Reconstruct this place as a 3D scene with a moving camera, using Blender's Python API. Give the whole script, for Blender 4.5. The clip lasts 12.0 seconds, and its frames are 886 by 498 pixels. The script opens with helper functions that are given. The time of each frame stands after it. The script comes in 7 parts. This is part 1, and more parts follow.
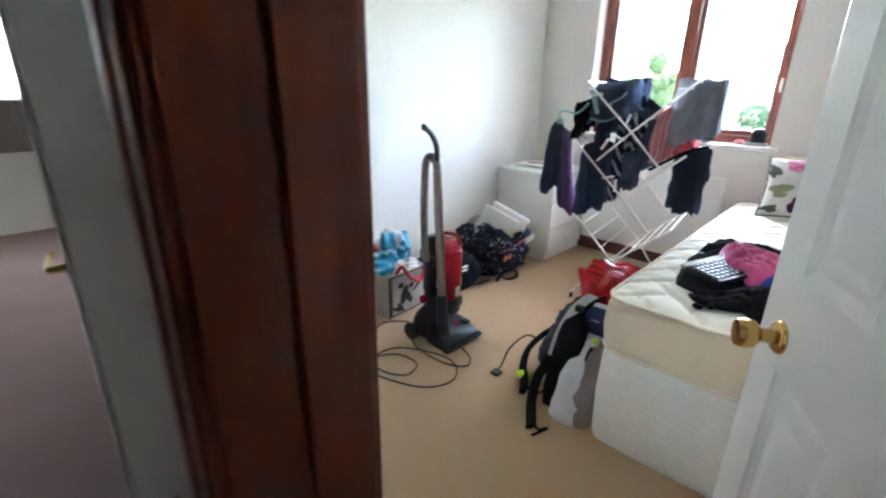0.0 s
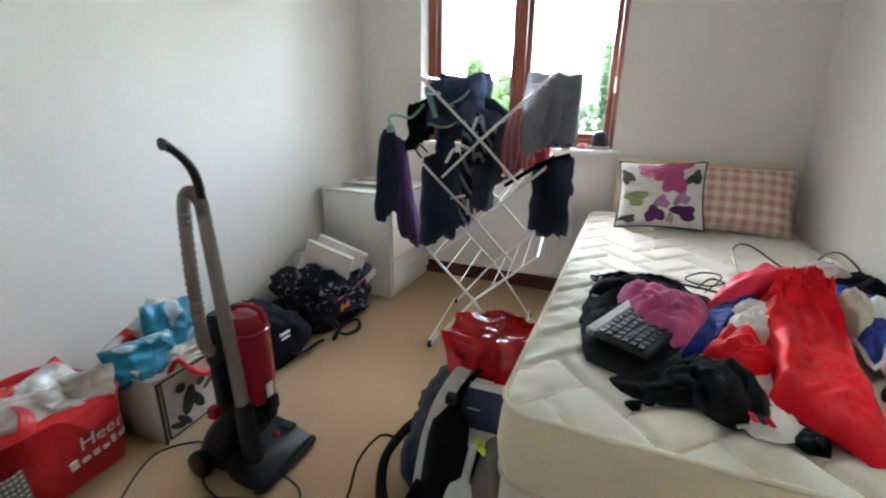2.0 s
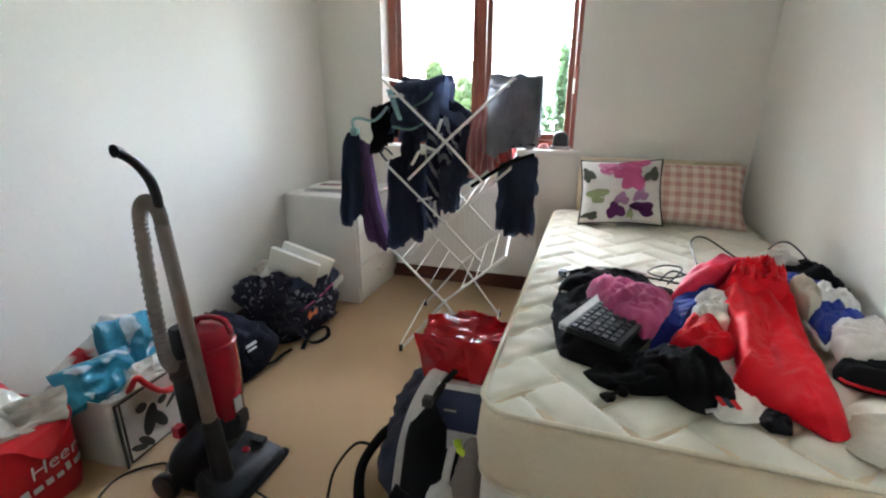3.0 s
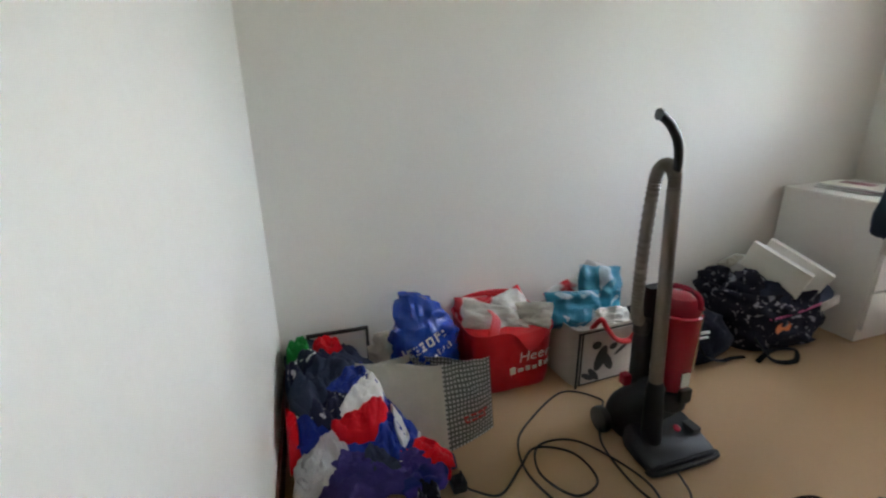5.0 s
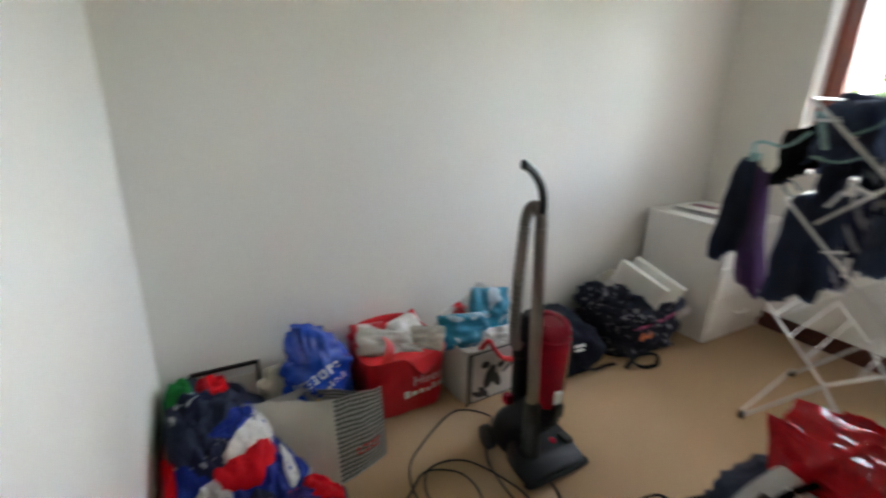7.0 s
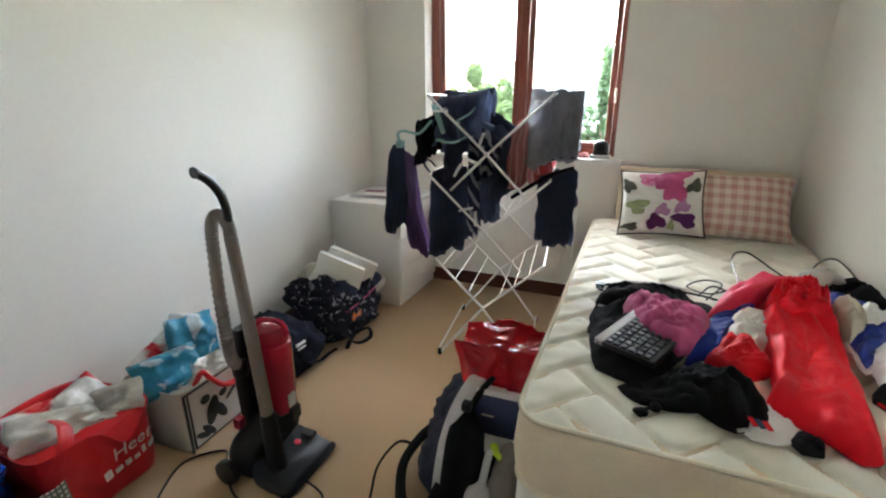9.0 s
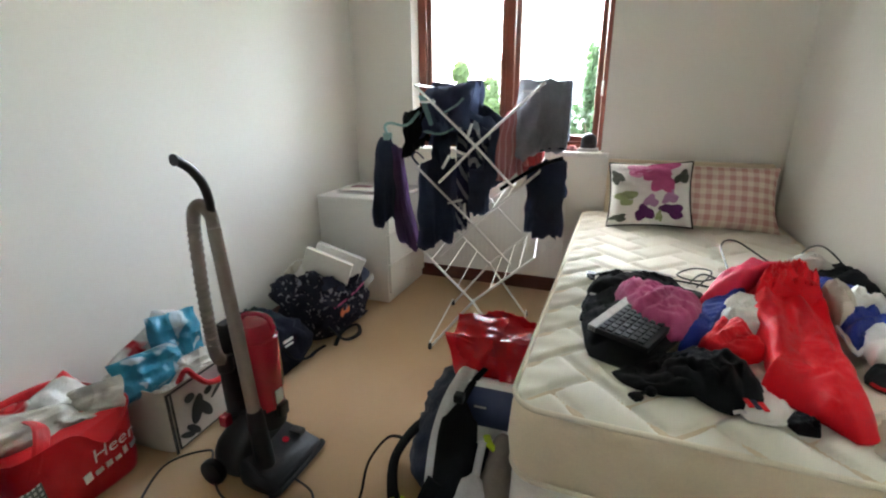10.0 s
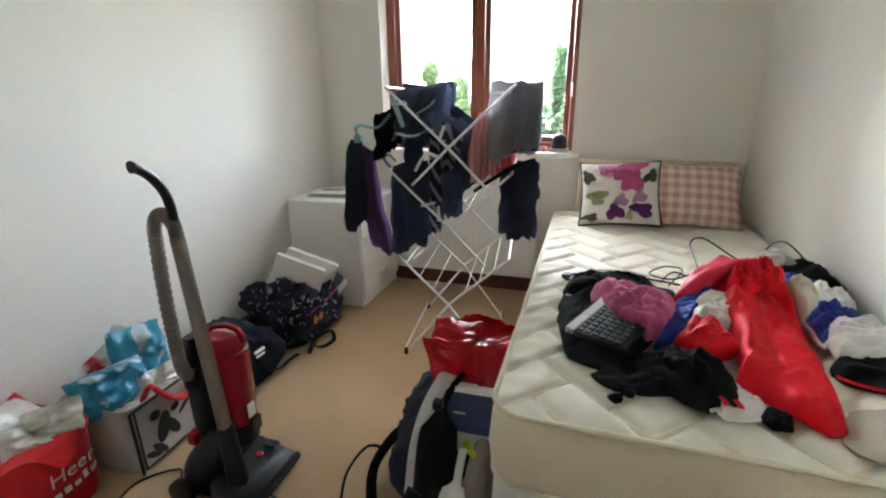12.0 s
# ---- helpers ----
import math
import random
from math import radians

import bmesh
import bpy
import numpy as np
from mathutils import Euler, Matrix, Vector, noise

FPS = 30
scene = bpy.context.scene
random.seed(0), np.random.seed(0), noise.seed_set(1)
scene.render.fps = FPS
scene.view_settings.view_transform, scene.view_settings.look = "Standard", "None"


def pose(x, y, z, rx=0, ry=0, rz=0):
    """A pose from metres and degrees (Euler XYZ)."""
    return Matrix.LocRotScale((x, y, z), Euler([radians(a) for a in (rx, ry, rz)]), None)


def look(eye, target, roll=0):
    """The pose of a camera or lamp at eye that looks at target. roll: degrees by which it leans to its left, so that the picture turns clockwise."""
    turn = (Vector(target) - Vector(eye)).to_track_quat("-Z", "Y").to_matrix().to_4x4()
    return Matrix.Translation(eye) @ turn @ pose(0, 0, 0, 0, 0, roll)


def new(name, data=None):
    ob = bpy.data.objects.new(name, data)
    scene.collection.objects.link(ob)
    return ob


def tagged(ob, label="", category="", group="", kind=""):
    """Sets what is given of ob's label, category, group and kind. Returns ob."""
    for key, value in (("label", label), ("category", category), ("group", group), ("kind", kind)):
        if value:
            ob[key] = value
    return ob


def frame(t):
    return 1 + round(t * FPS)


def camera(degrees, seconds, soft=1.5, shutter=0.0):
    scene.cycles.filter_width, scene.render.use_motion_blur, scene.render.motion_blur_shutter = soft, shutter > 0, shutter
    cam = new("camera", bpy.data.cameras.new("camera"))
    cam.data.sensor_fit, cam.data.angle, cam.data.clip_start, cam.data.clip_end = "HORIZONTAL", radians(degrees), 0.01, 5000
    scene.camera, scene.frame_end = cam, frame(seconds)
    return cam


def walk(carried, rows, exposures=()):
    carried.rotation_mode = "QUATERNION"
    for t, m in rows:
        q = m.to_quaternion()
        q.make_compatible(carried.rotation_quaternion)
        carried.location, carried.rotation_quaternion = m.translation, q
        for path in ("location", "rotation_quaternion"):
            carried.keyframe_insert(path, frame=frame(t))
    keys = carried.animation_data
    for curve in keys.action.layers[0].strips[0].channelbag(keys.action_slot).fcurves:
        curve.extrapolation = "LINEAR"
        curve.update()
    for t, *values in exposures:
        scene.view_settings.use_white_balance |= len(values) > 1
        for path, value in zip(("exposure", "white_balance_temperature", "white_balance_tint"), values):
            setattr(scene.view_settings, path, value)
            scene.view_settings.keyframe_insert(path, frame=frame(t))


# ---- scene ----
cam = camera(88.3, 12.0, soft=2.1, shutter=0.5)
PATH = [
    (0, (0.134, 0.15, 1.27), (-1.148, 1.533, 0.603), 1.0),
    (0.5, (-0.008, 0.303, 1.241), (-1.123, 1.829, 0.586), 1.0),
    (1, (-0.164, 0.48, 1.236), (-1.167, 2.081, 0.58), 0.8),
    (1.5, (-0.208, 0.638, 1.217), (-1.095, 2.315, 0.583), 0.4),
    (2, (-0.229, 0.786, 1.221), (-0.956, 2.543, 0.599), 0.8),
    (2.5, (-0.252, 0.802, 1.232), (-0.87, 2.602, 0.616), 0.8),
    (3, (-0.248, 0.782, 1.217), (-0.831, 2.596, 0.608), 0.2),
    (3.5, (-0.29, 0.799, 1.179), (-1.161, 2.493, 0.569), -0.6),
    (3.7, (-0.304, 0.77, 1.174), (-1.444, 2.296, 0.564), -0.5),
    (5.3, (-0.322, 0.661, 1.159), (-2.141, 1.193, 0.52), -0.5),
    (5.5, (-0.327, 0.665, 1.162), (-2.144, 1.2, 0.522), -0.0),
    (6, (-0.325, 0.663, 1.171), (-2.141, 1.203, 0.53), 0.8),
    (6.5, (-0.313, 0.703, 1.227), (-2.127, 1.241, 0.579), 1.2),
    (7, (-0.275, 0.749, 1.291), (-1.933, 1.666, 0.651), 1.7),
    (7.5, (-0.243, 0.697, 1.312), (-1.486, 2.137, 0.695), 1.1),
    (7.7, (-0.25, 0.7, 1.323), (-1.3, 2.29, 0.716), 0.9),
    (9.3, (-0.241, 0.721, 1.277), (-0.969, 2.479, 0.662), -0.2),
    (9.5, (-0.24, 0.724, 1.273), (-0.965, 2.483, 0.656), -0.2),
    (10, (-0.255, 0.727, 1.243), (-0.937, 2.504, 0.631), -0.4),
    (10.5, (-0.289, 0.721, 1.233), (-0.906, 2.523, 0.622), -0.2),
    (11, (-0.284, 0.731, 1.25), (-0.881, 2.54, 0.642), -0.3),
    (11.5, (-0.264, 0.741, 1.246), (-0.852, 2.554, 0.641), -0.6),
    (12, (-0.27, 0.748, 1.249), (-0.841, 2.565, 0.637), -0.6),
]
walk(cam, [(t, look(eye, target, roll)) for t, eye, target, roll in PATH], exposures=((0.0, 6.1, 5700, 6), (1.0, 6.1, 5800, 6), (1.5, 5.62, 6000, 6), (2.0, 5.52, 6150, 6), (2.5, 5.5, 6250, 7), (3.5, 5.5, 6250, 7), (5.5, 5.13, 6480, 8), (7.0, 5.26, 6480, 8), (7.5, 5.32, 6450, 7), (9.5, 5.44, 6520, 6), (12.0, 5.44, 6520, 6)))

# ---------------- world, sun, exposure ----------------
world = bpy.data.worlds.new("sky")
scene.world = world
world.use_nodes = True
wn, wl = world.node_tree.nodes, world.node_tree.links
sky = wn.new("ShaderNodeTexSky")
sky.sky_type, sky.sun_disc = "NISHITA", False
sky.sun_elevation, sky.sun_rotation = radians(50), radians(-35)
hsv = wn.new("ShaderNodeHueSaturation")
hsv.inputs["Saturation"].default_value = 0.6
wl.new(sky.outputs["Color"], hsv.inputs["Color"])
wl.new(hsv.outputs["Color"], wn["Background"].inputs["Color"])
wn["Background"].inputs["Strength"].default_value = 0.15
sun = new("sun", bpy.data.lights.new("sun", "SUN"))
sun.data.energy, sun.data.angle, sun.data.color = 0.6, radians(100), (1.0, 0.98, 0.95)
sun.matrix_world = look((-14, 20, 22), (0, 0, 0))
# skylight through the far room's window
far_sky = new("far_window_light", bpy.data.lights.new("far_window_light", "AREA"))
far_sky.data.shape, far_sky.data.size, far_sky.data.size_y, far_sky.data.energy = "RECTANGLE", 0.9, 0.9, 0.5
far_sky.matrix_world = look((-5.21, 0.40, 1.65), (0.0, 0.0, 0.9))

# ---------------- materials ----------------
MATS = {}


def pm(name, base, rough=0.6, metal=0.0, vary=0.1, scale=6.0, fine=90.0, bump=0.1, bscale=None, spec=0.5, coat=0.0, sheen=0.0, alt=None, stretch=(1, 1, 1), crease=0.0, cscale=22.0):
    """A surface with blotches and grain: base colour varied at two scales, and fine relief."""
    m = bpy.data.materials.new(name)
    m.use_nodes = True
    n, l = m.node_tree.nodes, m.node_tree.links
    b = n["Principled BSDF"]
    co = n.new("ShaderNodeTexCoord")
    mp = n.new("ShaderNodeMapping")
    mp.inputs["Scale"].default_value = stretch
    l.new(co.outputs["Object"], mp.inputs["Vector"])
    n1 = n.new("ShaderNodeTexNoise")
    n1.inputs["Scale"].default_value, n1.inputs["Detail"].default_value = scale, 4
    n2 = n.new("ShaderNodeTexNoise")
    n2.inputs["Scale"].default_value, n2.inputs["Detail"].default_value = fine, 3
    for t in (n1, n2):
        l.new(mp.outputs["Vector"], t.inputs["Vector"])
    mx = n.new("ShaderNodeMix")
    mx.data_type = "FLOAT"
    mx.inputs[0].default_value = 0.4
    l.new(n1.outputs["Fac"], mx.inputs[2])
    l.new(n2.outputs["Fac"], mx.inputs[3])
    ramp = n.new("ShaderNodeValToRGB")
    ramp.color_ramp.elements[0].position, ramp.color_ramp.elements[1].position = 0.3, 0.7
    lo = alt if alt else tuple(c * (1 - vary) for c in base)
    hi = base if alt else tuple(min(1, c * (1 + vary)) for c in base)
    ramp.color_ramp.elements[0].color, ramp.color_ramp.elements[1].color = (*lo, 1), (*hi, 1)
    l.new(mx.outputs[0], ramp.inputs["Fac"])
    l.new(ramp.outputs["Color"], b.inputs["Base Color"])
    b.inputs["Metallic"].default_value = metal
    b.inputs["Specular IOR Level"].default_value = spec
    b.inputs["Coat Weight"].default_value = coat
    b.inputs["Sheen Weight"].default_value = sheen
    rr = n.new("ShaderNodeMapRange")
    rr.inputs["To Min"].default_value, rr.inputs["To Max"].default_value = max(0.03, rough - 0.08), min(1, rough + 0.08)
    l.new(n1.outputs["Fac"], rr.inputs["Value"])
    l.new(rr.outputs["Result"], b.inputs["Roughness"])
    last = None
    if crease:
        film = crease >= 0.9
        cn = n.new("ShaderNodeTexVoronoi" if film else "ShaderNodeTexNoise")
        cn.inputs["Scale"].default_value = cscale * (1.0 if film else 0.8)
        if film:
            # crumpled film: facets warped by a slow noise
            wn2, ad = n.new("ShaderNodeTexNoise"), n.new("ShaderNodeMixRGB")
            wn2.inputs["Scale"].default_value = cscale * 0.45
            ad.blend_type = "ADD"
            ad.inputs[0].default_value = 0.12
            l.new(mp.outputs["Vector"], wn2.inputs["Vector"])
            l.new(mp.outputs["Vector"], ad.inputs[1])
            l.new(wn2.outputs["Color"], ad.inputs[2])
            l.new(ad.outputs[0], cn.inputs["Vector"])
        else:
            cn.inputs["Detail"].default_value, cn.inputs["Distortion"].default_value = 1.5, 0.25
            l.new(mp.outputs["Vector"], cn.inputs["Vector"])
        last = n.new("ShaderNodeBump")
        last.inputs["Strength"].default_value, last.inputs["Distance"].default_value = crease * (0.7 if film else 0.6), 0.03
        l.new(cn.outputs["Distance" if film else "Fac"], last.inputs["Height"])
        l.new(last.outputs["Normal"], b.inputs["Normal"])
    if bump:
        bp = n.new("ShaderNodeBump")
        if last:
            l.new(last.outputs["Normal"], bp.inputs["Normal"])
        bp.inputs["Strength"].default_value, bp.inputs["Distance"].default_value = bump, 0.01
        src = n2
        if bscale:
            src = n.new("ShaderNodeTexNoise")
            src.inputs["Scale"].default_value, src.inputs["Detail"].default_value = bscale, 3
            l.new(mp.outputs["Vector"], src.inputs["Vector"])
        l.new(src.outputs["Fac"], bp.inputs["Height"])
        l.new(bp.outputs["Normal"], b.inputs["Normal"])
    MATS[name] = m
    return m


def pattern(m, kind, c1, c2, scale=(1, 1, 1), width=0.5, turn=(0, 0, 0), c3=None, uv=True):
    """Lays a woven or printed pattern of two or three colours on a material: check, stripe, petals or dots."""
    n, l = m.node_tree.nodes, m.node_tree.links
    b = n["Principled BSDF"]
    co = n.new("ShaderNodeTexCoord")
    mp = n.new("ShaderNodeMapping")
    mp.inputs["Scale"].default_value = scale
    mp.inputs["Rotation"].default_value = [radians(a) for a in turn]
    l.new(co.outputs["UV" if uv else "Object"], mp.inputs["Vector"])
    out = None
    if kind in ("check", "stripe", "gingham"):
        sep = n.new("ShaderNodeSeparateXYZ")
        l.new(mp.outputs["Vector"], sep.inputs[0])
        bands = []
        for axis in ("X", "Y"):
            fr = n.new("ShaderNodeMath")
            fr.operation = "FRACT"
            l.new(sep.outputs[axis], fr.inputs[0])
            gt = n.new("ShaderNodeMath")
            gt.operation = "GREATER_THAN"
            gt.inputs[1].default_value = width
            l.new(fr.outputs[0], gt.inputs[0])
            bands.append(gt)
        if kind == "stripe":
            out = bands[0].outputs[0]
        else:
            j = n.new("ShaderNodeMath")
            j.operation = "ADD" if kind == "gingham" else "MAXIMUM"
            l.new(bands[0].outputs[0], j.inputs[0])
            l.new(bands[1].outputs[0], j.inputs[1])
            out = j.outputs[0]
            if kind == "gingham":
                h = n.new("ShaderNodeMath")
                h.operation = "MULTIPLY"
                h.inputs[1].default_value = 0.5
                l.new(out, h.inputs[0])
                out = h.outputs[0]
    else:
        tx = n.new("ShaderNodeTexNoise" if kind == "petals" else "ShaderNodeTexVoronoi")
        tx.inputs["Scale"].default_value = 1.0
        if kind == "petals":
            tx.inputs["Detail"].default_value = 1.5
            tx.inputs["Distortion"].default_value = 0.8
            out = tx.outputs["Fac"]
        else:
            out = tx.outputs["Distance"]
        l.new(mp.outputs["Vector"], tx.inputs["Vector"])
    ramp = n.new("ShaderNodeValToRGB")
    e = ramp.color_ramp.elements
    e[0].color, e[1].color = (*c1, 1), (*c2, 1)
    if kind in ("petals", "dots"):
        e[0].position, e[1].position = width - 0.02, width + 0.02
        if c3:
            k = ramp.color_ramp.elements.new(width + 0.11)
            k.color = (*c2, 1)
            k = ramp.color_ramp.elements.new(width + 0.13)
            k.color = (*c3, 1)
    l.new(out, ramp.inputs["Fac"])
    l.new(ramp.outputs["Color"], b.inputs["Base Color"])
    return m


WALL = pm("wall_paint", (0.845, 0.815, 0.745), 0.75, vary=0.02, scale=1.2, fine=60, bump=0.05, bscale=180)
CEIL = pm("ceiling_paint", (0.87, 0.86, 0.83), 0.85, vary=0.02, bump=0.06, bscale=120)
CARPET = pm("carpet_pile", (0.49, 0.315, 0.165), 0.95, vary=0.1, scale=2.2, fine=420, bump=0.6, bscale=520, spec=0.1, sheen=0.3)
CARPET2 = pm("hall_carpet_pile", (0.36, 0.25, 0.22), 0.95, vary=0.12, scale=3, fine=380, bump=0.6, bscale=480, spec=0.1)
MAHOG = pm("mahogany_stain", (0.27, 0.060, 0.024), 0.32, vary=0.35, scale=2, fine=30, bump=0.06, stretch=(14, 14, 1.2), coat=0.2, alt=(0.15, 0.030, 0.013))
FRAMEWOOD = pm("window_wood", (0.33, 0.095, 0.06), 0.35, vary=0.3, scale=3, fine=40, bump=0.1, stretch=(12, 12, 1.5), alt=(0.22, 0.055, 0.035))
SKIRT = pm("skirting_stain", (0.13, 0.04, 0.022), 0.4, vary=0.3, scale=3, fine=40, stretch=(1.5, 12, 12))
GLOSS = pm("white_gloss_paint", (0.83, 0.82, 0.78), 0.36, vary=0.02, scale=2, bump=0.01, bscale=90, coat=0.1)
SILLP = pm("sill_paint", (0.82, 0.80, 0.75), 0.35, vary=0.03, scale=5, bump=0.03)
RADP = pm("radiator_enamel", (0.82, 0.81, 0.77), 0.3, vary=0.02, bump=0.02)
TARNISH = pm("tarnished_brass", (0.20, 0.10, 0.04), 0.5, metal=0.6, vary=0.4, scale=40, bump=0.1)
BRASS = pm("brass", (0.72, 0.46, 0.16), 0.22, metal=1.0, vary=0.12, scale=25, bump=0.03)
CHIPW = pm("white_laminate", (0.84, 0.82, 0.77), 0.45, vary=0.03, scale=3, bump=0.02)
TICK = pm("mattress_ticking", (0.80, 0.76, 0.65), 0.8, vary=0.03, scale=5, fine=200, bump=0.15, bscale=300, sheen=0.2)
SIDET = pm("mattress_border", (0.76, 0.64, 0.46), 0.75, vary=0.06, scale=9, fine=160, bump=0.25, bscale=34, sheen=0.2)
DIVAN = pm("divan_damask", (0.80, 0.77, 0.70), 0.6, vary=0.07, scale=26, fine=120, bump=0.25, bscale=45, stretch=(1, 1, 2.2), sheen=0.2)
PIPE = pm("piping", (0.78, 0.70, 0.55), 0.7, vary=0.05)
GLASS = bpy.data.materials.new("window_glass")
GLASS.use_nodes = True
gn, gl = GLASS.node_tree.nodes, GLASS.node_tree.links
gt, gg, gm = gn.new("ShaderNodeBsdfTransparent"), gn.new("ShaderNodeBsdfGlossy"), gn.new("ShaderNodeMixShader")
gg.inputs["Roughness"].default_value = 0.02
gf = gn.new("ShaderNodeFresnel")
gf.inputs["IOR"].default_value = 1.45
gl.new(gf.outputs[0], gm.inputs[0])
gl.new(gt.outputs[0], gm.inputs[1])
gl.new(gg.outputs[0], gm.inputs[2])
gl.new(gm.outputs[0], gn["Material Output"].inputs["Surface"])

# ---------------- building helpers ----------------
ORIGIN = {}


def thing(name, loc, label, category, group="", kind=""):
    """An empty at the base of a thing, to carry its parts."""
    ob = new(name)
    ob.location = loc
    ob.empty_display_size = 0.05
    ORIGIN[ob] = Vector(loc)
    return tagged(ob, label, category, group, kind)


def part(name, bm, material, parent=None, label="", smooth=None):
    """Links a bmesh, given in world metres, as one mesh object under its parent. Faces keep material indices if a list is given."""
    me = bpy.data.meshes.new(name)
    org = ORIGIN.get(parent, Vector((0, 0, 0)))
    bmesh.ops.translate(bm, verts=bm.verts, vec=-org)
    bmesh.ops.recalc_face_normals(bm, faces=bm.faces)
    if smooth is not None:
        for f in bm.faces:
            f.smooth = True
        lim = radians(smooth)
        for e in bm.edges:
            if len(e.link_faces) == 2 and e.calc_face_angle(0) > lim:
                e.smooth = False
    bm.to_mesh(me)
    bm.free()
    for m in material if isinstance(material, (list, tuple)) else [material]:
        me.materials.append(m)
    ob = new(name, me)
    if parent:
        ob.parent = parent
        ORIGIN[ob] = org
    if label:
        ob["label"] = label
    return ob


def box(bm, x0, x1, y0, y1, z0, z1, bevel=0.0, seg=2, m=None):
    r = bmesh.ops.create_cube(bm, size=1.0, matrix=Matrix.Translation(((x0 + x1) / 2, (y0 + y1) / 2, (z0 + z1) / 2)) @ Matrix.Diagonal((x1 - x0, y1 - y0, z1 - z0, 1)))
    vs = r["verts"]
    if bevel:
        es = list({e for v in vs for e in v.link_edges})
        g = bmesh.ops.bevel(bm, geom=es, offset=bevel, segments=seg, profile=0.7, affect="EDGES")
        vs = list({v for f in g["faces"] for v in f.verts} | {v for v in vs if v.is_valid})
    if m is not None:
        bmesh.ops.transform(bm, matrix=m, verts=vs)
    return vs


def bx(*a, bevel=0.0, seg=2, m=None):
    bm = bmesh.new()
    box(bm, *a, bevel=bevel, seg=seg, m=m)
    return bm


def tube(pts, r, seg=8, closed=False, bm=None, flat=1.0):
    """A round bar swept along points; r is one radius or one for each point; flat squashes it across."""
    bm = bm or bmesh.new()
    P = [Vector(p) for p in pts]
    n = len(P)
    rs = r if isinstance(r, (list, tuple)) else [r] * n
    rings, up = [], None
    for i, p in enumerate(P):
        a = P[(i - 1) % n] if closed or i else p
        c = P[(i + 1) % n] if closed or i < n - 1 else p
        d = (c - a).normalized()
        if up is None:
            up = Vector((0, 0, 1)) if abs(d.z) < 0.9 else Vector((1, 0, 0))
        side = d.cross(up).normalized()
        up = side.cross(d).normalized()
        rings.append([bm.verts.new(p + rs[i] * (math.cos(t) * side + flat * math.sin(t) * up)) for t in [2 * math.pi * k / seg for k in range(seg)]])
    for i in range(n if closed else n - 1):
        A, B = rings[i], rings[(i + 1) % n]
        for k in range(seg):
            bm.faces.new((A[k], A[(k + 1) % seg], B[(k + 1) % seg], B[k]))
    if not closed:
        bm.faces.new(rings[0][::-1])
        bm.faces.new(rings[-1])
    return bm


def spline(pts, per=8, closed=False):
    """A smooth line through points (Catmull-Rom)."""
    P = [Vector(p) for p in pts]
    n, out = len(P), []
    for i in range(n if closed else n - 1):
        if closed:
            p0, p1, p2, p3 = P[i - 1], P[i], P[(i + 1) % n], P[(i + 2) % n]
        else:
            p0, p1, p2, p3 = P[max(i - 1, 0)], P[i], P[i + 1], P[min(i + 2, n - 1)]
        for k in range(per):
            t = k / per
            out.append(0.5 * ((2 * p1) + (p2 - p0) * t + (2 * p0 - 5 * p1 + 4 * p2 - p3) * t * t + (3 * p1 - p0 - 3 * p2 + p3) * t ** 3))
    if not closed:
        out.append(P[-1])
    return out


def lathe(profile, m, seg=24, bm=None):
    """A turned shape: (radius, height) pairs round the z axis, put in place by m."""
    bm = bm or bmesh.new()
    rings = []
    for r, h in profile:
        rings.append([bm.verts.new(m @ Vector((r * math.cos(2 * math.pi * k / seg), r * math.sin(2 * math.pi * k / seg), h))) for k in range(seg)])
    for A, B in zip(rings, rings[1:]):
        for k in range(seg):
            bm.faces.new((A[k], A[(k + 1) % seg], B[(k + 1) % seg], B[k]))
    bm.faces.new(rings[0][::-1])
    bm.faces.new(rings[-1])
    return bm


def structure(name, bm, material, label="", smooth=None):
    return tagged(part(name, bm, material, None, label, smooth), label, name.split("_")[0], "", "structure")


def prism(poly, z0, z1, bm=None):
    """An upright block over a plan outline."""
    bm = bm or bmesh.new()
    low, high = [bm.verts.new((x, y, z0)) for x, y in poly], [bm.verts.new((x, y, z1)) for x, y in poly]
    n = len(poly)
    for k in range(n):
        bm.faces.new((low[k], low[(k + 1) % n], high[(k + 1) % n], high[k]))
    bm.faces.new(low[::-1])
    bm.faces.new(high)
    return bm


# ---------------- the rooms ----------------
XL, XR, YD, YW, TOP = -2.07, 0.585, 0.53, 3.715, 2.4      # bedroom: left, right, door wall, window wall, ceiling
WT = 0.255                                                 # thickness of the inner walls
DX0, DX1, DH = -0.283, 0.405, 2.02                         # doorway
WX0, WX1, WZ0, WZ1 = -1.615, -0.365, 0.945, 2.12            # window opening

structure("floor", bx(XL, XR, YD - WT / 2, YW, -0.12, 0.0), CARPET, "plain tan carpet on the bedroom floor")
structure("floor_far_room", bx(-5.2, XL - 0.12, YD - WT / 2, 2.1, -0.12, -0.001), CARPET2, "dull pinkish brown carpet in the far room")
structure("floor_hall", bx(-5.2, 2.2, -1.5, YD - WT / 2, -0.12, -0.001), CARPET2, "dull pinkish brown carpet in the hall")
structure("ceiling", bx(-5.2, 2.2, -1.6, YW + 0.3, TOP, TOP + 0.12), CEIL, "plain white ceiling")
structure("wall_west", bx(XL - 0.12, XL, YD, YW + 0.3, -0.12, TOP), WALL, "plain cream painted bedroom wall")
structure("wall_east", bx(XR, XR + 0.12, YD, YW + 0.3, -0.12, TOP), WALL, "plain cream painted bedroom wall")
bm = bx(XL, WX0, YW, YW + 0.3, -0.12, TOP)
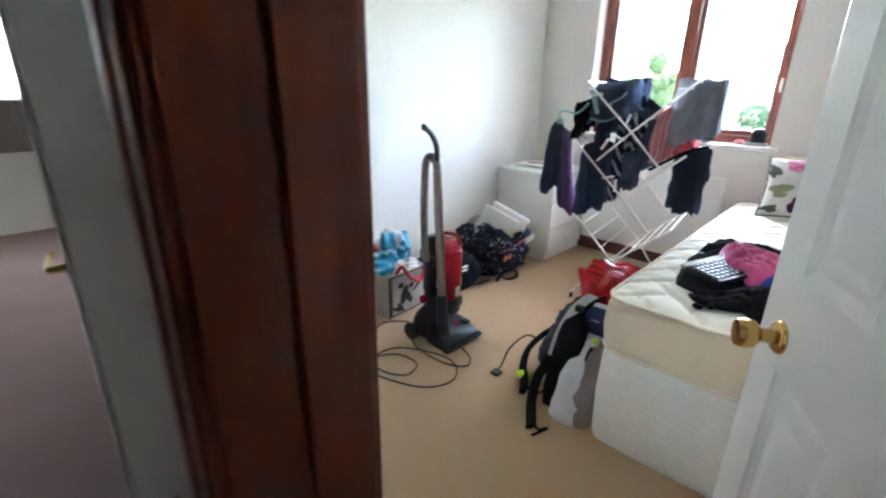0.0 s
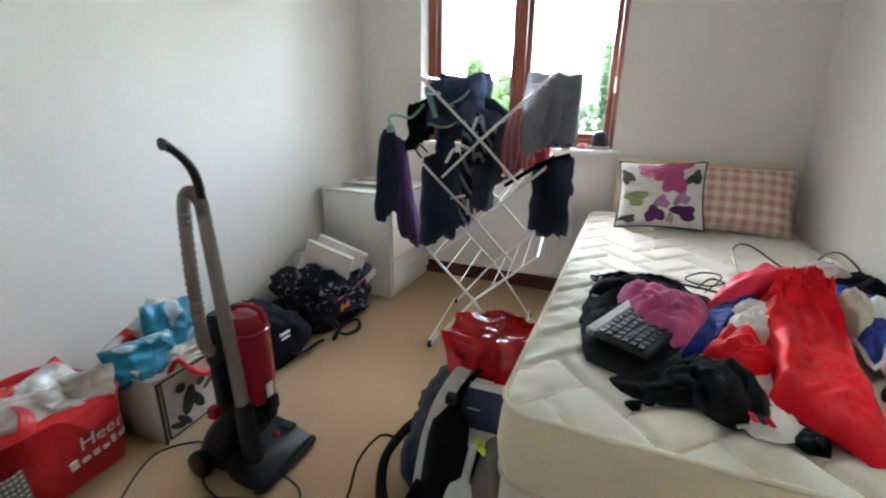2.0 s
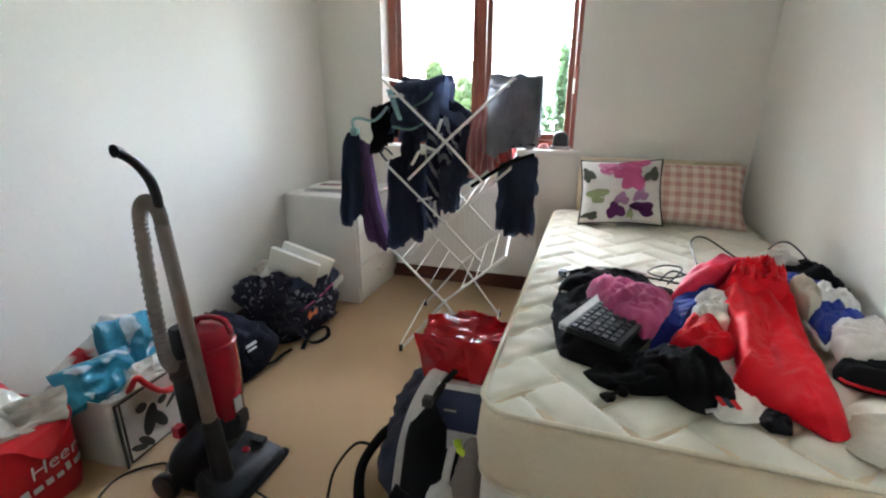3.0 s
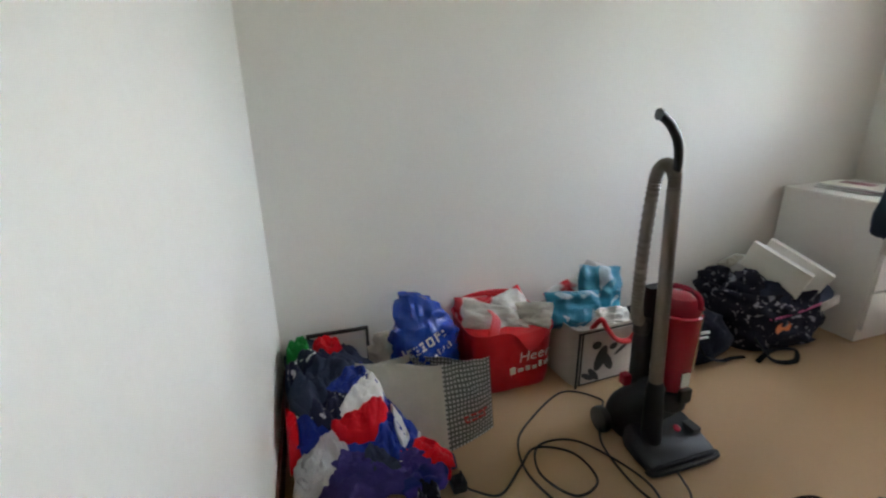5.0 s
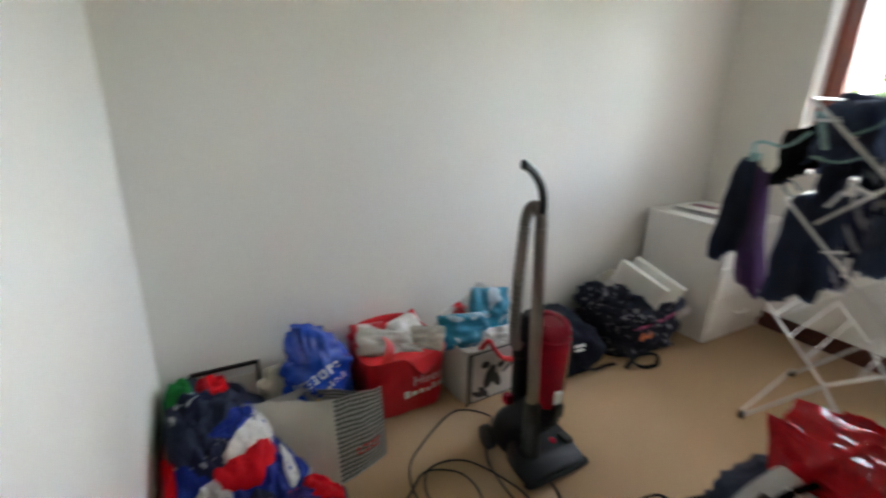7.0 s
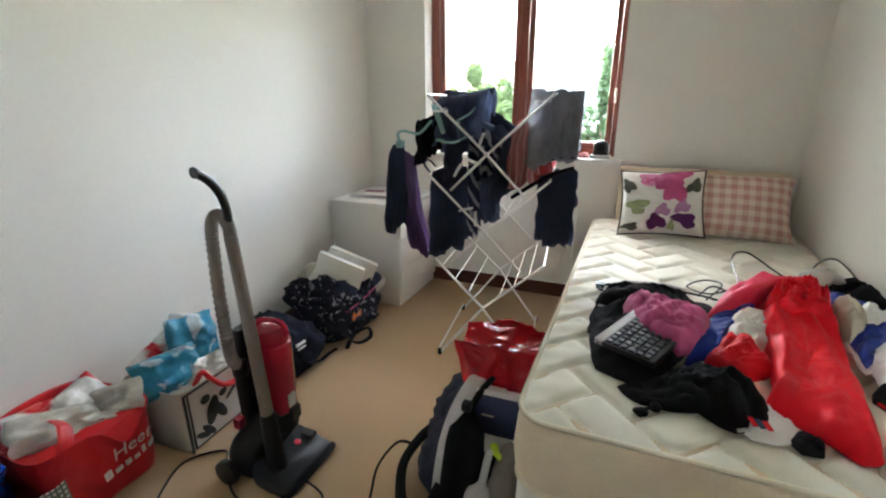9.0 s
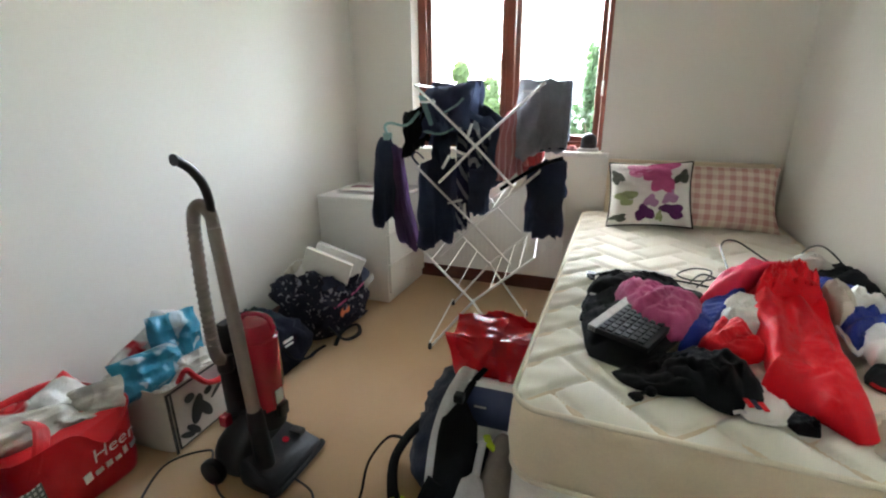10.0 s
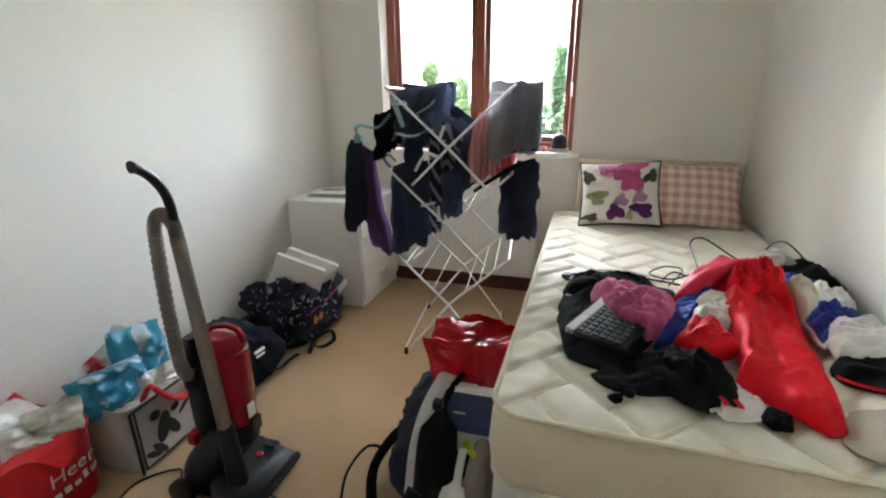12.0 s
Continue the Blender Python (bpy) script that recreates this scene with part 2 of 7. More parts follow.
box(bm, WX1, XR, YW, YW + 0.3, -0.12, TOP)
box(bm, WX0, WX1, YW, YW + 0.3, -0.12, WZ0 - 0.03)
box(bm, WX0, WX1, YW, YW + 0.3, WZ1, TOP)
structure("wall_north", bm, WALL, "cream painted wall with the window opening")
L0, L1 = DX0 - 0.03, DX1 + 0.03
HY = 0.45                                                  # hall face of the thin stretch of wall
YJ = 0.477                                                 # the door wall runs slightly askew: its face at the doorway
bm = prism([(XL - 0.12, HY), (DX0 - 0.075, HY), (DX0 - 0.075, YD - WT), (L0, YD - WT), (L0, YJ - 0.004), (XL, YD), (XL - 0.12, YD)], -0.12, TOP)
box(bm, L1, 2.2, YD - WT, YD, -0.12, TOP)
box(bm, L0, L1, YD - WT, YD, DH + 0.03, TOP)
box(bm, -1.27, DX0 - 0.075, 0.30, HY, -0.12, TOP)
structure("wall_south", bm, WALL, "cream painted wall with the bedroom doorway")
# hall and the far room beyond its end
HX = -2.05
bm = bx(HX - 0.1, HX, -1.5, -0.52, -0.12, TOP)
box(bm, HX - 0.1, HX, 0.43, HY, -0.12, TOP)
box(bm, HX - 0.1, HX, -0.52, 0.43, 2.05, TOP)
structure("wall_hall_end", bm, WALL, "cream hall wall with a doorway")
structure("wall_hall_south", bx(-5.2, 2.2, -1.6, -1.5, -0.12, TOP), WALL, "plain cream hall wall")
structure("wall_hall_east", bx(2.2, 2.3, -1.6, YD, -0.12, TOP), WALL, "plain cream hall wall")
structure("wall_far_north", bx(-5.3, XL - 0.12, 2.1, 2.2, -0.12, TOP), WALL, "plain cream wall of the far room")
bm = bx(-5.3, -5.2, -1.6, -0.10, -0.12, TOP)
box(bm, -5.3, -5.2, 0.90, 2.1, -0.12, TOP)
box(bm, -5.3, -5.2, -0.10, 0.90, -0.12, 1.14)
box(bm, -5.3, -5.2, -0.10, 0.90, 2.15, TOP)
structure("wall_far_west", bm, WALL, "cream wall of the far room with its window opening")

# skirting boards
bm = bx(XL, XR, YW - 0.016, YW, 0, 0.095, bevel=0.004)
structure("baseboard_north", bm, SKIRT, "dark stained wooden skirting board")
bm = bx(XL, XL + 0.016, YD, YW - 0.017, 0, 0.095, bevel=0.004)
structure("baseboard_west", bm, SKIRT, "dark stained wooden skirting board")
bm = prism([(XL + 0.017, YD), (DX0 - 0.04, YJ - 0.002), (DX0 - 0.04, YJ + 0.006), (XL + 0.017, YD + 0.012)], 0, 0.095)
structure("baseboard_south", bm, SKIRT, "dark stained wooden skirting board")


# ---------------- window ----------------
def make_window():
    w = tagged(thing("window_1", ((WX0 + WX1) / 2, YW + 0.15, WZ0), "two-light window with reddish brown stained wooden frames", "window"), kind="structure")
    y0, y1 = YW + 0.115, YW + 0.185
    def bar(name, a, b, c, d, yy0=y0, yy1=y1, label=""):
        return part(name, bx(a, b, yy0, yy1, c, d, bevel=0.006), FRAMEWOOD, w, label)
    bar("window_frame", WX0, WX0 + 0.055, WZ0, WZ1)
    bar("window_frame", WX1 - 0.032, WX1, WZ0, WZ1)
    bar("window_frame", WX0 + 0.055, WX1 - 0.032, WZ1 - 0.05, WZ1)
    bar("window_frame", WX0 + 0.055, WX1 - 0.032, WZ0, WZ0 + 0.05)
    mid = -0.975
    bar("mullion", mid - 0.026, mid + 0.026, WZ0 + 0.05, WZ1 - 0.05)
    for a, b in ((WX0 + 0.055, mid - 0.026), (mid + 0.026, WX1 - 0.032)):
        bm = bmesh.new()
        t, z0, z1 = 0.036, WZ0 + 0.053, WZ1 - 0.053
        a2, b2 = a + 0.003, b - 0.003
        box(bm, a2, a2 + t, y0 + 0.012, y1 + 0.02, z0, z1, bevel=0.008)
        box(bm, b2 - t, b2, y0 + 0.012, y1 + 0.02, z0, z1, bevel=0.008)
        box(bm, a2 + t, b2 - t, y0 + 0.012, y1 + 0.02, z0, z0 + t, bevel=0.008)
        box(bm, a2 + t, b2 - t, y0 + 0.012, y1 + 0.02, z1 - t, z1, bevel=0.008)
        sash = part("sash", bm, FRAMEWOOD, w)
        p = part("pane", bx(a2 + t - 0.004, b2 - t + 0.004, y0 + 0.04, y0 + 0.046, z0 + t - 0.004, z1 - t + 0.004), GLASS, sash)
        p.visible_shadow = False
    # casement catch on the right frame
    part("window_catch", tube(spline([(WX1 - 0.03, y0 - 0.004, 1.28), (WX1 - 0.03, y0 - 0.03, 1.29), (WX1 - 0.03, y0 - 0.035, 1.36)], 5), 0.007), GLOSS, w, "small white window catch")
    part("window_sill", bx(WX0 - 0.045, WX1 + 0.045, YW - 0.035, YW + 0.113, WZ0 - 0.03, WZ0 + 0.0, bevel=0.008), SILLP, w, "white painted window sill")


make_window()


# ---------------- bedroom doorway and door ----------------
def make_door_frame():
    d = tagged(thing("door_frame", ((DX0 + DX1) / 2, YD, 0), "dark mahogany stained door lining with moulded architraves", "door frame"), kind="structure")
    y0, y1 = YD - WT - 0.004, YD + 0.004
    part("lining", bx(DX0 - 0.028, DX0, y0, YJ, 0, DH, bevel=0.003), MAHOG, d)
    part("lining", bx(DX1, DX1 + 0.028, y0, y1, 0, DH, bevel=0.003), MAHOG, d)
    part("lining", bx(DX0 - 0.028, DX1 + 0.028, y0, y1, DH, DH + 0.028, bevel=0.003), MAHOG, d)
    sy0, sy1 = YD - 0.165, YD - 0.072
    part("door_stop", bx(DX0, DX0 + 0.014, sy0, sy1, 0, DH, bevel=0.004), MAHOG, d)
    part("door_stop", bx(DX1 - 0.014, DX1, sy0, sy1, 0, DH, bevel=0.004), MAHOG, d)
    part("door_stop", bx(DX0 + 0.014, DX1 - 0.014, sy0, sy1, DH - 0.014, DH, bevel=0.004), MAHOG, d)
    for s, ya in ((-1, y0), (1, y1)):
        for side in (0, 1) if s < 0 else (1,):
            bm = bmesh.new()
            xa = DX0 - 0.006 if side == 0 else DX1 + 0.006
            k = -1 if side == 0 else 1
            for w0, w1, t in ((0.0, 0.012, 0.010), (0.012, 0.045, 0.016), (0.045, 0.066, 0.020)):
                a, b = sorted((xa + k * w0, xa + k * w1))
                c, e = sorted((ya, ya + s * t))
                box(bm, a, b, c, e, 0, DH + 0.006, bevel=0.003)
            part("architrave", bm, MAHOG, d)
        c, e = sorted((ya, ya + s * 0.018))
        part("architrave", bx(DX0 - (0.034 if s < 0 else 0.072), DX1 + 0.072, c, e, DH + 0.006, DH + 0.072, bevel=0.004), MAHOG, d)
    part("strike_plate", bx(DX0 - 0.0005, DX0 + 0.002, YJ - 0.016, YJ - 0.003, 0.755, 0.815, bevel=0.001), TARNISH, d, "tarnished brass strike plate")


make_door_frame()


def make_panel_door(name, hinge, angle, width, label, handle):
    """A moulded six-panel white door. It is built along +x from the hinge, its seen face towards -y, then turned."""
    d = tagged(thing(name, (hinge[0], hinge[1], 0), label, "door"), kind="structure")
    turn = Matrix.Translation((hinge[0], hinge[1], 0)) @ Matrix.Rotation(radians(angle), 4, "Z")
    th, h = 0.036, 1.985
    bm = bmesh.new()
    sw = 0.105
    rails = [(0.008, 0.20), (0.80, 0.98), (1.60, 1.70), (h - 0.11, h)]
    box(bm, 0, sw, 0, th, 0.008, h, bevel=0.002)
    box(bm, width - sw, width, 0, th, 0.008, h, bevel=0.002)
    mid = width / 2
    for a, b in rails:
        box(bm, sw, width - sw, 0.0, th, a, b)
    for (a0, b0), (a1, b1) in zip(rails, rails[1:]):
        box(bm, mid - 0.05, mid + 0.05, 0.0, th, b0, a1)
    bmesh.ops.transform(bm, matrix=turn, verts=bm.verts)
    part("door_leaf", bm, GLOSS, d)
    for (a0, b0), (a1, b1) in zip(rails, rails[1:]):
        for x0, x1 in ((sw, mid - 0.05), (mid + 0.05, width - sw)):
            bm = bmesh.new()
            for face, out in ((0.0, 1), (th, -1)):
                rings = []
                for inset, deep in ((0.0, 0.0005), (0.006, 0.004), (0.022, 0.010), (0.034, 0.010), (0.058, 0.0035)):
                    rings.append([bm.verts.new((xx, face + out * deep, zz)) for xx, zz in ((x0 + inset, b0 + inset), (x1 - inset, b0 + inset), (x1 - inset, a1 - inset), (x0 + inset, a1 - inset))])
                for A, B in zip(rings, rings[1:]):
                    for q in range(4):
                        bm.faces.new((A[q], A[(q + 1) % 4], B[(q + 1) % 4], B[q]))
                bm.faces.new(rings[-1])
            bmesh.ops.transform(bm, matrix=turn, verts=bm.verts)
            part("panel", bm, GLOSS, d)
    if handle == "knob":
        for s in (-1, 1):
            m = turn @ Matrix.Translation((width - 0.09, 0 if s < 0 else th, 0.856)) @ Matrix.Rotation(radians(90 if s < 0 else -90), 4, "X")
            k = part("door_knob", lathe([(0.031, 0.0), (0.031, 0.004), (0.026, 0.010), (0.014, 0.013), (0.0125, 0.030), (0.016, 0.036), (0.0245, 0.042), (0.0275, 0.052), (0.0265, 0.066), (0.0235, 0.072), (0.010, 0.0735)], m, 28), BRASS, d, "round brass door knob", 40)
    else:
        for s in (-1, 1):
            m = turn @ Matrix.Translation((width - 0.06, 0 if s < 0 else th, 0.80)) @ Matrix.Rotation(radians(90 if s < 0 else -90), 4, "X")
            bm = lathe([(0.026, 0), (0.026, 0.006), (0.012, 0.01), (0.010, 0.045), (0.004, 0.05)], m, 20)
            tube([m @ Vector(p) for p in spline([(0, 0, 0.042), (-0.04, 0, 0.046), (-0.105, 0.004, 0.042), (-0.12, 0.012, 0.04)], 5)], 0.0085, bm=bm)
            part("lever_handle", bm, BRASS, d, "brass lever handle")
    lm = bmesh.new()
    box(lm, width - 0.001, width + 0.0012, 0.008, th - 0.008, 0.80, 0.905, m=turn)
    part("latch_plate", lm, BRASS, d, "brass latch plate on the door edge")
    return d


make_panel_door("door_1", (0.402, 0.548), 116.5, 0.72, "white panelled bedroom door standing open, brass knob", "knob")
make_panel_door("door_2", (HX + 0.03, 0.408), -9.5, 0.72, "white glossy panelled door standing open into the hall", "lever")
bm = bx(HX - 0.12, HX + 0.02, 0.418, 0.449, 0, 2.06, bevel=0.003)
box(bm, HX - 0.12, HX + 0.02, -0.53, -0.505, 0, 2.06, bevel=0.003)
box(bm, HX - 0.12, HX + 0.02, -0.505, 0.418, 2.035, 2.06, bevel=0.003)
structure("trim_far_doorway", bm, GLOSS, "white painted door lining at the hall's end")


# ---------------- radiator ----------------
def make_radiator():
    x0, x1, z0, z1, y1 = -1.50, -0.545, 0.125, 0.73, YW - 0.035
    r = thing("radiator", ((x0 + x1) / 2, y1, z0), "white enamelled panel radiator on the wall under the window", "radiator", kind="structure")
    bm = bmesh.new()
    n = int((x1 - x0) / 0.0085)
    rows = []
    for i in range(n + 1):
        x = x0 + (x1 - x0) * i / n
        s = 0.5 + 0.5 * math.cos(2 * math.pi * x / 0.034)
        d = 0.0012 * min(1, max(0, (s - 0.2) * 1.6)) if 6 < i < n - 6 else 0.0
        rows.append([bm.verts.new((x, y1 - 0.05 - dd, z)) for z, dd in ((z0, -0.012), (z0 + 0.012, 0), (z0 + 0.04, 0), (z0 + 0.055, d), (z1 - 0.055, d), (z1 - 0.04, 0), (z1 - 0.012, 0), (z1, -0.012))])
    for A, B in zip(rows, rows[1:]):
        for k in range(7):
            bm.faces.new((A[k], B[k], B[k + 1], A[k + 1]))
    box(bm, x0, x1, y1 - 0.049, y1 - 0.036, z0, z1, bevel=0.003)
    part("panel", bm, RADP, r, smooth=40)
    bm = bmesh.new()
    for x in (x0 + 0.15, x1 - 0.15):
        box(bm, x - 0.02, x + 0.02, y1 - 0.036, y1 + 0.034, z0 + 0.05, z1 - 0.06)
    part("bracket", bm, RADP, r)
    bm = tube(spline([(x1 + 0.02, y1 - 0.04, 0.0), (x1 + 0.02, y1 - 0.04, 0.12), (x1 + 0.018, y1 - 0.042, 0.165), (x1 - 0.01, y1 - 0.042, 0.17)], 6), 0.0075)
    lathe([(0.012, 0), (0.016, 0.01), (0.016, 0.045), (0.011, 0.05)], pose(x1 + 0.02, y1 - 0.04, 0.165), 14, bm)
    part("valve", bm, RADP, r, "white radiator valve and pipe")


make_radiator()


# ---------------- cabinet ----------------
def make_cabinet():
    x0, x1, y0, y1, h = XL + 0.02, -1.545, 3.15, YW - 0.02, 0.68
    c = thing("cabinet", ((x0 + x1) / 2, (y0 + y1) / 2, 0), "white laminate bedside drawer cabinet with rounded edges", "cabinet")
    bm = bx(x0, x1 - 0.018, y0, y1, 0.0, h - 0.022, bevel=0.003)
    part("body", bm, CHIPW, c)
    part("top", bx(x0, x1 + 0.006, y0 - 0.008, y1, h - 0.022, h, bevel=0.008, seg=3), CHIPW, c)
    zs = [0.06, 0.26, 0.455, 0.652]
    for a, b in zip(zs, zs[1:]):
        f = part("drawer_front", bx(x1 - 0.017, x1 + 0.001, y0 + 0.006, y1 - 0.006, a + 0.003, b - 0.003, bevel=0.005), CHIPW, c)
        part("handle", tube(spline([(x1 + 0.001, (y0 + y1) / 2 - 0.05, (a + b) / 2), (x1 + 0.022, (y0 + y1) / 2 - 0.035, (a + b) / 2), (x1 + 0.022, (y0 + y1) / 2 + 0.035, (a + b) / 2), (x1 + 0.001, (y0 + y1) / 2 + 0.05, (a + b) / 2)], 5), 0.006), CHIPW, f)


make_cabinet()
BX0, BX1, BY0, BY1, BZ = -0.432, 0.575, 1.585, 3.60, 0.605


# ---------------- bed ----------------
def rounded_rect(x0, x1, y0, y1, r, per=6):
    out = []
    for cx, cy, a0 in ((x1 - r, y0 + r, -90), (x1 - r, y1 - r, 0), (x0 + r, y1 - r, 90), (x0 + r, y0 + r, 180)):
        for k in range(per + 1):
            a = radians(a0 + 90 * k / per)
            out.append((cx + r * math.cos(a), cy + r * math.sin(a)))
    return out


def slab(levels, bm=None):
    """A solid from outlines at rising heights, all with the same number of points, closed below and above."""
    bm = bm or bmesh.new()
    rings = [[bm.verts.new((x, y, z)) for x, y in o] for z, o in levels]
    for A, B in zip(rings, rings[1:]):
        for k in range(len(A)):
            bm.faces.new((A[k], A[(k + 1) % len(A)], B[(k + 1) % len(B)], B[k]))
    bm.faces.new(rings[0][::-1])
    bm.faces.new(rings[-1])
    return bm


def quilt(x, y):
    """Depth of the stitched seams of the mattress top: a herringbone of blocks set on the diagonal."""
    u, v = x - BX0, y - BY0
    w = 0.118
    p, q = (u + v) / (math.sqrt(2) * w), (v - u) / (math.sqrt(2) * w)
    i, j = math.floor(p), math.floor(q)
    k = (i - j) % 4
    fp, fq = p - i, q - j
    sides = [d for d, joined in ((fp, k == 1), (1 - fp, k == 0), (1 - fq, k == 3), (fq, k == 2)) if not joined]
    d = min(sides) * w
    ripple = 0.0012 * math.sin(26 * u + 4 * math.sin(9 * v)) * math.sin(21 * v)
    return -0.013 * math.exp(-(d / 0.011) ** 2) - 0.004 * math.exp(-(d / 0.03) ** 2) + ripple


def make_bed():
    b = thing("bed", ((BX0 + BX1) / 2, (BY0 + BY1) / 2, 0), "single divan bed with a bare cream quilted mattress against the wall", "bed")
    inset = rounded_rect(BX0 + 0.005, BX1, BY0 + 0.012, BY1, 0.05)
    part("divan_base", slab([(0.0, rounded_rect(BX0 + 0.012, BX1, BY0 + 0.02, BY1, 0.045)), (0.02, inset), (0.20, rounded_rect(BX0, BX1, BY0 + 0.006, BY1, 0.05)), (0.374, inset), (0.392, rounded_rect(BX0 + 0.015, BX1, BY0 + 0.025, BY1, 0.045))]), DIVAN, b, "divan base in pale woven damask", 50)
    lv = []
    for z, k in ((0.398, 0.012), (0.406, 0.002), (0.43, -0.004), (0.49, -0.009), (0.56, -0.004), (0.587, 0.002), (0.597, 0.012)):
        lv.append((z, rounded_rect(BX0 + k, BX1 - 0.004, BY0 + k, BY1 - k, 0.075)))
    m = part("mattress", slab(lv), SIDET, b, "mattress with a cream border", 60)
    nx, ny = 120, 230
    bm = bmesh.new()
    g = []
    for i in range(nx + 1):
        col = []
        for j in range(ny + 1):
            x, y = BX0 + 0.008 + (BX1 - BX0 - 0.016) * i / nx, BY0 + 0.008 + (BY1 - BY0 - 0.016) * j / ny
            cx, cy = max(BX0 + 0.075, min(BX1 - 0.075, x)), max(BY0 + 0.075, min(BY1 - 0.075, y))
            dx, dy = x - cx, y - cy
            dd = math.hypot(dx, dy)
            if dd > 0.067:
                x, y, dd = cx + dx * 0.067 / dd, cy + dy * 0.067 / dd, 0.067
            edge = min(x - BX0, BX1 - x, y - BY0, BY1 - y, 0.075 - dd + 0.0001)
            rise = 0.018 * (1 - math.exp(-max(0, edge) / 0.03))
            tuft = 0.006 * math.sin(2 * math.pi * y / 0.085) * math.exp(-max(0, x - BX0) / 0.06) + 0.005 * math.sin(2 * math.pi * x / 0.085) * math.exp(-max(0, y - BY0) / 0.05)
            col.append(bm.verts.new((x, y, 0.5965 + rise + (quilt(x, y) + tuft) * min(1, edge / 0.03))))
        g.append(col)
    for i in range(nx):
        for j in range(ny):
            bm.faces.new((g[i][j], g[i + 1][j], g[i + 1][j + 1], g[i][j + 1]))
    part("mattress_top", bm, TICK, b, "quilted cream mattress top with chevron seams", 80)
    for z, k in ((0.598, 0.001), (0.403, 0.001)):
        part("piping", tube([(x, y, z) for x, y in rounded_rect(BX0 + k, BX1 - 0.004, BY0 + k, BY1 - k, 0.075, 8)], 0.0065, 6, True), PIPE, b, "cream piping round the mattress", 80)


make_bed()


# ---------------- cloth, sacks and plastic ----------------
def fold(x, y, seed, f=7.0, turn=0.0):
    """Soft ridged folds with finer creases, about -1 to 1, running along one direction."""
    c, s = math.cos(turn), math.sin(turn)
    wx = 0.05 * noise.noise(Vector((x * f * 0.6, y * f * 0.6, seed + 11.0)))
    u, v = c * x + s * y + wx, -s * x + c * y - wx
    total, amp, k = 0.0, 1.0, 1.0
    for o in range(4):
        n = abs(noise.noise(Vector((u * f * 0.32 * k, v * f * 1.5 * k, seed * 7.31 + o * 5.7))))
        total += amp * (0.55 - 2.6 * n if o % 2 else 3.0 * n - 0.45)
        amp, k = amp * 0.55, k * 1.9
        u, v = 0.8 * u - 0.6 * v, 0.6 * u + 0.8 * v
    return max(-1.2, min(1.4, total * 0.65))


RING = []


def heap(poly, base, lift, amp, seed, f=7.0, turn=0.0, rings=26, per=9, sharp=9.0, apex=None):
    """A thrown-down cloth: a star-shaped outline in plan, laid over base(x, y), raised in the middle and creased."""
    bm = bmesh.new()
    soft_line = spline([(x, y, 0) for x, y in poly], per, True)
    m = len(poly)
    out = [soft_line[k * per + i] * 0.4 + (Vector((*poly[k], 0)).lerp(Vector((*poly[(k + 1) % m], 0)), i / per)) * 0.6 for k in range(m) for i in range(per)]
    n = len(out)
    cx, cy = sum(p.x for p in out) / n, sum(p.y for p in out) / n
    def z(x, y, r):
        if apex:
            # folds that fan out from a gathered point
            a, q = math.atan2(y - apex[1], x - apex[0]), math.hypot(x - apex[0], y - apex[1])
            n1 = noise.noise(Vector((a * 3.2, q * 1.4, seed))) + 0.35 * noise.noise(Vector((a * 9, q * 3, seed + 9)))
            g = (1.5 * n1 - 0.5 * abs(noise.noise(Vector((a * 4.5, q * 2.5, seed + 2)))) + 0.25 * noise.noise(Vector((x * 9, y * 9, seed + 4)))) * min(1.0, 0.35 + q * 3)
            return base(x, y) + 0.003 + lift * (1 - r ** sharp) + amp * (0.7 + g + 0.28 * fold(x, y, seed, 13, turn)) * (1 - 0.75 * r ** 6) * 0.7
        return base(x, y) + 0.003 + lift * (1 - r ** sharp) + amp * (0.7 + fold(x, y, seed, f, turn)) * (1 - 0.75 * r ** 6) * 0.7
    mid = bm.verts.new((cx, cy, z(cx, cy, 0)))
    prev = None
    uv = {mid: (cx, cy)}
    for i in range(1, rings + 1):
        r = i / rings
        ring = []
        for p in out:
            wob = 1 + (0.12 * noise.noise(Vector((p.x * 15, p.y * 15, seed))) + 0.04 * noise.noise(Vector((p.x * 46, p.y * 46, seed + 3)))) * r * min(1.0, 0.08 / max(0.01, math.hypot(p.x - cx, p.y - cy)))
            x, y = cx + (p.x - cx) * r * wob, cy + (p.y - cy) * r * wob
            v = bm.verts.new((x, y, z(x, y, r)))
            uv[v] = (x, y)
            ring.append(v)
        for k in range(n):
            if prev:
                bm.faces.new((prev[k], ring[k], ring[(k + 1) % n], prev[(k + 1) % n]))
            else:
                bm.faces.new((mid, ring[k], ring[(k + 1) % n]))
        prev = ring
    RING[:] = [v.co.copy() for v in prev]
    low = []
    for v in prev:
        w = bm.verts.new((cx + (v.co.x - cx) * 0.985, cy + (v.co.y - cy) * 0.985, base(v.co.x, v.co.y) + 0.0008))
        uv[w] = (w.co.x, w.co.y)
        low.append(w)
    for k in range(n):
        bm.faces.new((prev[k], low[k], low[(k + 1) % n], prev[(k + 1) % n]))
    bm.faces.new(low[::-1])
    lay = bm.loops.layers.uv.new("UVMap")
    for fc in bm.faces:
        for lp in fc.loops:
            lp[lay].uv = uv[lp.vert]
    return bm


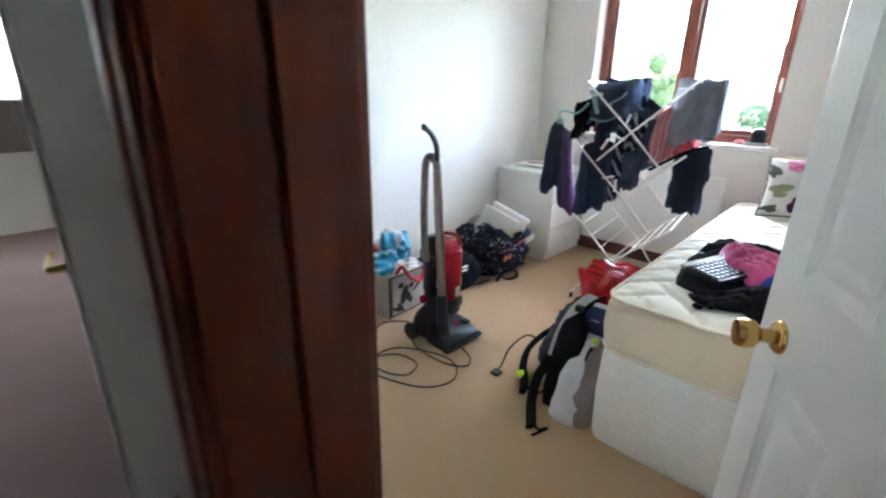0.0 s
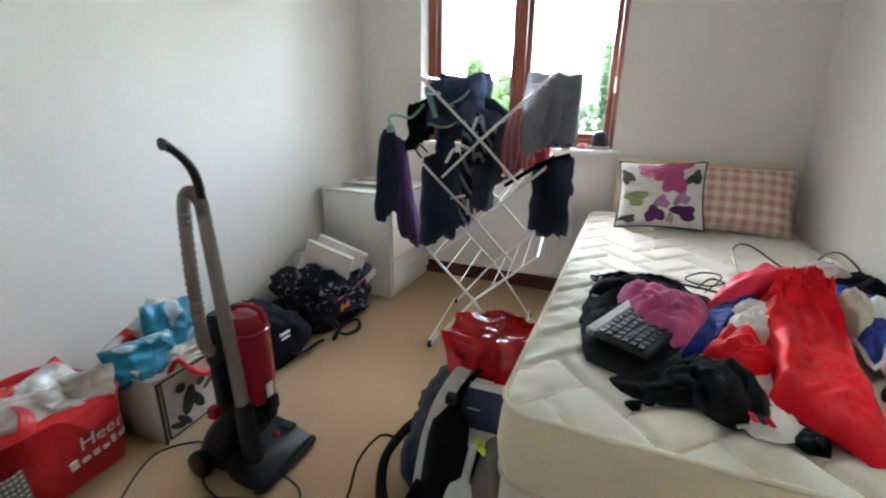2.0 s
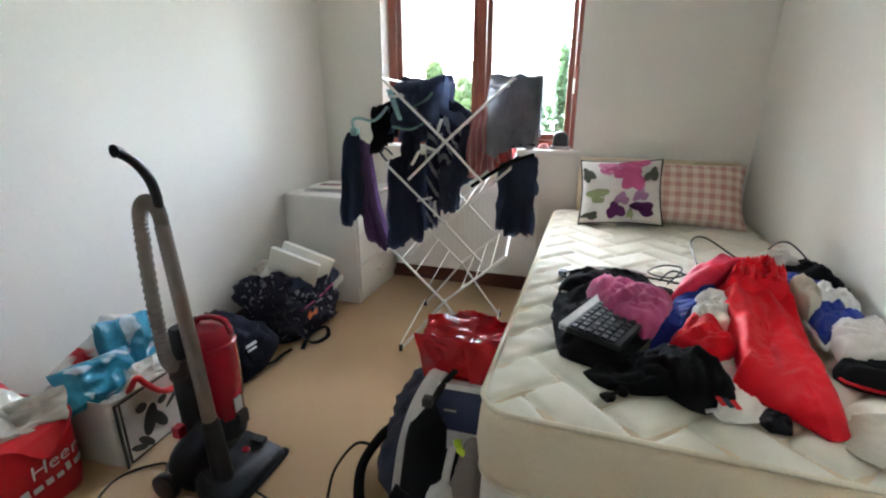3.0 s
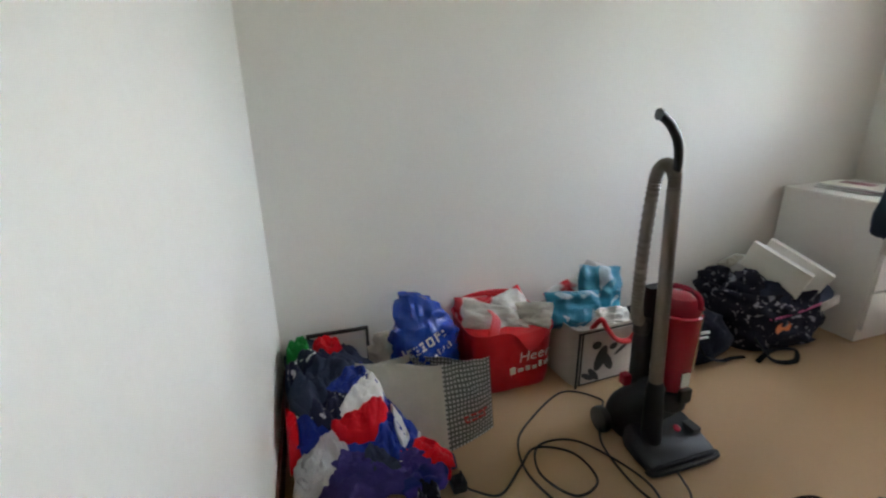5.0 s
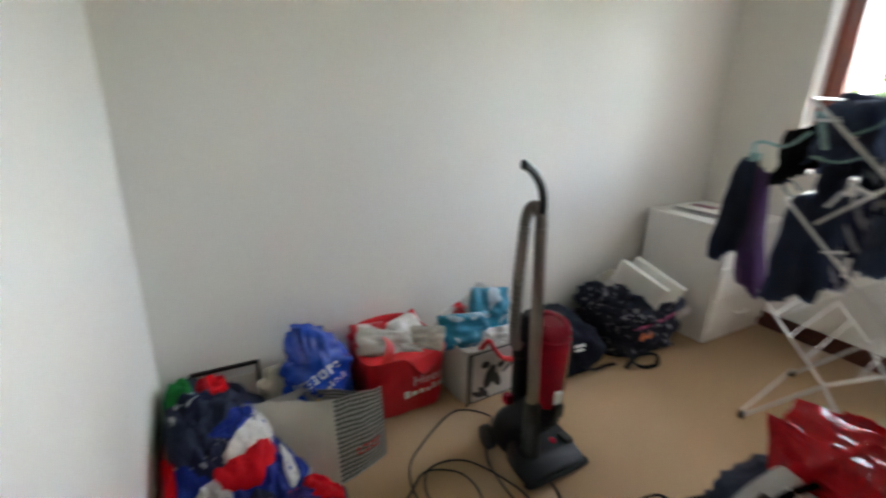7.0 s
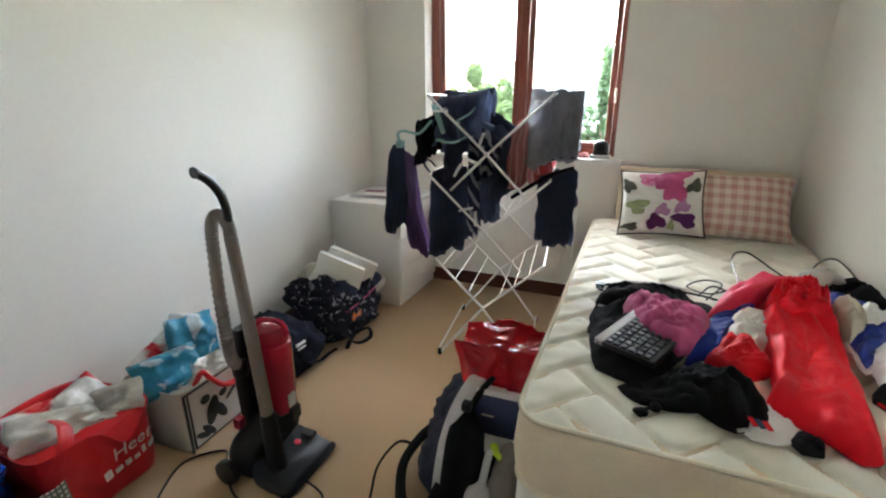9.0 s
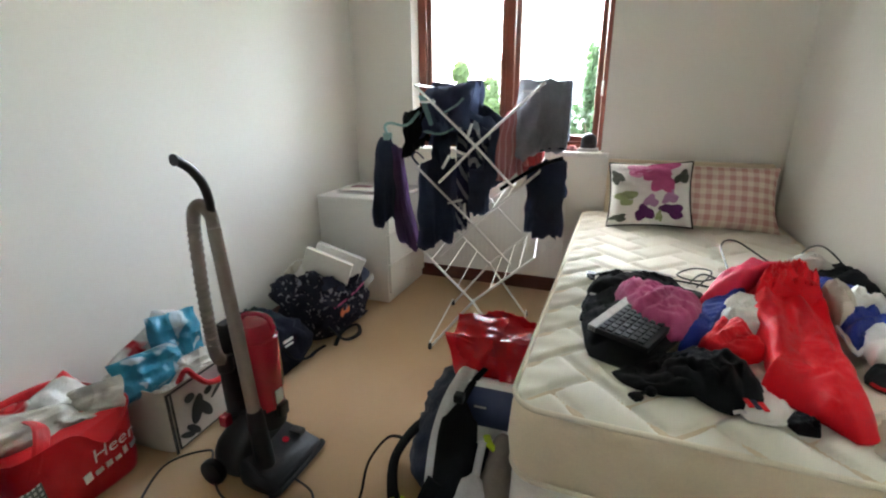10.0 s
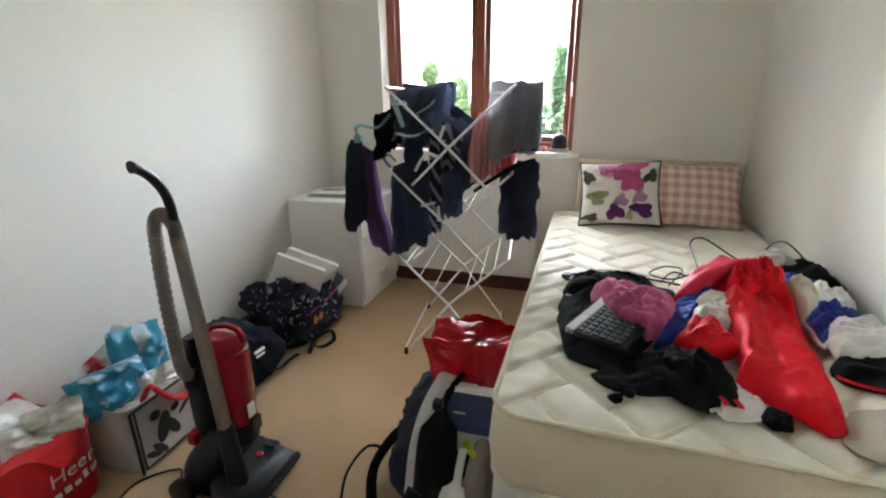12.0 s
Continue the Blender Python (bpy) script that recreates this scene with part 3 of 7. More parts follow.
def sack(levels, seed=1, amp=0.012, f=9.0, seg=48, rows=22, power=2.6, open_top=False, bm=None, wall=0.004, dip=None):
    """A soft bag body: levels of (z, centre x, centre y, half x, half y, turn), smoothed, squared off and crumpled."""
    bm = bm or bmesh.new()
    A = [Vector((l[1], l[2], l[0])) for l in levels]
    B = [Vector((l[3], l[4], l[5] if len(l) > 5 else 0)) for l in levels]
    per = max(2, rows // (len(levels) - 1))
    C, D = spline(A, per), spline(B, per)
    rings = []
    for i, (c, d) in enumerate(zip(C, D)):
        ring = []
        for k in range(seg):
            a = 2 * math.pi * k / seg
            ca, sa = math.cos(a), math.sin(a)
            q = (abs(ca) ** power + abs(sa) ** power) ** (-1 / power)
            x, y = max(d.x, 0.002) * ca * q, max(d.y, 0.002) * sa * q
            t = radians(d.z)
            p = Vector((c.x + x * math.cos(t) - y * math.sin(t), c.y + x * math.sin(t) + y * math.cos(t), c.z))
            e = amp * (fold(p.x + p.y * 0.7, p.z + p.y * 0.6, seed, f) + 0.6 * noise.noise(p * f * 2.2 + Vector((seed, 0, 0))))
            g = min(1.0, i / 3)
            out = (p - c)
            out.z = 0
            if out.length > 1e-4:
                p = p + out.normalized() * e * g
            p.z += 0.5 * e * g
            if dip:
                towards = max(0.0, math.cos(a - radians(dip[0]))) ** dip[2]
                p.z -= dip[1] * towards * (p.z / levels[-1][0]) ** 3
            p.z = max(p.z, levels[0][0])
            ring.append(bm.verts.new(p))
        rings.append(ring)
    if open_top:
        for i in range(len(rings) - 1, max(0, len(rings) - per - 1), -1):
            c = C[i]
            rings.append([bm.verts.new(v.co + (Vector((c.x, c.y, v.co.z)) - v.co).normalized() * wall) for v in rings[i]])
    lay = bm.loops.layers.uv.verify()
    for j, (P, Q) in enumerate(zip(rings, rings[1:])):
        for k in range(seg):
            fc = bm.faces.new((P[k], P[(k + 1) % seg], Q[(k + 1) % seg], Q[k]))
            for lp in fc.loops:
                kk = k if lp.vert in (P[k], Q[k]) else k + 1
                jj = j if lp.vert in (P[k], P[(k + 1) % seg]) else j + 1
                lp[lay].uv = (kk / seg, jj / len(rings))
    bm.faces.new(rings[0][::-1])
    bm.faces.new(rings[-1])
    return bm


def hung(x0, x1, y, top0, top1, bot0, bot1, seed, folds=5, amp=0.018, thick=0.03, back=0.7, flare=0.0, bm=None, neck=1.0, lean=0.0):
    """A garment over a bar: a front and a back fall joined over the top, with hanging pleats and an uneven hem."""
    bm = bm or bmesh.new()
    nx, nz = 30, 18
    cols, uvs = [], {}
    for i in range(nx + 1):
        s = i / nx
        top = top0 + (top1 - top0) * s + 0.012 * noise.noise(Vector((s * 5, seed, 9)))
        bot = bot0 + (bot1 - bot0) * s + 0.05 * noise.noise(Vector((s * 2.5, seed * 1.3, 0))) + 0.015 * noise.noise(Vector((s * 9, seed, 4)))
        col = []
        for j in range(-nz, nz + 1):
            v = abs(j) / nz
            front = j <= 0
            drop = (top - bot) * v * (1 if front else back)
            wide = neck + (1 - neck) * min(1, v * 2.5)
            x = (x0 + x1) / 2 + (s - 0.5) * (x1 - x0) * (wide + flare * v) + lean * v * v
            w = s * folds * 0.55 + 0.35 * noise.noise(Vector((s * 2.2, v * 1.6, seed + 2)))
            ridge = 1 - 2.4 * abs(noise.noise(Vector((w * 1.6, v * 0.7, seed * 3.1))))
            crease = noise.noise(Vector((s * 6 + v * 2, v * 5 - s * 3, seed + 5)))
            a = amp * (0.2 + 0.8 * v)
            yy = y + (-1 if front else 1) * thick * min(1, (v * 6) ** 0.5) * (0.6 + 0.4 * v) - 1.5 * a * ridge + 0.8 * a * crease
            x += 0.9 * a * noise.noise(Vector((s * 2, v * 3, seed + 8))) + (0.012 * noise.noise(Vector((v * 4, seed, s * 2))))
            ph = 7 * s + seed
            vert = bm.verts.new((x, yy, top - drop + (0.006 * math.sin(ph) if v == 0 else 0)))
            uvs[vert] = (s, v)
            col.append(vert)
        cols.append(col)
    lay = bm.loops.layers.uv.verify()
    for A, B in zip(cols, cols[1:]):
        for k in range(2 * nz):
            fc = bm.faces.new((A[k], B[k], B[k + 1], A[k + 1]))
            for lp in fc.loops:
                lp[lay].uv = uvs[lp.vert]
    geom = list(bm.faces)
    bmesh.ops.solidify(bm, geom=geom, thickness=0.003)
    return bm


def cloth(name, rgb, rough=0.85, sheen=0.0, vary=0.2, spec=0.15, bump=0.25, scale=12, thin=0.0, crease=0.55):
    """Woven fabric; thin lets that share of the light through."""
    m = pm(name, rgb, rough, vary=vary, scale=scale, fine=260, bump=bump, bscale=420, spec=spec, sheen=sheen, crease=crease)
    if thin:
        n, l = m.node_tree.nodes, m.node_tree.links
        tr, mx = n.new("ShaderNodeBsdfTranslucent"), n.new("ShaderNodeMixShader")
        mx.inputs[0].default_value = thin
        l.new(n["Principled BSDF"].inputs["Base Color"].links[0].from_socket, tr.inputs["Color"])
        l.new(n["Principled BSDF"].outputs[0], mx.inputs[1])
        l.new(tr.outputs[0], mx.inputs[2])
        l.new(mx.outputs[0], n["Material Output"].inputs["Surface"])
    return m


NAVY = cloth("navy_cotton", (0.115, 0.138, 0.215), thin=0.45)
NAVY2 = cloth("dark_navy_jersey", (0.058, 0.068, 0.112), thin=0.36)
BLACK = cloth("black_fabric", (0.009, 0.009, 0.011), spec=0.1)
CHAR = cloth("charcoal_mesh", (0.014, 0.015, 0.017), bump=0.5, crease=0.8, spec=0.1)
PURPLE = cloth("plum_satin", (0.15, 0.085, 0.20), 0.45, spec=0.5, thin=0.3)
GREYC = cloth("grey_marl", (0.43, 0.44, 0.48), vary=0.25, thin=0.5)
ROSE = pattern(cloth("dusty_rose_stripe", (0.52, 0.15, 0.16), vary=0.2), "stripe", (0.62, 0.27, 0.28), (0.72, 0.46, 0.45), (7, 1, 1), 0.74)
ROSE2 = cloth("dusty_rose_cotton", (0.50, 0.14, 0.15), thin=0.45)
MINT = cloth("mint_trim", (0.34, 0.52, 0.50), thin=0.3)
PINK = cloth("pink_fleece", (0.50, 0.085, 0.22), sheen=0.2)
WHITEC = cloth("white_cotton", (0.74, 0.72, 0.68), vary=0.05)
CREAMC = cloth("cream_cotton", (0.52, 0.47, 0.38), vary=0.12)
ROYAL = cloth("royal_blue_satin", (0.010, 0.032, 0.27), 0.5, spec=0.25, crease=0.15)
REDS = cloth("red_satin", (0.66, 0.004, 0.014), 0.48, spec=0.14, crease=0.12, vary=0.06)
GREEN = cloth("green_jersey", (0.02, 0.19, 0.045))
VIOLET = cloth("violet_jersey", (0.060, 0.045, 0.20))
REDPL = pm("red_plastic_film", (0.58, 0.008, 0.014), 0.2, vary=0.1, scale=9, bump=0.1, bscale=30, spec=0.5, crease=0.9, cscale=13)
BLUEPL = pm("blue_plastic_film", (0.012, 0.055, 0.34), 0.2, vary=0.12, scale=9, bump=0.1, bscale=34, spec=0.5, crease=0.9, cscale=12)
CYANPL = pattern(pm("turquoise_plastic_film", (0.03, 0.29, 0.46), 0.3, vary=0.2, scale=12, bump=0.1, bscale=34, spec=0.4, crease=0.9, cscale=15), "petals", (0.03, 0.25, 0.38), (0.50, 0.60, 0.64), (10, 10, 10), 0.60, uv=False)
def let_through(m, share):
    """Lets that share of the light through a thin film."""
    n, l = m.node_tree.nodes, m.node_tree.links
    tr, mx = n.new("ShaderNodeBsdfTranslucent"), n.new("ShaderNodeMixShader")
    mx.inputs[0].default_value = share
    l.new(n["Principled BSDF"].inputs["Base Color"].links[0].from_socket, tr.inputs["Color"])
    l.new(n["Principled BSDF"].outputs[0], mx.inputs[1])
    l.new(tr.outputs[0], mx.inputs[2])
    l.new(mx.outputs[0], n["Material Output"].inputs["Surface"])


GREYPL = pattern(pm("pale_carrier_film", (0.50, 0.49, 0.45), 0.3, vary=0.12, scale=10, bump=0.1, bscale=30, spec=0.4, crease=0.9, cscale=15), "petals", (0.58, 0.56, 0.51), (0.40, 0.36, 0.29), (8, 8, 8), 0.60, uv=False)
let_through(REDPL, 0.3)
let_through(CYANPL, 0.2)
SILVERPL = pm("silvery_pouch_film", (0.50, 0.48, 0.42), 0.24, vary=0.14, scale=14, bump=0.06, bscale=40, spec=0.5, crease=0.9, cscale=11)
WHITEPL = pattern(pm("white_red_pouch_film", (0.70, 0.68, 0.65), 0.26, vary=0.05, bump=0.06, bscale=40, crease=0.9, cscale=11), "petals", (0.70, 0.68, 0.65), (0.55, 0.03, 0.04), (6, 6, 6), 0.57, uv=False)
REDWOVEN = pm("red_woven_plastic", (0.55, 0.010, 0.016), 0.4, vary=0.08, scale=10, fine=300, bump=0.2, crease=0.6, cscale=11)
JUTE = pm("cream_laminated_jute", (0.50, 0.47, 0.40), 0.6, vary=0.06, scale=14, fine=260, bump=0.2)
CHECK = pattern(pm("checked_canvas", (0.5, 0.48, 0.42), 0.7, vary=0.05, bump=0.2, bscale=200), "check", (0.70, 0.68, 0.60), (0.16, 0.16, 0.13), (68, 68, 68), 0.54)
CREAMBAG = pm("cream_canvas", (0.80, 0.76, 0.65), 0.75, vary=0.06, scale=10, bump=0.25, bscale=220, crease=0.5, cscale=9)
PHOTO = pm("photo_print", (0.50, 0.46, 0.42), 0.35, vary=0.1, scale=4, bump=0.05)
INK = pm("black_print", (0.02, 0.02, 0.02), 0.5, bump=0.05)
WPRINT = pm("white_print", (0.75, 0.75, 0.73), 0.5, vary=0.03, bump=0.03)
RPRINT = pm("red_print", (0.55, 0.05, 0.04), 0.5, bump=0.03)
ORANGE = pm("orange_print", (0.60, 0.16, 0.05), 0.5, bump=0.1)
YELLOW = pm("yellow_print", (0.70, 0.45, 0.04), 0.5, bump=0.05)
HIVIS = pm("hi_vis_yellow_tape", (0.55, 0.72, 0.02), 0.5, bump=0.1)
BPLAST = pm("black_plastic", (0.008, 0.008, 0.009), 0.38, vary=0.2, scale=20, bump=0.06)
GPLAST = pm("dark_grey_plastic", (0.013, 0.014, 0.017), 0.5, vary=0.25, scale=14, bump=0.06, spec=0.3)
REDVAC = pm("red_gloss_plastic", (0.36, 0.010, 0.030), 0.22, vary=0.1, scale=10, bump=0.02, coat=0.3)
HOSE = pm("grey_hose_plastic", (0.19, 0.155, 0.13), 0.45, vary=0.1, scale=20, bump=0.06)
WIRE = pm("white_coated_wire", (0.78, 0.77, 0.74), 0.35, vary=0.03, bump=0.03)
PEG = pm("white_plastic", (0.75, 0.75, 0.74), 0.4, vary=0.04, bump=0.02)
PAPER = pm("paper_board", (0.80, 0.78, 0.70), 0.65, vary=0.04, scale=6, bump=0.05)
WHITEP = pm("white_paper", (0.78, 0.77, 0.75), 0.6, vary=0.03, bump=0.03)
MAGENTA = pm("maroon_print", (0.22, 0.03, 0.07), 0.4, vary=0.2, bump=0.02)
BOXNAVY = pm("navy_card", (0.02, 0.03, 0.10), 0.5, vary=0.1, bump=0.03)
LABELB = pm("blue_print", (0.05, 0.22, 0.42), 0.5, bump=0.02)
GREYPIPE = cloth("pale_grey_nylon", (0.52, 0.50, 0.49), 0.6)
TAUPE = cloth("taupe_nylon", (0.20, 0.17, 0.15), 0.7)
SPECKLE = pattern(cloth("dark_printed_fabric", (0.02, 0.02, 0.03)), "petals", (0.018, 0.019, 0.034), (0.27, 0.27, 0.31), (30, 30, 30), 0.62, uv=False)
ZEBRA = pattern(cloth("navy_white_stripe", (0.02, 0.02, 0.05)), "stripe", (0.03, 0.035, 0.08), (0.34, 0.35, 0.40), (24, 24, 24), 0.66, (0, 35, 20), uv=False)
TEAM2 = pattern(cloth("violet_shirt_print", (0.08, 0.05, 0.24), 0.6), "petals", (0.07, 0.045, 0.24), (0.015, 0.025, 0.16), (6, 6, 6), 0.50, c3=(0.50, 0.03, 0.06), uv=False)
PACK = cloth("pack_nylon", (0.018, 0.023, 0.048), 0.6, spec=0.3, crease=0.5)
HOLD = cloth("holdall_nylon", (0.008, 0.009, 0.017), 0.8, spec=0.08, crease=0.7)
GINGHAM = pattern(cloth("pink_gingham", (0.6, 0.4, 0.4)), "gingham", (0.78, 0.66, 0.56), (0.58, 0.31, 0.28), (12, 6.5, 9), 0.5)
MATZ = lambda x, y: 0.6125


# ---------------- upright vacuum cleaner ----------------
def make_vacuum():
    v = thing("vacuum_cleaner", (-1.34, 1.76, 0), "upright vacuum cleaner, red canister, dark base, ribbed grey hose", "vacuum cleaner")
    # floor head, wide edge towards +x
    bm = bmesh.new()
    rows = []
    for x, h, y0, y1 in ((-1.375, 0.105, 1.655, 1.865), (-1.33, 0.098, 1.63, 1.885), (-1.27, 0.072, 1.622, 1.892), (-1.215, 0.052, 1.622, 1.892), (-1.196, 0.040, 1.628, 1.886)):
        rows.append([bm.verts.new(p) for p in ((x, y0, 0.012), (x, y0, h * 0.7), (x, y0 + 0.02, h), (x, y1 - 0.02, h), (x, y1, h * 0.7), (x, y1, 0.012))])
    for A, B in zip(rows, rows[1:]):
        for k in range(6):
            bm.faces.new((A[k], B[k], B[(k + 1) % 6], A[(k + 1) % 6]))
    bm.faces.new(rows[0])
    bm.faces.new(rows[-1][::-1])
    bmesh.ops.bevel(bm, geom=list(bm.edges), offset=0.004, segments=2, affect="EDGES")
    head = part("floor_head", bm, GPLAST, v, "dark grey floor head", 35)
    part("badge", lathe([(0.013, 0), (0.013, 0.003), (0.009, 0.004)], pose(-1.285, 1.80, 0.078, 0, 18, 0), 16), REDVAC, head, "small red badge")
    part("bumper", tube(spline([(-1.21, 1.619, 0.02), (-1.190, 1.635, 0.02), (-1.186, 1.757, 0.02), (-1.190, 1.88, 0.02), (-1.21, 1.895, 0.02)], 5), 0.009, 6), BPLAST, head)
    for y in (1.615, 1.90):
        part("wheel", lathe([(0.028, 0), (0.045, 0.004), (0.048, 0.018), (0.045, 0.03), (0.025, 0.032)], pose(-1.44, y + 0.016, 0.048, 90, 0, 0), 22), BPLAST, v, "black rear wheel", 40)
    # motor housing and back spine
    part("motor_housing", sack([(0.02, -1.40, 1.757, 0.075, 0.115), (0.06, -1.405, 1.757, 0.082, 0.125), (0.13, -1.395, 1.757, 0.075, 0.118), (0.19, -1.37, 1.765, 0.06, 0.085), (0.235, -1.36, 1.775, 0.05, 0.065)], 3, 0.0015, 6, 36, 16, 3.2), GPLAST, v, "dark motor housing", 60)
    part("spine", sack([(0.16, -1.405, 1.745, 0.03, 0.05), (0.35, -1.415, 1.745, 0.026, 0.048), (0.50, -1.415, 1.745, 0.026, 0.045), (0.56, -1.41, 1.745, 0.02, 0.035)], 5, 0.001, 6, 28, 12, 4), GPLAST, v, "dark back spine", 60)
    can = part("canister", lathe([(0.055, 0.215), (0.062, 0.219), (0.063, 0.28), (0.068, 0.29), (0.071, 0.47), (0.071, 0.485), (0.064, 0.49), (0.066, 0.50), (0.066, 0.525), (0.055, 0.545), (0.02, 0.55)], pose(-1.345, 1.80, 0, 0, -1, 0), 32), REDVAC, v, "glossy red dust canister", 35)
    part("canister_base", lathe([(0.045, 0.13), (0.060, 0.142), (0.064, 0.17), (0.066, 0.20), (0.064, 0.215)], pose(-1.345, 1.80, 0, 0, -1, 0), 28), GPLAST, v, "dark canister base", 40)
    part("latch", bx(-1.285, -1.268, 1.775, 1.82, 0.19, 0.24, bevel=0.005), BPLAST, v, "black canister latch")
    part("wand_socket", tube([(-1.284, 1.692, 0.06), (-1.288, 1.69, 0.16), (-1.296, 1.69, 0.27), (-1.298, 1.69, 0.285)], [0.034, 0.031, 0.027, 0.022], 14), GPLAST, v, "dark wand socket", 50)
    part("pedal", bx(-1.30, -1.25, 1.835, 1.87, 0.072, 0.088, bevel=0.005), BPLAST, v)
    part("clip", bx(-1.43, -1.40, 1.66, 1.69, 0.20, 0.24, bevel=0.006), REDVAC, v, "small red cable clip")
    part("carry_handle", tube(spline([(-1.40, 1.79, 0.535), (-1.39, 1.795, 0.562), (-1.34, 1.805, 0.57), (-1.30, 1.81, 0.558), (-1.285, 1.812, 0.52)], 6), 0.013, 10, flat=0.7), REDVAC, can, "red carry handle")
    part("sticker", bx(-1.2795, -1.2745, 1.775, 1.805, 0.25, 0.30, bevel=0.001), WHITEP, can, "small pale sticker")
    part("sticker", bx(-1.345, -1.31, 1.702, 1.706, 0.30, 0.37, bevel=0.001), WHITEP, can, "white label")
    # grey wand in front, ribbed hose behind, joined by the loop on top
    W0, W1 = Vector((-1.285, 1.69, 0.10)), Vector((-1.335, 1.685, 0.90))
    part("wand", tube([W0 + (W1 - W0) * k / 110 for k in range(111)], [0.0225 - 0.003 * k / 110 + (0.0010 if k % 2 else -0.0010) * (k > 60) for k in range(111)], 14), HOSE, v, "grey wand, ribbed in its upper part", 30)
    path = [(-1.335, 1.685, 0.90), (-1.342, 1.688, 0.935), (-1.362, 1.69, 0.958), (-1.39, 1.692, 0.960), (-1.41, 1.690, 0.935), (-1.414, 1.685, 0.88), (-1.405, 1.67, 0.72), (-1.392, 1.66, 0.58), (-1.388, 1.66, 0.50), (-1.395, 1.68, 0.455), (-1.40, 1.71, 0.44)]
    P = spline(path, 14)
    rr = [0.0185 + (0.0020 if k % 2 else -0.0012) for k in range(len(P))]
    part("hose", tube(P, rr, 12), HOSE, v, "ribbed grey suction hose", 30)
    part("handle", tube(spline([(-1.345, 1.690, 0.93), (-1.335, 1.685, 0.975), (-1.325, 1.665, 1.03), (-1.325, 1.635, 1.075), (-1.328, 1.600, 1.103), (-1.328, 1.590, 1.106)], 8), [0.013] * 30 + [0.0135] * 6 + [0.016] * 5, 12), BPLAST, v, "curved black handle with a rounded end", 60)
    part("hose_cuff", lathe([(0.024, 0), (0.027, 0.01), (0.027, 0.05), (0.022, 0.06)], pose(-1.40, 1.70, 0.40), 18), BPLAST, v)
    # mains cable in loose loops, ending in its plug
    c = [(-1.46, 1.70, 0.05), (-1.50, 1.66, 0.02), (-1.58, 1.72, 0.006), (-1.67, 1.60, 0.006), (-1.55, 1.38, 0.006), (-1.45, 1.29, 0.007), (-1.30, 1.27, 0.008), (-1.10, 1.35, 0.006), (-1.03, 1.47, 0.006), (-1.08, 1.57, 0.006), (-1.20, 1.60, 0.008), (-1.40, 1.50, 0.012), (-1.43, 1.36, 0.012), (-1.32, 1.30, 0.014), (-1.21, 1.36, 0.010), (-1.24, 1.46, 0.008), (-1.36, 1.45, 0.012), (-1.42, 1.34, 0.016), (-1.36, 1.25, 0.012), (-1.29, 1.15, 0.006), (-1.325, 1.075, 0.012), (-1.345, 1.055, 0.018)]
    part("power_cable", tube(spline(c, 9), 0.0042, 6), BPLAST, v, "black mains cable in loose loops")
    c2 = [(-1.45, 1.62, 0.03), (-1.36, 1.57, 0.006), (-1.16, 1.56, 0.006), (-1.06, 1.62, 0.006), (-1.10, 1.69, 0.006), (-1.17, 1.70, 0.03)]
    part("power_cable", tube(spline(c2, 9), 0.0042, 6), BPLAST, v)
    bm = bx(-1.385, -1.335, 1.015, 1.062, 0.0, 0.036, bevel=0.011, seg=3)
    for dx, dy in ((0.0, -0.012), (0.012, 0.01), (-0.012, 0.01)):
        box(bm, -1.36 + dx - 0.003, -1.36 + dx + 0.003, 1.04 + dy - 0.003, 1.04 + dy + 0.003, 0.03, 0.052)
    part("plug", bm, BPLAST, v, "black three-pin plug", 40)


make_vacuum()


# ---------------- bags along the wall ----------------
def bars(target, m, rows, material, name="lettering", label="", skin=None):
    """Plain printed bars: rows of (u0, u1, v, height) in the plane of m, laid on the part skin where one is given."""
    pts = []
    if skin:
        inv = m.inverted()
        pts = [inv @ (v.co + ORIGIN[skin]) for v in skin.data.vertices]
        pts = [p for p in pts if abs(p.x) < 0.2 and abs(p.y) < 0.2 and p.z > -0.09]

    def depth(u, v):
        if not pts:
            return 0.0
        near = sorted(pts, key=lambda p: (p.x - u) ** 2 + (p.y - v) ** 2 - (0.0006 if p.z > -0.03 else 0))[:4]
        return sum(p.z for p in near) / len(near) + 0.003
    for u0, u1, v, h in rows:
        bm = bmesh.new()
        g = []
        for i in range(4):
            u = u0 + (u1 - u0) * i / 3
            lo, hi = depth(u, v - h / 2), depth(u, v + h / 2)
            g.append([bm.verts.new(m @ Vector(q)) for q in ((u, v - h / 2, lo), (u, v + h / 2, hi), (u, v + h / 2, hi - 0.006), (u, v - h / 2, lo - 0.006))])
        for A, B in zip(g, g[1:]):
            for k in range(4):
                bm.faces.new((A[k], A[(k + 1) % 4], B[(k + 1) % 4], B[k]))
        bm.faces.new(g[0])
        bm.faces.new(g[-1][::-1])
        part(name, bm, material, target, label)


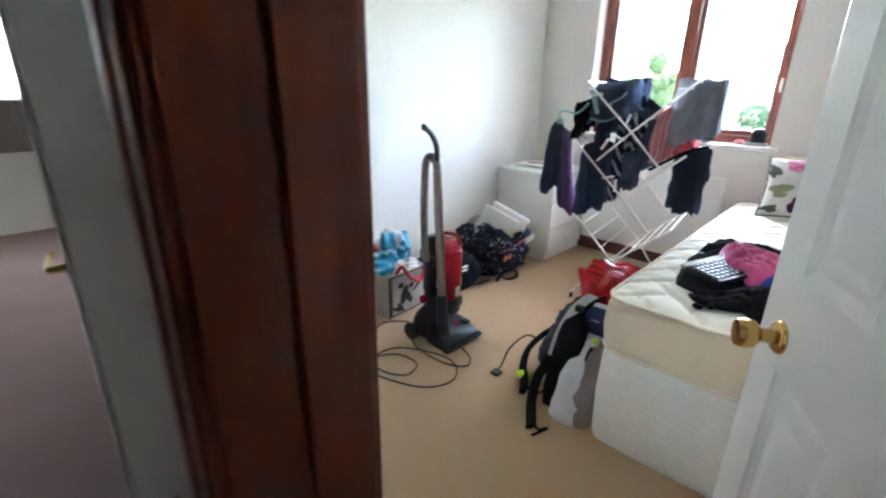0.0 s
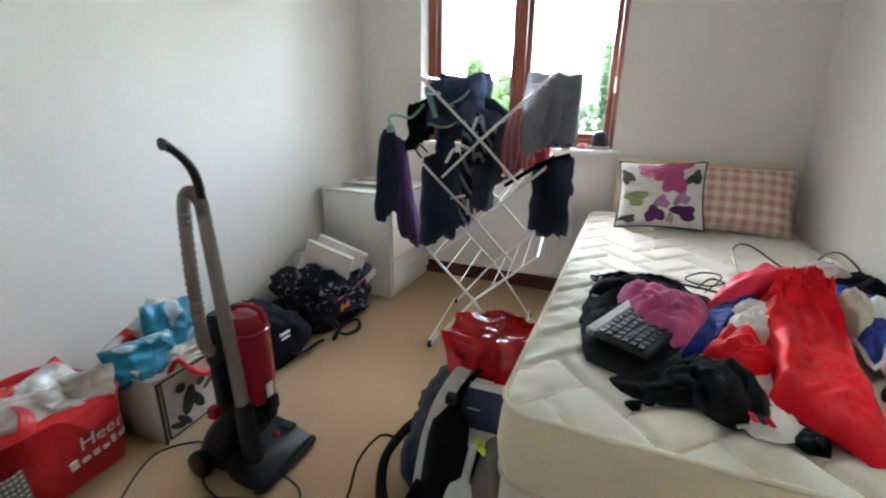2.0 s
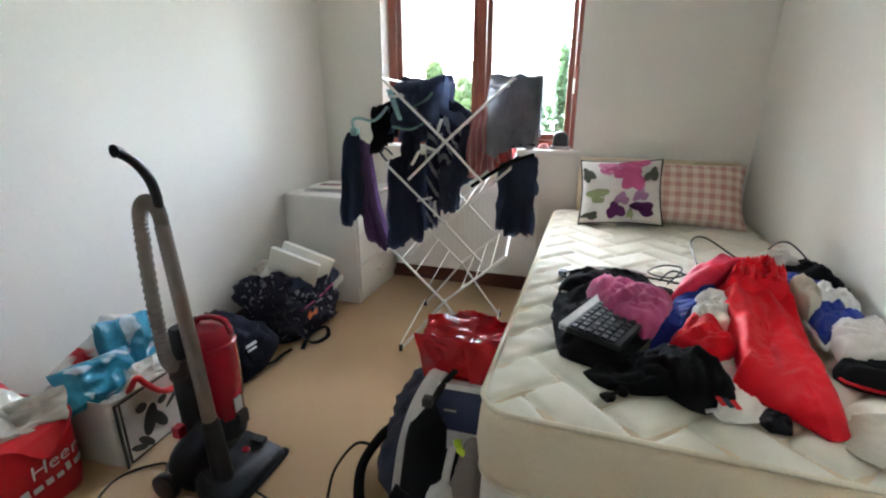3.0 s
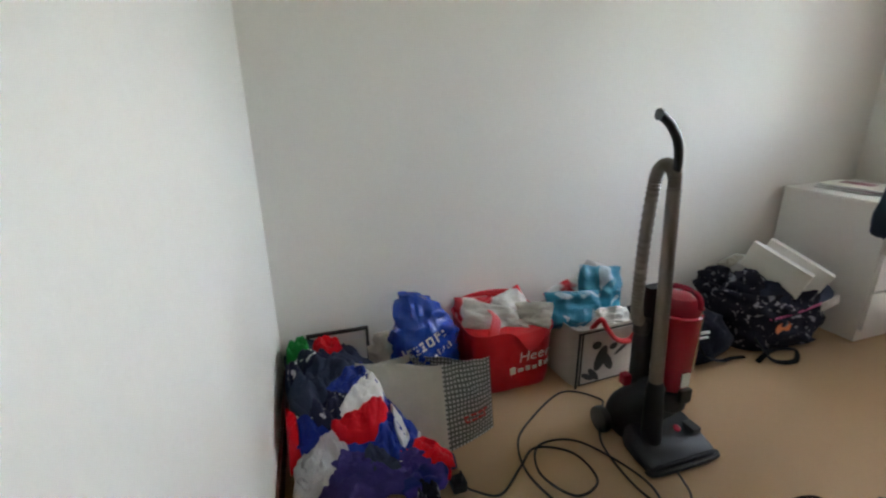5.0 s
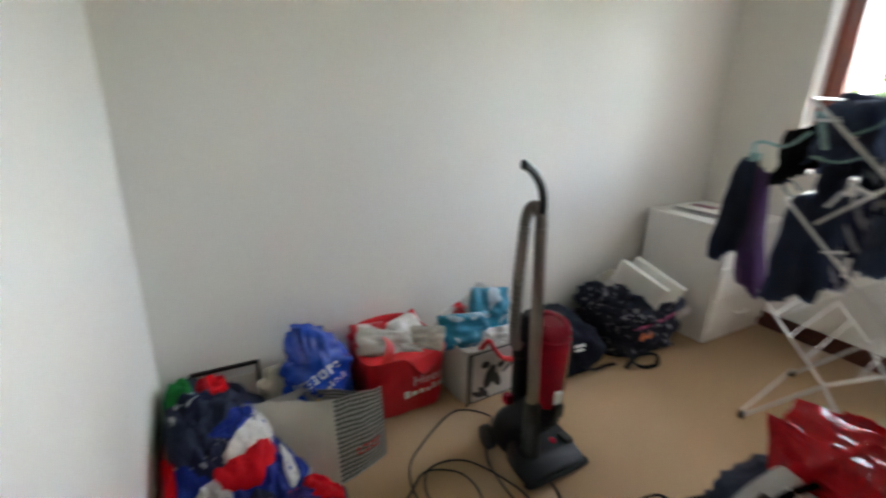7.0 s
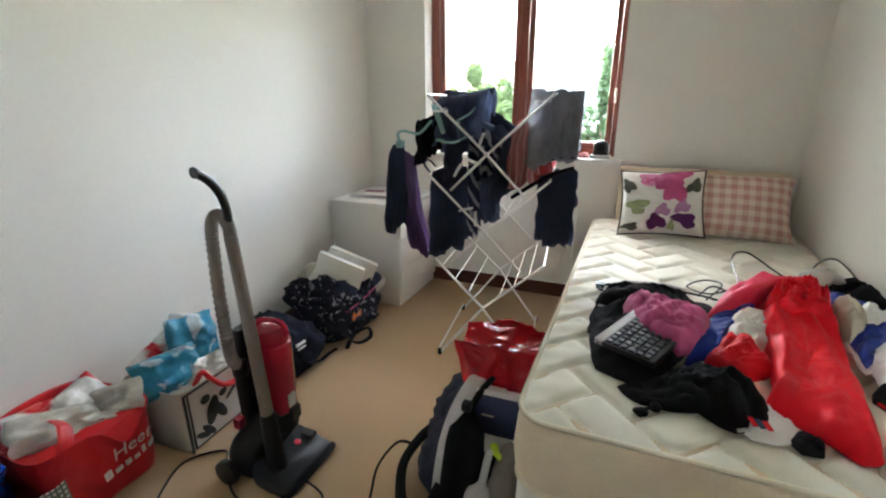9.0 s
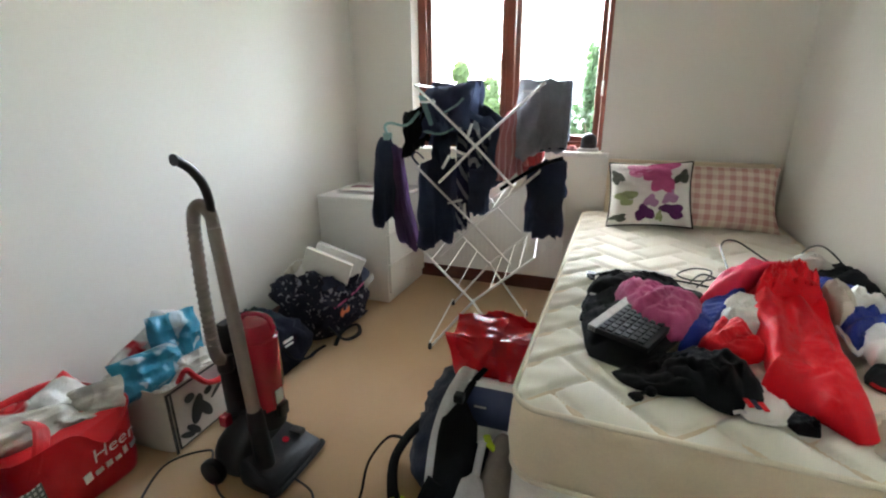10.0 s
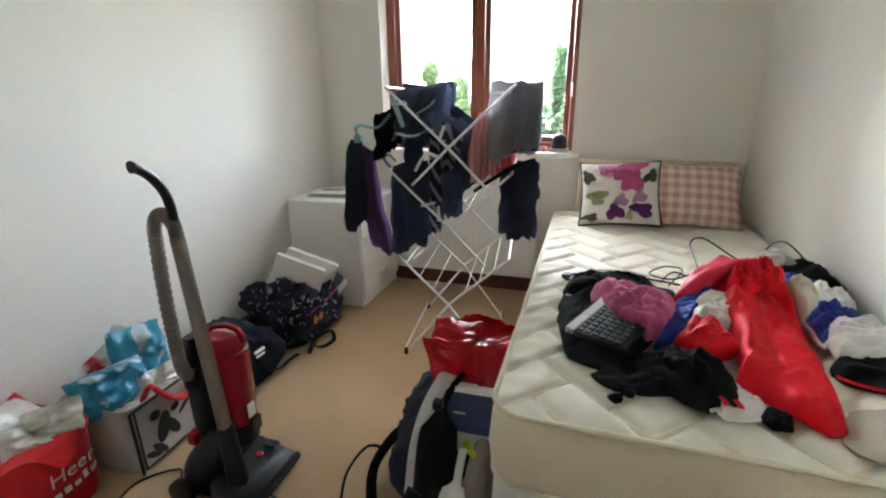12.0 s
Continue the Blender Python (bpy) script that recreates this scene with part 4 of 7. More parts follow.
def pouch(m, w, h, d, seed, flat=0.9, taper=0.0):
    """A filled plastic pouch with a crimped rim: two crumpled faces in the plane of m."""
    bm = bmesh.new()
    n = 20
    for side in (1, -1):
        g = []
        for i in range(n + 1):
            col = []
            for j in range(n + 1):
                u, v = 2 * i / n - 1, 2 * j / n - 1
                e = max(0.0, 1 - abs(u) ** 5) ** 0.7 * max(0.0, 1 - abs(v) ** 5) ** 0.7
                cr = noise.noise(Vector((u * 2.2, v * 2.2, seed))) + 0.6 * abs(noise.noise(Vector((u * 5, v * 5, seed + 3))))
                bend = 0.02 * noise.noise(Vector((u * 1.2, v * 1.2, seed + 7)))
                col.append(bm.verts.new(m @ Vector((u * w / 2 * (1 - taper * (1 - v) / 2) * (1 + 0.06 * noise.noise(Vector((v * 2, seed, 0)))), v * h / 2 * (1 + 0.06 * noise.noise(Vector((u * 2, 0, seed)))), side * d * e * (flat + 0.55 * cr) + bend))))
            g.append(col)
        for i in range(n):
            for j in range(n):
                bm.faces.new((g[i][j], g[i + 1][j], g[i + 1][j + 1], g[i][j + 1]))
    bmesh.ops.remove_doubles(bm, verts=bm.verts, dist=0.0004)
    return bm


def lettering(text, size, m, material, parent, skin, label):
    """A word in the built-in font, laid on the skin of a bag."""
    cu = bpy.data.curves.new("lettering", "FONT")
    cu.body, cu.size, cu.align_x, cu.shear = text, size, "CENTER", 0.15
    tmp = bpy.data.objects.new("lettering", cu)
    me = bpy.data.meshes.new_from_object(tmp)
    bpy.data.objects.remove(tmp)
    bm = bmesh.new()
    bm.from_mesh(me)
    bpy.data.meshes.remove(me)
    bmesh.ops.subdivide_edges(bm, edges=[e for e in bm.edges if e.calc_length() > 0.012], cuts=2)
    inv = m.inverted()
    pts = [q for q in (inv @ (v.co + ORIGIN[skin]) for v in skin.data.vertices) if abs(q.x) < 0.2 and abs(q.y) < 0.15 and q.z > -0.08]
    for v in bm.verts:
        near = sorted(pts, key=lambda q: (q.x - v.co.x) ** 2 + (q.y - v.co.y) ** 2 - (0.0006 if q.z > -0.03 else 0))[:4]
        v.co.z = max(q.z for q in near) + 0.003
    bmesh.ops.transform(bm, matrix=m, verts=bm.verts)
    part("lettering", bm, material, parent, label)


def facing(p, right, up):
    """A plane at p whose u runs along right and v along up."""
    r, u = Vector(right).normalized(), Vector(up).normalized()
    nrm = r.cross(u).normalized()
    u = nrm.cross(r)
    return Matrix(((r.x, u.x, nrm.x, p[0]), (r.y, u.y, nrm.y, p[1]), (r.z, u.z, nrm.z, p[2]), (0, 0, 0, 1)))


def red_bag():
    b = thing("shopping_bag", (-1.9, 1.43, 0), "large red woven shopping bag stuffed with pale plastic carriers", "bag")
    body = part("bag_body", sack([(0.0, -1.905, 1.435, 0.135, 0.155), (0.01, -1.905, 1.435, 0.143, 0.165), (0.13, -1.905, 1.43, 0.15, 0.172), (0.24, -1.905, 1.425, 0.15, 0.178), (0.272, -1.905, 1.425, 0.152, 0.185)], 2, 0.006, 8, 64, 24, 7, True, dip=(22, 0.10, 22)), REDWOVEN, b, "red woven plastic body", 60)
    part("handle", tube(spline([(-1.765, 1.30, 0.20), (-1.762, 1.33, 0.27), (-1.80, 1.36, 0.315), (-1.87, 1.37, 0.31)], 8), 0.024, 8, flat=0.25), REDWOVEN, b, "flat red handle")
    part("handle", tube(spline([(-2.035, 1.28, 0.24), (-2.04, 1.30, 0.29), (-2.035, 1.42, 0.312), (-2.035, 1.54, 0.295), (-2.03, 1.57, 0.25)], 8), 0.024, 8, flat=0.3), REDWOVEN, b, "flat red handle")
    filled = lambda x, y: 0.16 + 0.05 * math.exp(-((x + 1.92) / 0.10) ** 4 - ((y - 1.43) / 0.13) ** 4)
    part("carrier", heap([(-2.03, 1.28), (-1.78, 1.28), (-1.78, 1.58), (-2.03, 1.59)], filled, 0.0, 0.03, 11, 14, 0.8, sharp=4.0), GREYPL, b, "pale plastic carrier", 50)
    for p, r, u, w, h, d, sd, mt, lab in (((-1.895, 1.38, 0.268), (0.20, 1, -0.30), (-0.7, 0.1, 0.6), 0.25, 0.13, 0.030, 12, SILVERPL, "silvery grey plastic pouch"),
                                          ((-1.975, 1.36, 0.275), (0.1, 1, -0.05), (-0.5, 0, 0.8), 0.22, 0.12, 0.026, 13, WHITEPL, "white plastic pouch with red print"),
                                          ((-1.955, 1.49, 0.285), (-0.2, 1, 0.25), (-0.7, 0, 0.7), 0.18, 0.13, 0.028, 14, WHITEPL, "white plastic pouch with red print"),
                                          ((-1.875, 1.55, 0.268), (0.75, 0.6, 0.20), (-0.2, 0.5, 0.8), 0.20, 0.11, 0.026, 15, SILVERPL, "silvery grey plastic pouch"),
                                          ((-1.845, 1.475, 0.225), (0.5, 0.8, -0.25), (-0.6, 0.2, 0.7), 0.18, 0.09, 0.030, 16, SILVERPL, "silvery grey plastic pouch")):
        part("pouch", pouch(facing(p, r, u), w, h, d, sd), mt, b, lab, 60)
    m = facing((-1.745, 1.50, 0.145), (0.12, 1, 0.10), (0, -0.1, 1))
    lettering("Heer", 0.068, m @ Matrix.Translation((0.01, -0.012, 0)), WPRINT, b, body, "white hand-drawn lettering")
    bars(b, m, [(-0.10, -0.075, -0.045, 0.030), (-0.065, -0.04, -0.052, 0.016), (-0.03, -0.01, -0.05, 0.020), (0.0, 0.02, -0.054, 0.015), (0.03, 0.045, -0.046, 0.028), (0.055, 0.085, -0.05, 0.018)], WPRINT, "lettering", "white script lettering", body)


red_bag()


def photo_bag():
    b = thing("shopping_bag", (-1.84, 1.80, 0), "square pale laminated shopping bag with a dark photo print", "bag")
    z1 = 0.262
    part("bag_body", sack([(0.0, -1.845, 1.805, 0.145, 0.145, 3), (0.008, -1.845, 1.805, 0.152, 0.152, 3), (0.13, -1.845, 1.805, 0.154, 0.155, 3), (z1, -1.845, 1.805, 0.156, 0.157, 3)], 4, 0.003, 6, 64, 14, 9, True), JUTE, b, "pale laminated body", 60)
    m = facing((-1.683, 1.807, 0.135), (-0.05, 1, 0), (0, 0, 1))
    part("photo_panel", bx(-0.125, 0.135, -0.115, 0.112, 0.001, 0.004, m=m), PHOTO, b, "faded photo print panel")
    bm = bmesh.new()
    for u0, u1, v0, v1 in ((-0.148, -0.138, -0.13, 0.125), (-0.13, -0.124, -0.12, 0.117), (-0.148, 0.145, 0.117, 0.124), (-0.13, 0.14, -0.121, -0.115)):
        box(bm, u0, u1, v0, v1, 0.002, 0.006, m=m)
    part("trim", bm, INK, b, "black trim lines")
    bm = bmesh.new()
    for cx, cy, rx, ry, a in ((-0.03, -0.01, 0.026, 0.06, -20), (-0.055, 0.055, 0.022, 0.018, 0), (-0.09, -0.085, 0.035, 0.012, -30), (0.005, -0.03, 0.02, 0.05, 30), (0.03, 0.035, 0.02, 0.014, 20), (-0.06, -0.08, 0.014, 0.04, 40), (0.08, 0.02, 0.05, 0.008, 35)):
        lathe([(1, 0), (1, 0.0065)], m @ Matrix.Translation((cx, cy, 0)) @ Matrix.Rotation(radians(a), 4, "Z") @ Matrix.Diagonal((rx, ry, 1, 1)), 14, bm)
    part("dark_print", bm, INK, b, "dark blurred print shapes")
    bars(b, m, [(0.02, 0.10, 0.085, 0.008), (0.06, 0.12, 0.065, 0.006), (0.05, 0.12, -0.03, 0.005)], INK, "lettering", "small dark lettering")
    part("handle", tube(spline([(-1.705, 1.745, 0.255), (-1.675, 1.76, 0.305), (-1.665, 1.785, 0.265), (-1.662, 1.83, 0.212), (-1.660, 1.89, 0.195), (-1.665, 1.93, 0.225), (-1.69, 1.945, 0.262)], 8), 0.015, 8, flat=0.7), REDWOVEN, b, "flat red handle hanging over the front")
    rim = lambda x, y: 0.215
    part("packaging", heap([(-1.99, 1.67), (-1.70, 1.665), (-1.70, 1.94), (-1.99, 1.95)], rim, 0.0, 0.035, 21, 15, 0.9, sharp=4.0), GREYPL, b, "pale plastic wrapping", 60)
    for p, r, u, w, h, d, sd, mt, lab in (((-1.825, 1.735, 0.285), (0.15, 1, -0.06), (-0.55, 0.05, 0.8), 0.25, 0.16, 0.036, 22, CYANPL, "turquoise plastic pouch"),
                                          ((-1.885, 1.900, 0.325), (0.05, 1, -0.16), (-0.35, 0.1, 1), 0.22, 0.22, 0.034, 25, CYANPL, "turquoise and white plastic pouch"),
                                          ((-1.93, 1.755, 0.325), (0.0, 1, 0.45), (-0.3, -0.2, 1), 0.20, 0.09, 0.016, 23, WHITEPL, "white and red wrapper"),
                                          ((-1.93, 1.93, 0.385), (0.1, 1, -0.35), (-0.3, 0.2, 1), 0.17, 0.09, 0.010, 24, GREYPL, "clear plastic bag"),
                                          ((-1.76, 1.87, 0.265), (0.3, 1, 0.0), (-0.8, 0.0, 0.5), 0.16, 0.08, 0.020, 26, GREYPL, "pale plastic pouch")):
        part("pouch", pouch(facing(p, r, u), w, h, d, sd), mt, b, lab, 60)


photo_bag()


def blue_bag():
    b = thing("carrier_bag", (-1.9, 1.10, 0), "shiny blue plastic carrier bag, filled, leaning on the wall", "bag")
    body = part("bag_body", sack([(0.0, -1.90, 1.08, 0.11, 0.11), (0.02, -1.90, 1.08, 0.125, 0.125), (0.17, -1.90, 1.08, 0.125, 0.135), (0.28, -1.905, 1.085, 0.105, 0.12), (0.37, -1.92, 1.06, 0.055, 0.075), (0.42, -1.93, 1.03, 0.014, 0.03)], 31, 0.022, 13, 72, 36, 2.4), BLUEPL, b, "blue plastic film", 70)
    m = facing((-1.765, 1.065, 0.275), (0.10, 1, 0.50), (-0.45, -0.4, 1))
    strokes = [(-0.105, -0.098, 0.0, 0.040), (-0.115, -0.105, -0.014, 0.009), (-0.085, -0.079, 0.0, 0.032), (-0.079, -0.066, 0.012, 0.007), (-0.079, -0.066, -0.012, 0.007), (-0.056, -0.040, 0.012, 0.008), (-0.050, -0.042, -0.002, 0.010), (-0.056, -0.040, -0.014, 0.008),
               (-0.030, -0.014, 0.012, 0.008), (-0.024, -0.016, -0.002, 0.010), (-0.030, -0.014, -0.014, 0.008), (-0.002, 0.004, 0.0, 0.030), (0.018, 0.024, 0.0, 0.030), (0.004, 0.018, 0.013, 0.006), (0.004, 0.018, -0.013, 0.006), (0.036, 0.042, 0.0, 0.036), (0.042, 0.056, 0.010, 0.016), (0.066, 0.080, 0.010, 0.008), (0.066, 0.080, -0.010, 0.008)]
    bars(b, m, strokes + [(0.0, 0.010, -0.058, 0.010), (0.018, 0.024, -0.05, 0.022), (0.032, 0.048, -0.05, 0.020), (0.056, 0.062, -0.05, 0.022), (0.068, 0.074, -0.05, 0.022)], WPRINT, "lettering", "white printed lettering strokes", body)
    bars(b, m, [(-0.075, 0.005, -0.075, 0.012), (-0.085, 0.015, -0.088, 0.014), (-0.085, 0.015, -0.102, 0.014), (-0.075, 0.005, -0.115, 0.012)], YELLOW, "logo", "round yellow printed shape", body)
    c = thing("paper_wrap", (-1.93, 0.93, 0), "crumpled pale brown paper beside the blue carrier bag", "paper")
    part("sheet", sack([(0.0, -1.95, 0.93, 0.06, 0.06), (0.10, -1.94, 0.93, 0.07, 0.07), (0.2, -1.93, 0.935, 0.05, 0.06), (0.27, -1.92, 0.94, 0.01, 0.03)], 36, 0.02, 13, 32, 14, 2.2), CREAMC, c, "", 60)


blue_bag()


def checked_bag():
    b = thing("shopping_bag", (-1.66, 1.04, 0), "cream shopping bag with a grey checked side, slumped", "bag")
    # a flattish bag whose wide side faces into the room
    C = Vector((-1.512, 1.062, 0))
    def sheet(L, R, seed, lean, bulge, tall=1.0, nx=24):
        bm = bmesh.new()
        g, uvs = [], {}
        nz = 18
        n = Vector(((R - L).y, -(R - L).x, 0)).normalized()
        w = (R - L).length
        for i in range(nx + 1):
            u = i / nx
            col = []
            for j in range(nz + 1):
                v = j / nz
                wr = 0.012 * fold(u * w, v * 0.3, seed, 9, 0.7) * math.sin(math.pi * u) * min(1, 3 * v)
                q = L + (R - L) * u + n * (bulge * math.sin(math.pi * u) * math.sin(math.pi * min(1, v + 0.15)) + wr) + lean[0].lerp(lean[1], u) * v
                q.z = max(0.0, (0.272 + 0.012 * noise.noise(Vector((u * 3, seed, 1)))) * v * tall)
                vv = bm.verts.new(q)
                uvs[vv] = (u * w, v * 0.27)
                col.append(vv)
            g.append(col)
        lay = bm.loops.layers.uv.new("UVMap")
        for a, c in zip(g, g[1:]):
            for k in range(nz):
                fc = bm.faces.new((a[k], c[k], c[k + 1], a[k + 1]))
                for lp in fc.loops:
                    lp[lay].uv = uvs[lp.vert]
        bmesh.ops.solidify(bm, geom=list(bm.faces), thickness=0.003)
        return bm
    BACK, MIDC, SIDE, NONE = Vector((-0.04, 0.02, 0)), Vector((-0.115, 0.01, 0)), Vector((-0.05, 0.0, 0)), Vector((0, 0, 0))
    L, R, K = Vector((-1.70, 0.77, 0)), Vector((-1.578, 1.255, 0)), Vector((-1.80, 1.0, 0))
    part("cream_side", sheet(L, C, 41, (BACK, MIDC), 0.02), CREAMBAG, b, "plain cream canvas side", 60)
    side = part("checked_side", sheet(C, R, 42, (MIDC, SIDE), 0.012), CHECK, b, "grey and cream checked side", 60)
    part("back_side", sheet(R, K, 43, (SIDE, NONE), 0.0, 0.86), CHECK, b, "checked back side", 60)
    part("end_side", sheet(K, L, 44, (NONE, BACK), 0.0, 0.86), CREAMBAG, b, "plain cream canvas end", 60)
    m = facing((-1.570, 1.175, 0.085), (-0.33, 1, 0.0), (-0.30, -0.05, 1))
    bars(b, m, [(-0.045, -0.03, 0.004, 0.006), (-0.045, -0.03, -0.012, 0.006), (-0.046, -0.041, -0.004, 0.02), (-0.022, 0.0, 0.006, 0.006), (-0.022, 0.0, -0.012, 0.006), (0.006, 0.028, 0.006, 0.006), (0.006, 0.028, -0.012, 0.006), (0.034, 0.04, -0.006, 0.03), (0.04, 0.052, 0.006, 0.005)], RPRINT, "logo", "red printed logo shape", side)


checked_bag()


def holdall():
    b = thing("holdall", (-1.8, 2.28, 0), "dark navy nylon holdall, full, on the carpet", "bag")
    part("bag_body", sack([(0.0, -1.80, 2.28, 0.15, 0.18), (0.03, -1.80, 2.28, 0.175, 0.205), (0.12, -1.80, 2.28, 0.175, 0.20), (0.21, -1.82, 2.27, 0.14, 0.155), (0.262, -1.85, 2.26, 0.08, 0.10), (0.28, -1.87, 2.26, 0.03, 0.05)], 51, 0.024, 10, 52, 24, 2.8), HOLD, b, "dark navy nylon", 70)
    part("zip", tube(spline([(-1.79, 2.10, 0.17), (-1.83, 2.17, 0.25), (-1.86, 2.27, 0.288), (-1.85, 2.37, 0.255)], 8), 0.008, 6, flat=0.4), BLACK, b)
    part("strap", tube(spline([(-1.61, 2.20, 0.17), (-1.605, 2.26, 0.08), (-1.61, 2.36, 0.03), (-1.63, 2.46, 0.012), (-1.62, 2.52, 0.012)], 8), 0.011, 8, flat=0.3), BLACK, b, "black webbing strap")
    m = facing((-1.622, 2.255, 0.17), (0.05, 1, 0), (-0.15, 0, 1))
    bars(b, m, [(-0.03, 0.03, 0.01, 0.012), (-0.025, 0.025, -0.012, 0.008)], WPRINT, "logo", "small white logo bars")


holdall()


def stuffed_bag():
    b = thing("stuffed_bag", (-1.8, 2.80, 0), "open dark bag crammed with dark clothes and papers", "bag")
    part("bag_body", sack([(0.0, -1.80, 2.80, 0.16, 0.24), (0.02, -1.80, 2.80, 0.185, 0.27), (0.13, -1.80, 2.80, 0.195, 0.285), (0.24, -1.81, 2.80, 0.185, 0.28), (0.285, -1.81, 2.80, 0.18, 0.275)], 61, 0.026, 11, 60, 26, 2.9, True, dip=(185, 0.03, 3)), SPECKLE, b, "dark printed fabric body", 70)
    for z, x, y, rx, ry, s, mt, lab in ((0.19, -1.90, 2.62, 0.09, 0.10, 62, SPECKLE, "dark printed cloth"), (0.20, -1.78, 2.66, 0.09, 0.09, 63, SPECKLE, "dark printed cloth"), (0.20, -1.86, 2.93, 0.12, 0.12, 64, GREYC, "grey cloth"), (0.22, -1.93, 2.78, 0.08, 0.13, 65, GREYPL, "pale plastic wrap"), (0.17, -1.70, 2.98, 0.08, 0.08, 66, NAVY, "navy cloth"), (0.17, -1.70, 2.72, 0.07, 0.10, 67, NAVY2, "navy cloth")):
        part("folded_cloth", sack([(z, x, y, rx * 0.8, ry * 0.8), (z + 0.04, x, y, rx, ry), (z + 0.1, x, y, rx * 0.8, ry * 0.8), (z + 0.15, x, y, rx * 0.2, ry * 0.25)], s, 0.018, 13, 36, 12, 2.2), mt, b, lab, 70)
    part("trim", tube(spline([(-1.612, 2.62, 0.185), (-1.606, 2.75, 0.195), (-1.608, 2.90, 0.215), (-1.625, 3.0, 0.22)], 8), 0.007, 6, flat=0.5), PINK, b, "pink piping")
    m = facing((-1.603, 2.70, 0.135), (0, 1, 0.05), (0, 0, 1))
    part("patch", lathe([(0.045, 0), (0.045, 0.004)], m @ Matrix.Diagonal((1, 0.7, 1, 1)), 18), ORANGE, b, "orange printed patch")
    part("tag", bx(-0.06, 0.05, -0.02, 0.025, 0, 0.004, m=facing((-1.603, 2.98, 0.215), (0, 1, 0.25), (0, 0, 1))), GREYPL, b, "pale crumpled tag")
    part("strap", tube(spline([(-1.62, 2.56, 0.10), (-1.55, 2.60, 0.02), (-1.52, 2.70, 0.012), (-1.57, 2.76, 0.03), (-1.60, 2.66, 0.03), (-1.57, 2.54, 0.012)], 8), 0.012, 8, flat=0.35), BLACK, b, "black strap loop")
    for (p, r, u, w, h) in (((-1.725, 2.747, 0.373), (0.25, 0.057, -0.094), (0.0, -0.10, 1), 0.275, 0.14), ((-1.725, 2.862, 0.368), (0.25, 0.091, -0.115), (0.0, -0.15, 1), 0.29, 0.14)):
        f = thing("folder", p, "cream card folder standing in the dark bag", "folder", "card folders")
        m = facing(p, r, u)
        part("board", bx(-w / 2, w / 2, -h / 2, h / 2, 0, 0.016, bevel=0.003, m=m), PAPER, f)
        part("leaves", bx(-w / 2 + 0.006, w / 2 - 0.006, -h / 2 + 0.004, h / 2 + 0.002, -0.006, -0.001, m=m), WHITEP, f, "white sheets")


stuffed_bag()


def picture():
    f = thing("picture_frame", (-2.035, 0.757, 0), "thin black picture frame leaning against the wall", "picture frame")
    m = facing((-2.018, 0.757, 0.0), (0, 1, 0), (-0.10, 0, 1))
    w, h = 0.125, 0.253
    bm = bmesh.new()
    for a in ((-w, w, h - 0.013, h), (-w, w, 0.001, 0.014), (-w, -w + 0.013, 0.014, h - 0.013), (w - 0.013, w, 0.014, h - 0.013)):
        box(bm, a[0], a[1], a[2], a[3], 0, 0.016, bevel=0.002, m=m)
    part("frame", bm, BPLAST, f)
    part("mount", bx(-w + 0.012, w - 0.012, 0.013, h - 0.012, 0.003, 0.006, m=m), WHITEP, f, "pale mount")
    part("print", bx(-w + 0.05, w - 0.012, 0.013, h - 0.05, 0.006, 0.008, m=m), PAPER, f, "pale print")


picture()


# ---------------- heap of sports clothes in the corner ----------------
PRINTED = pattern(cloth("navy_lettered_print", (0.02, 0.02, 0.05), 0.6), "petals", (0.016, 0.018, 0.05), (0.62, 0.60, 0.60), (30, 30, 30), 0.62, c3=(0.45, 0.02, 0.04), uv=False)


def heap_z(x, y):
    """The whole heap: high in the corner, a shoulder in front of it, skirts on the carpet."""
    a = 0.215 * math.exp(-((x + 1.97) / 0.30) ** 4 - ((y - 0.60) / 0.24) ** 4)
    b = 0.22 * math.exp(-((x + 1.76) / 0.27) ** 4 - ((y - 0.70) / 0.23) ** 4)
    c = 0.07 * math.exp(-((x + 1.56) / 0.22) ** 4 - ((y - 0.75) / 0.30) ** 4)
    h = (a ** 6 + b ** 6 + c ** 6) ** (1 / 6)
    return max(0.002, h + 0.024 * fold(x, y, 70, 12, 0.6) * min(1.0, h / 0.06))


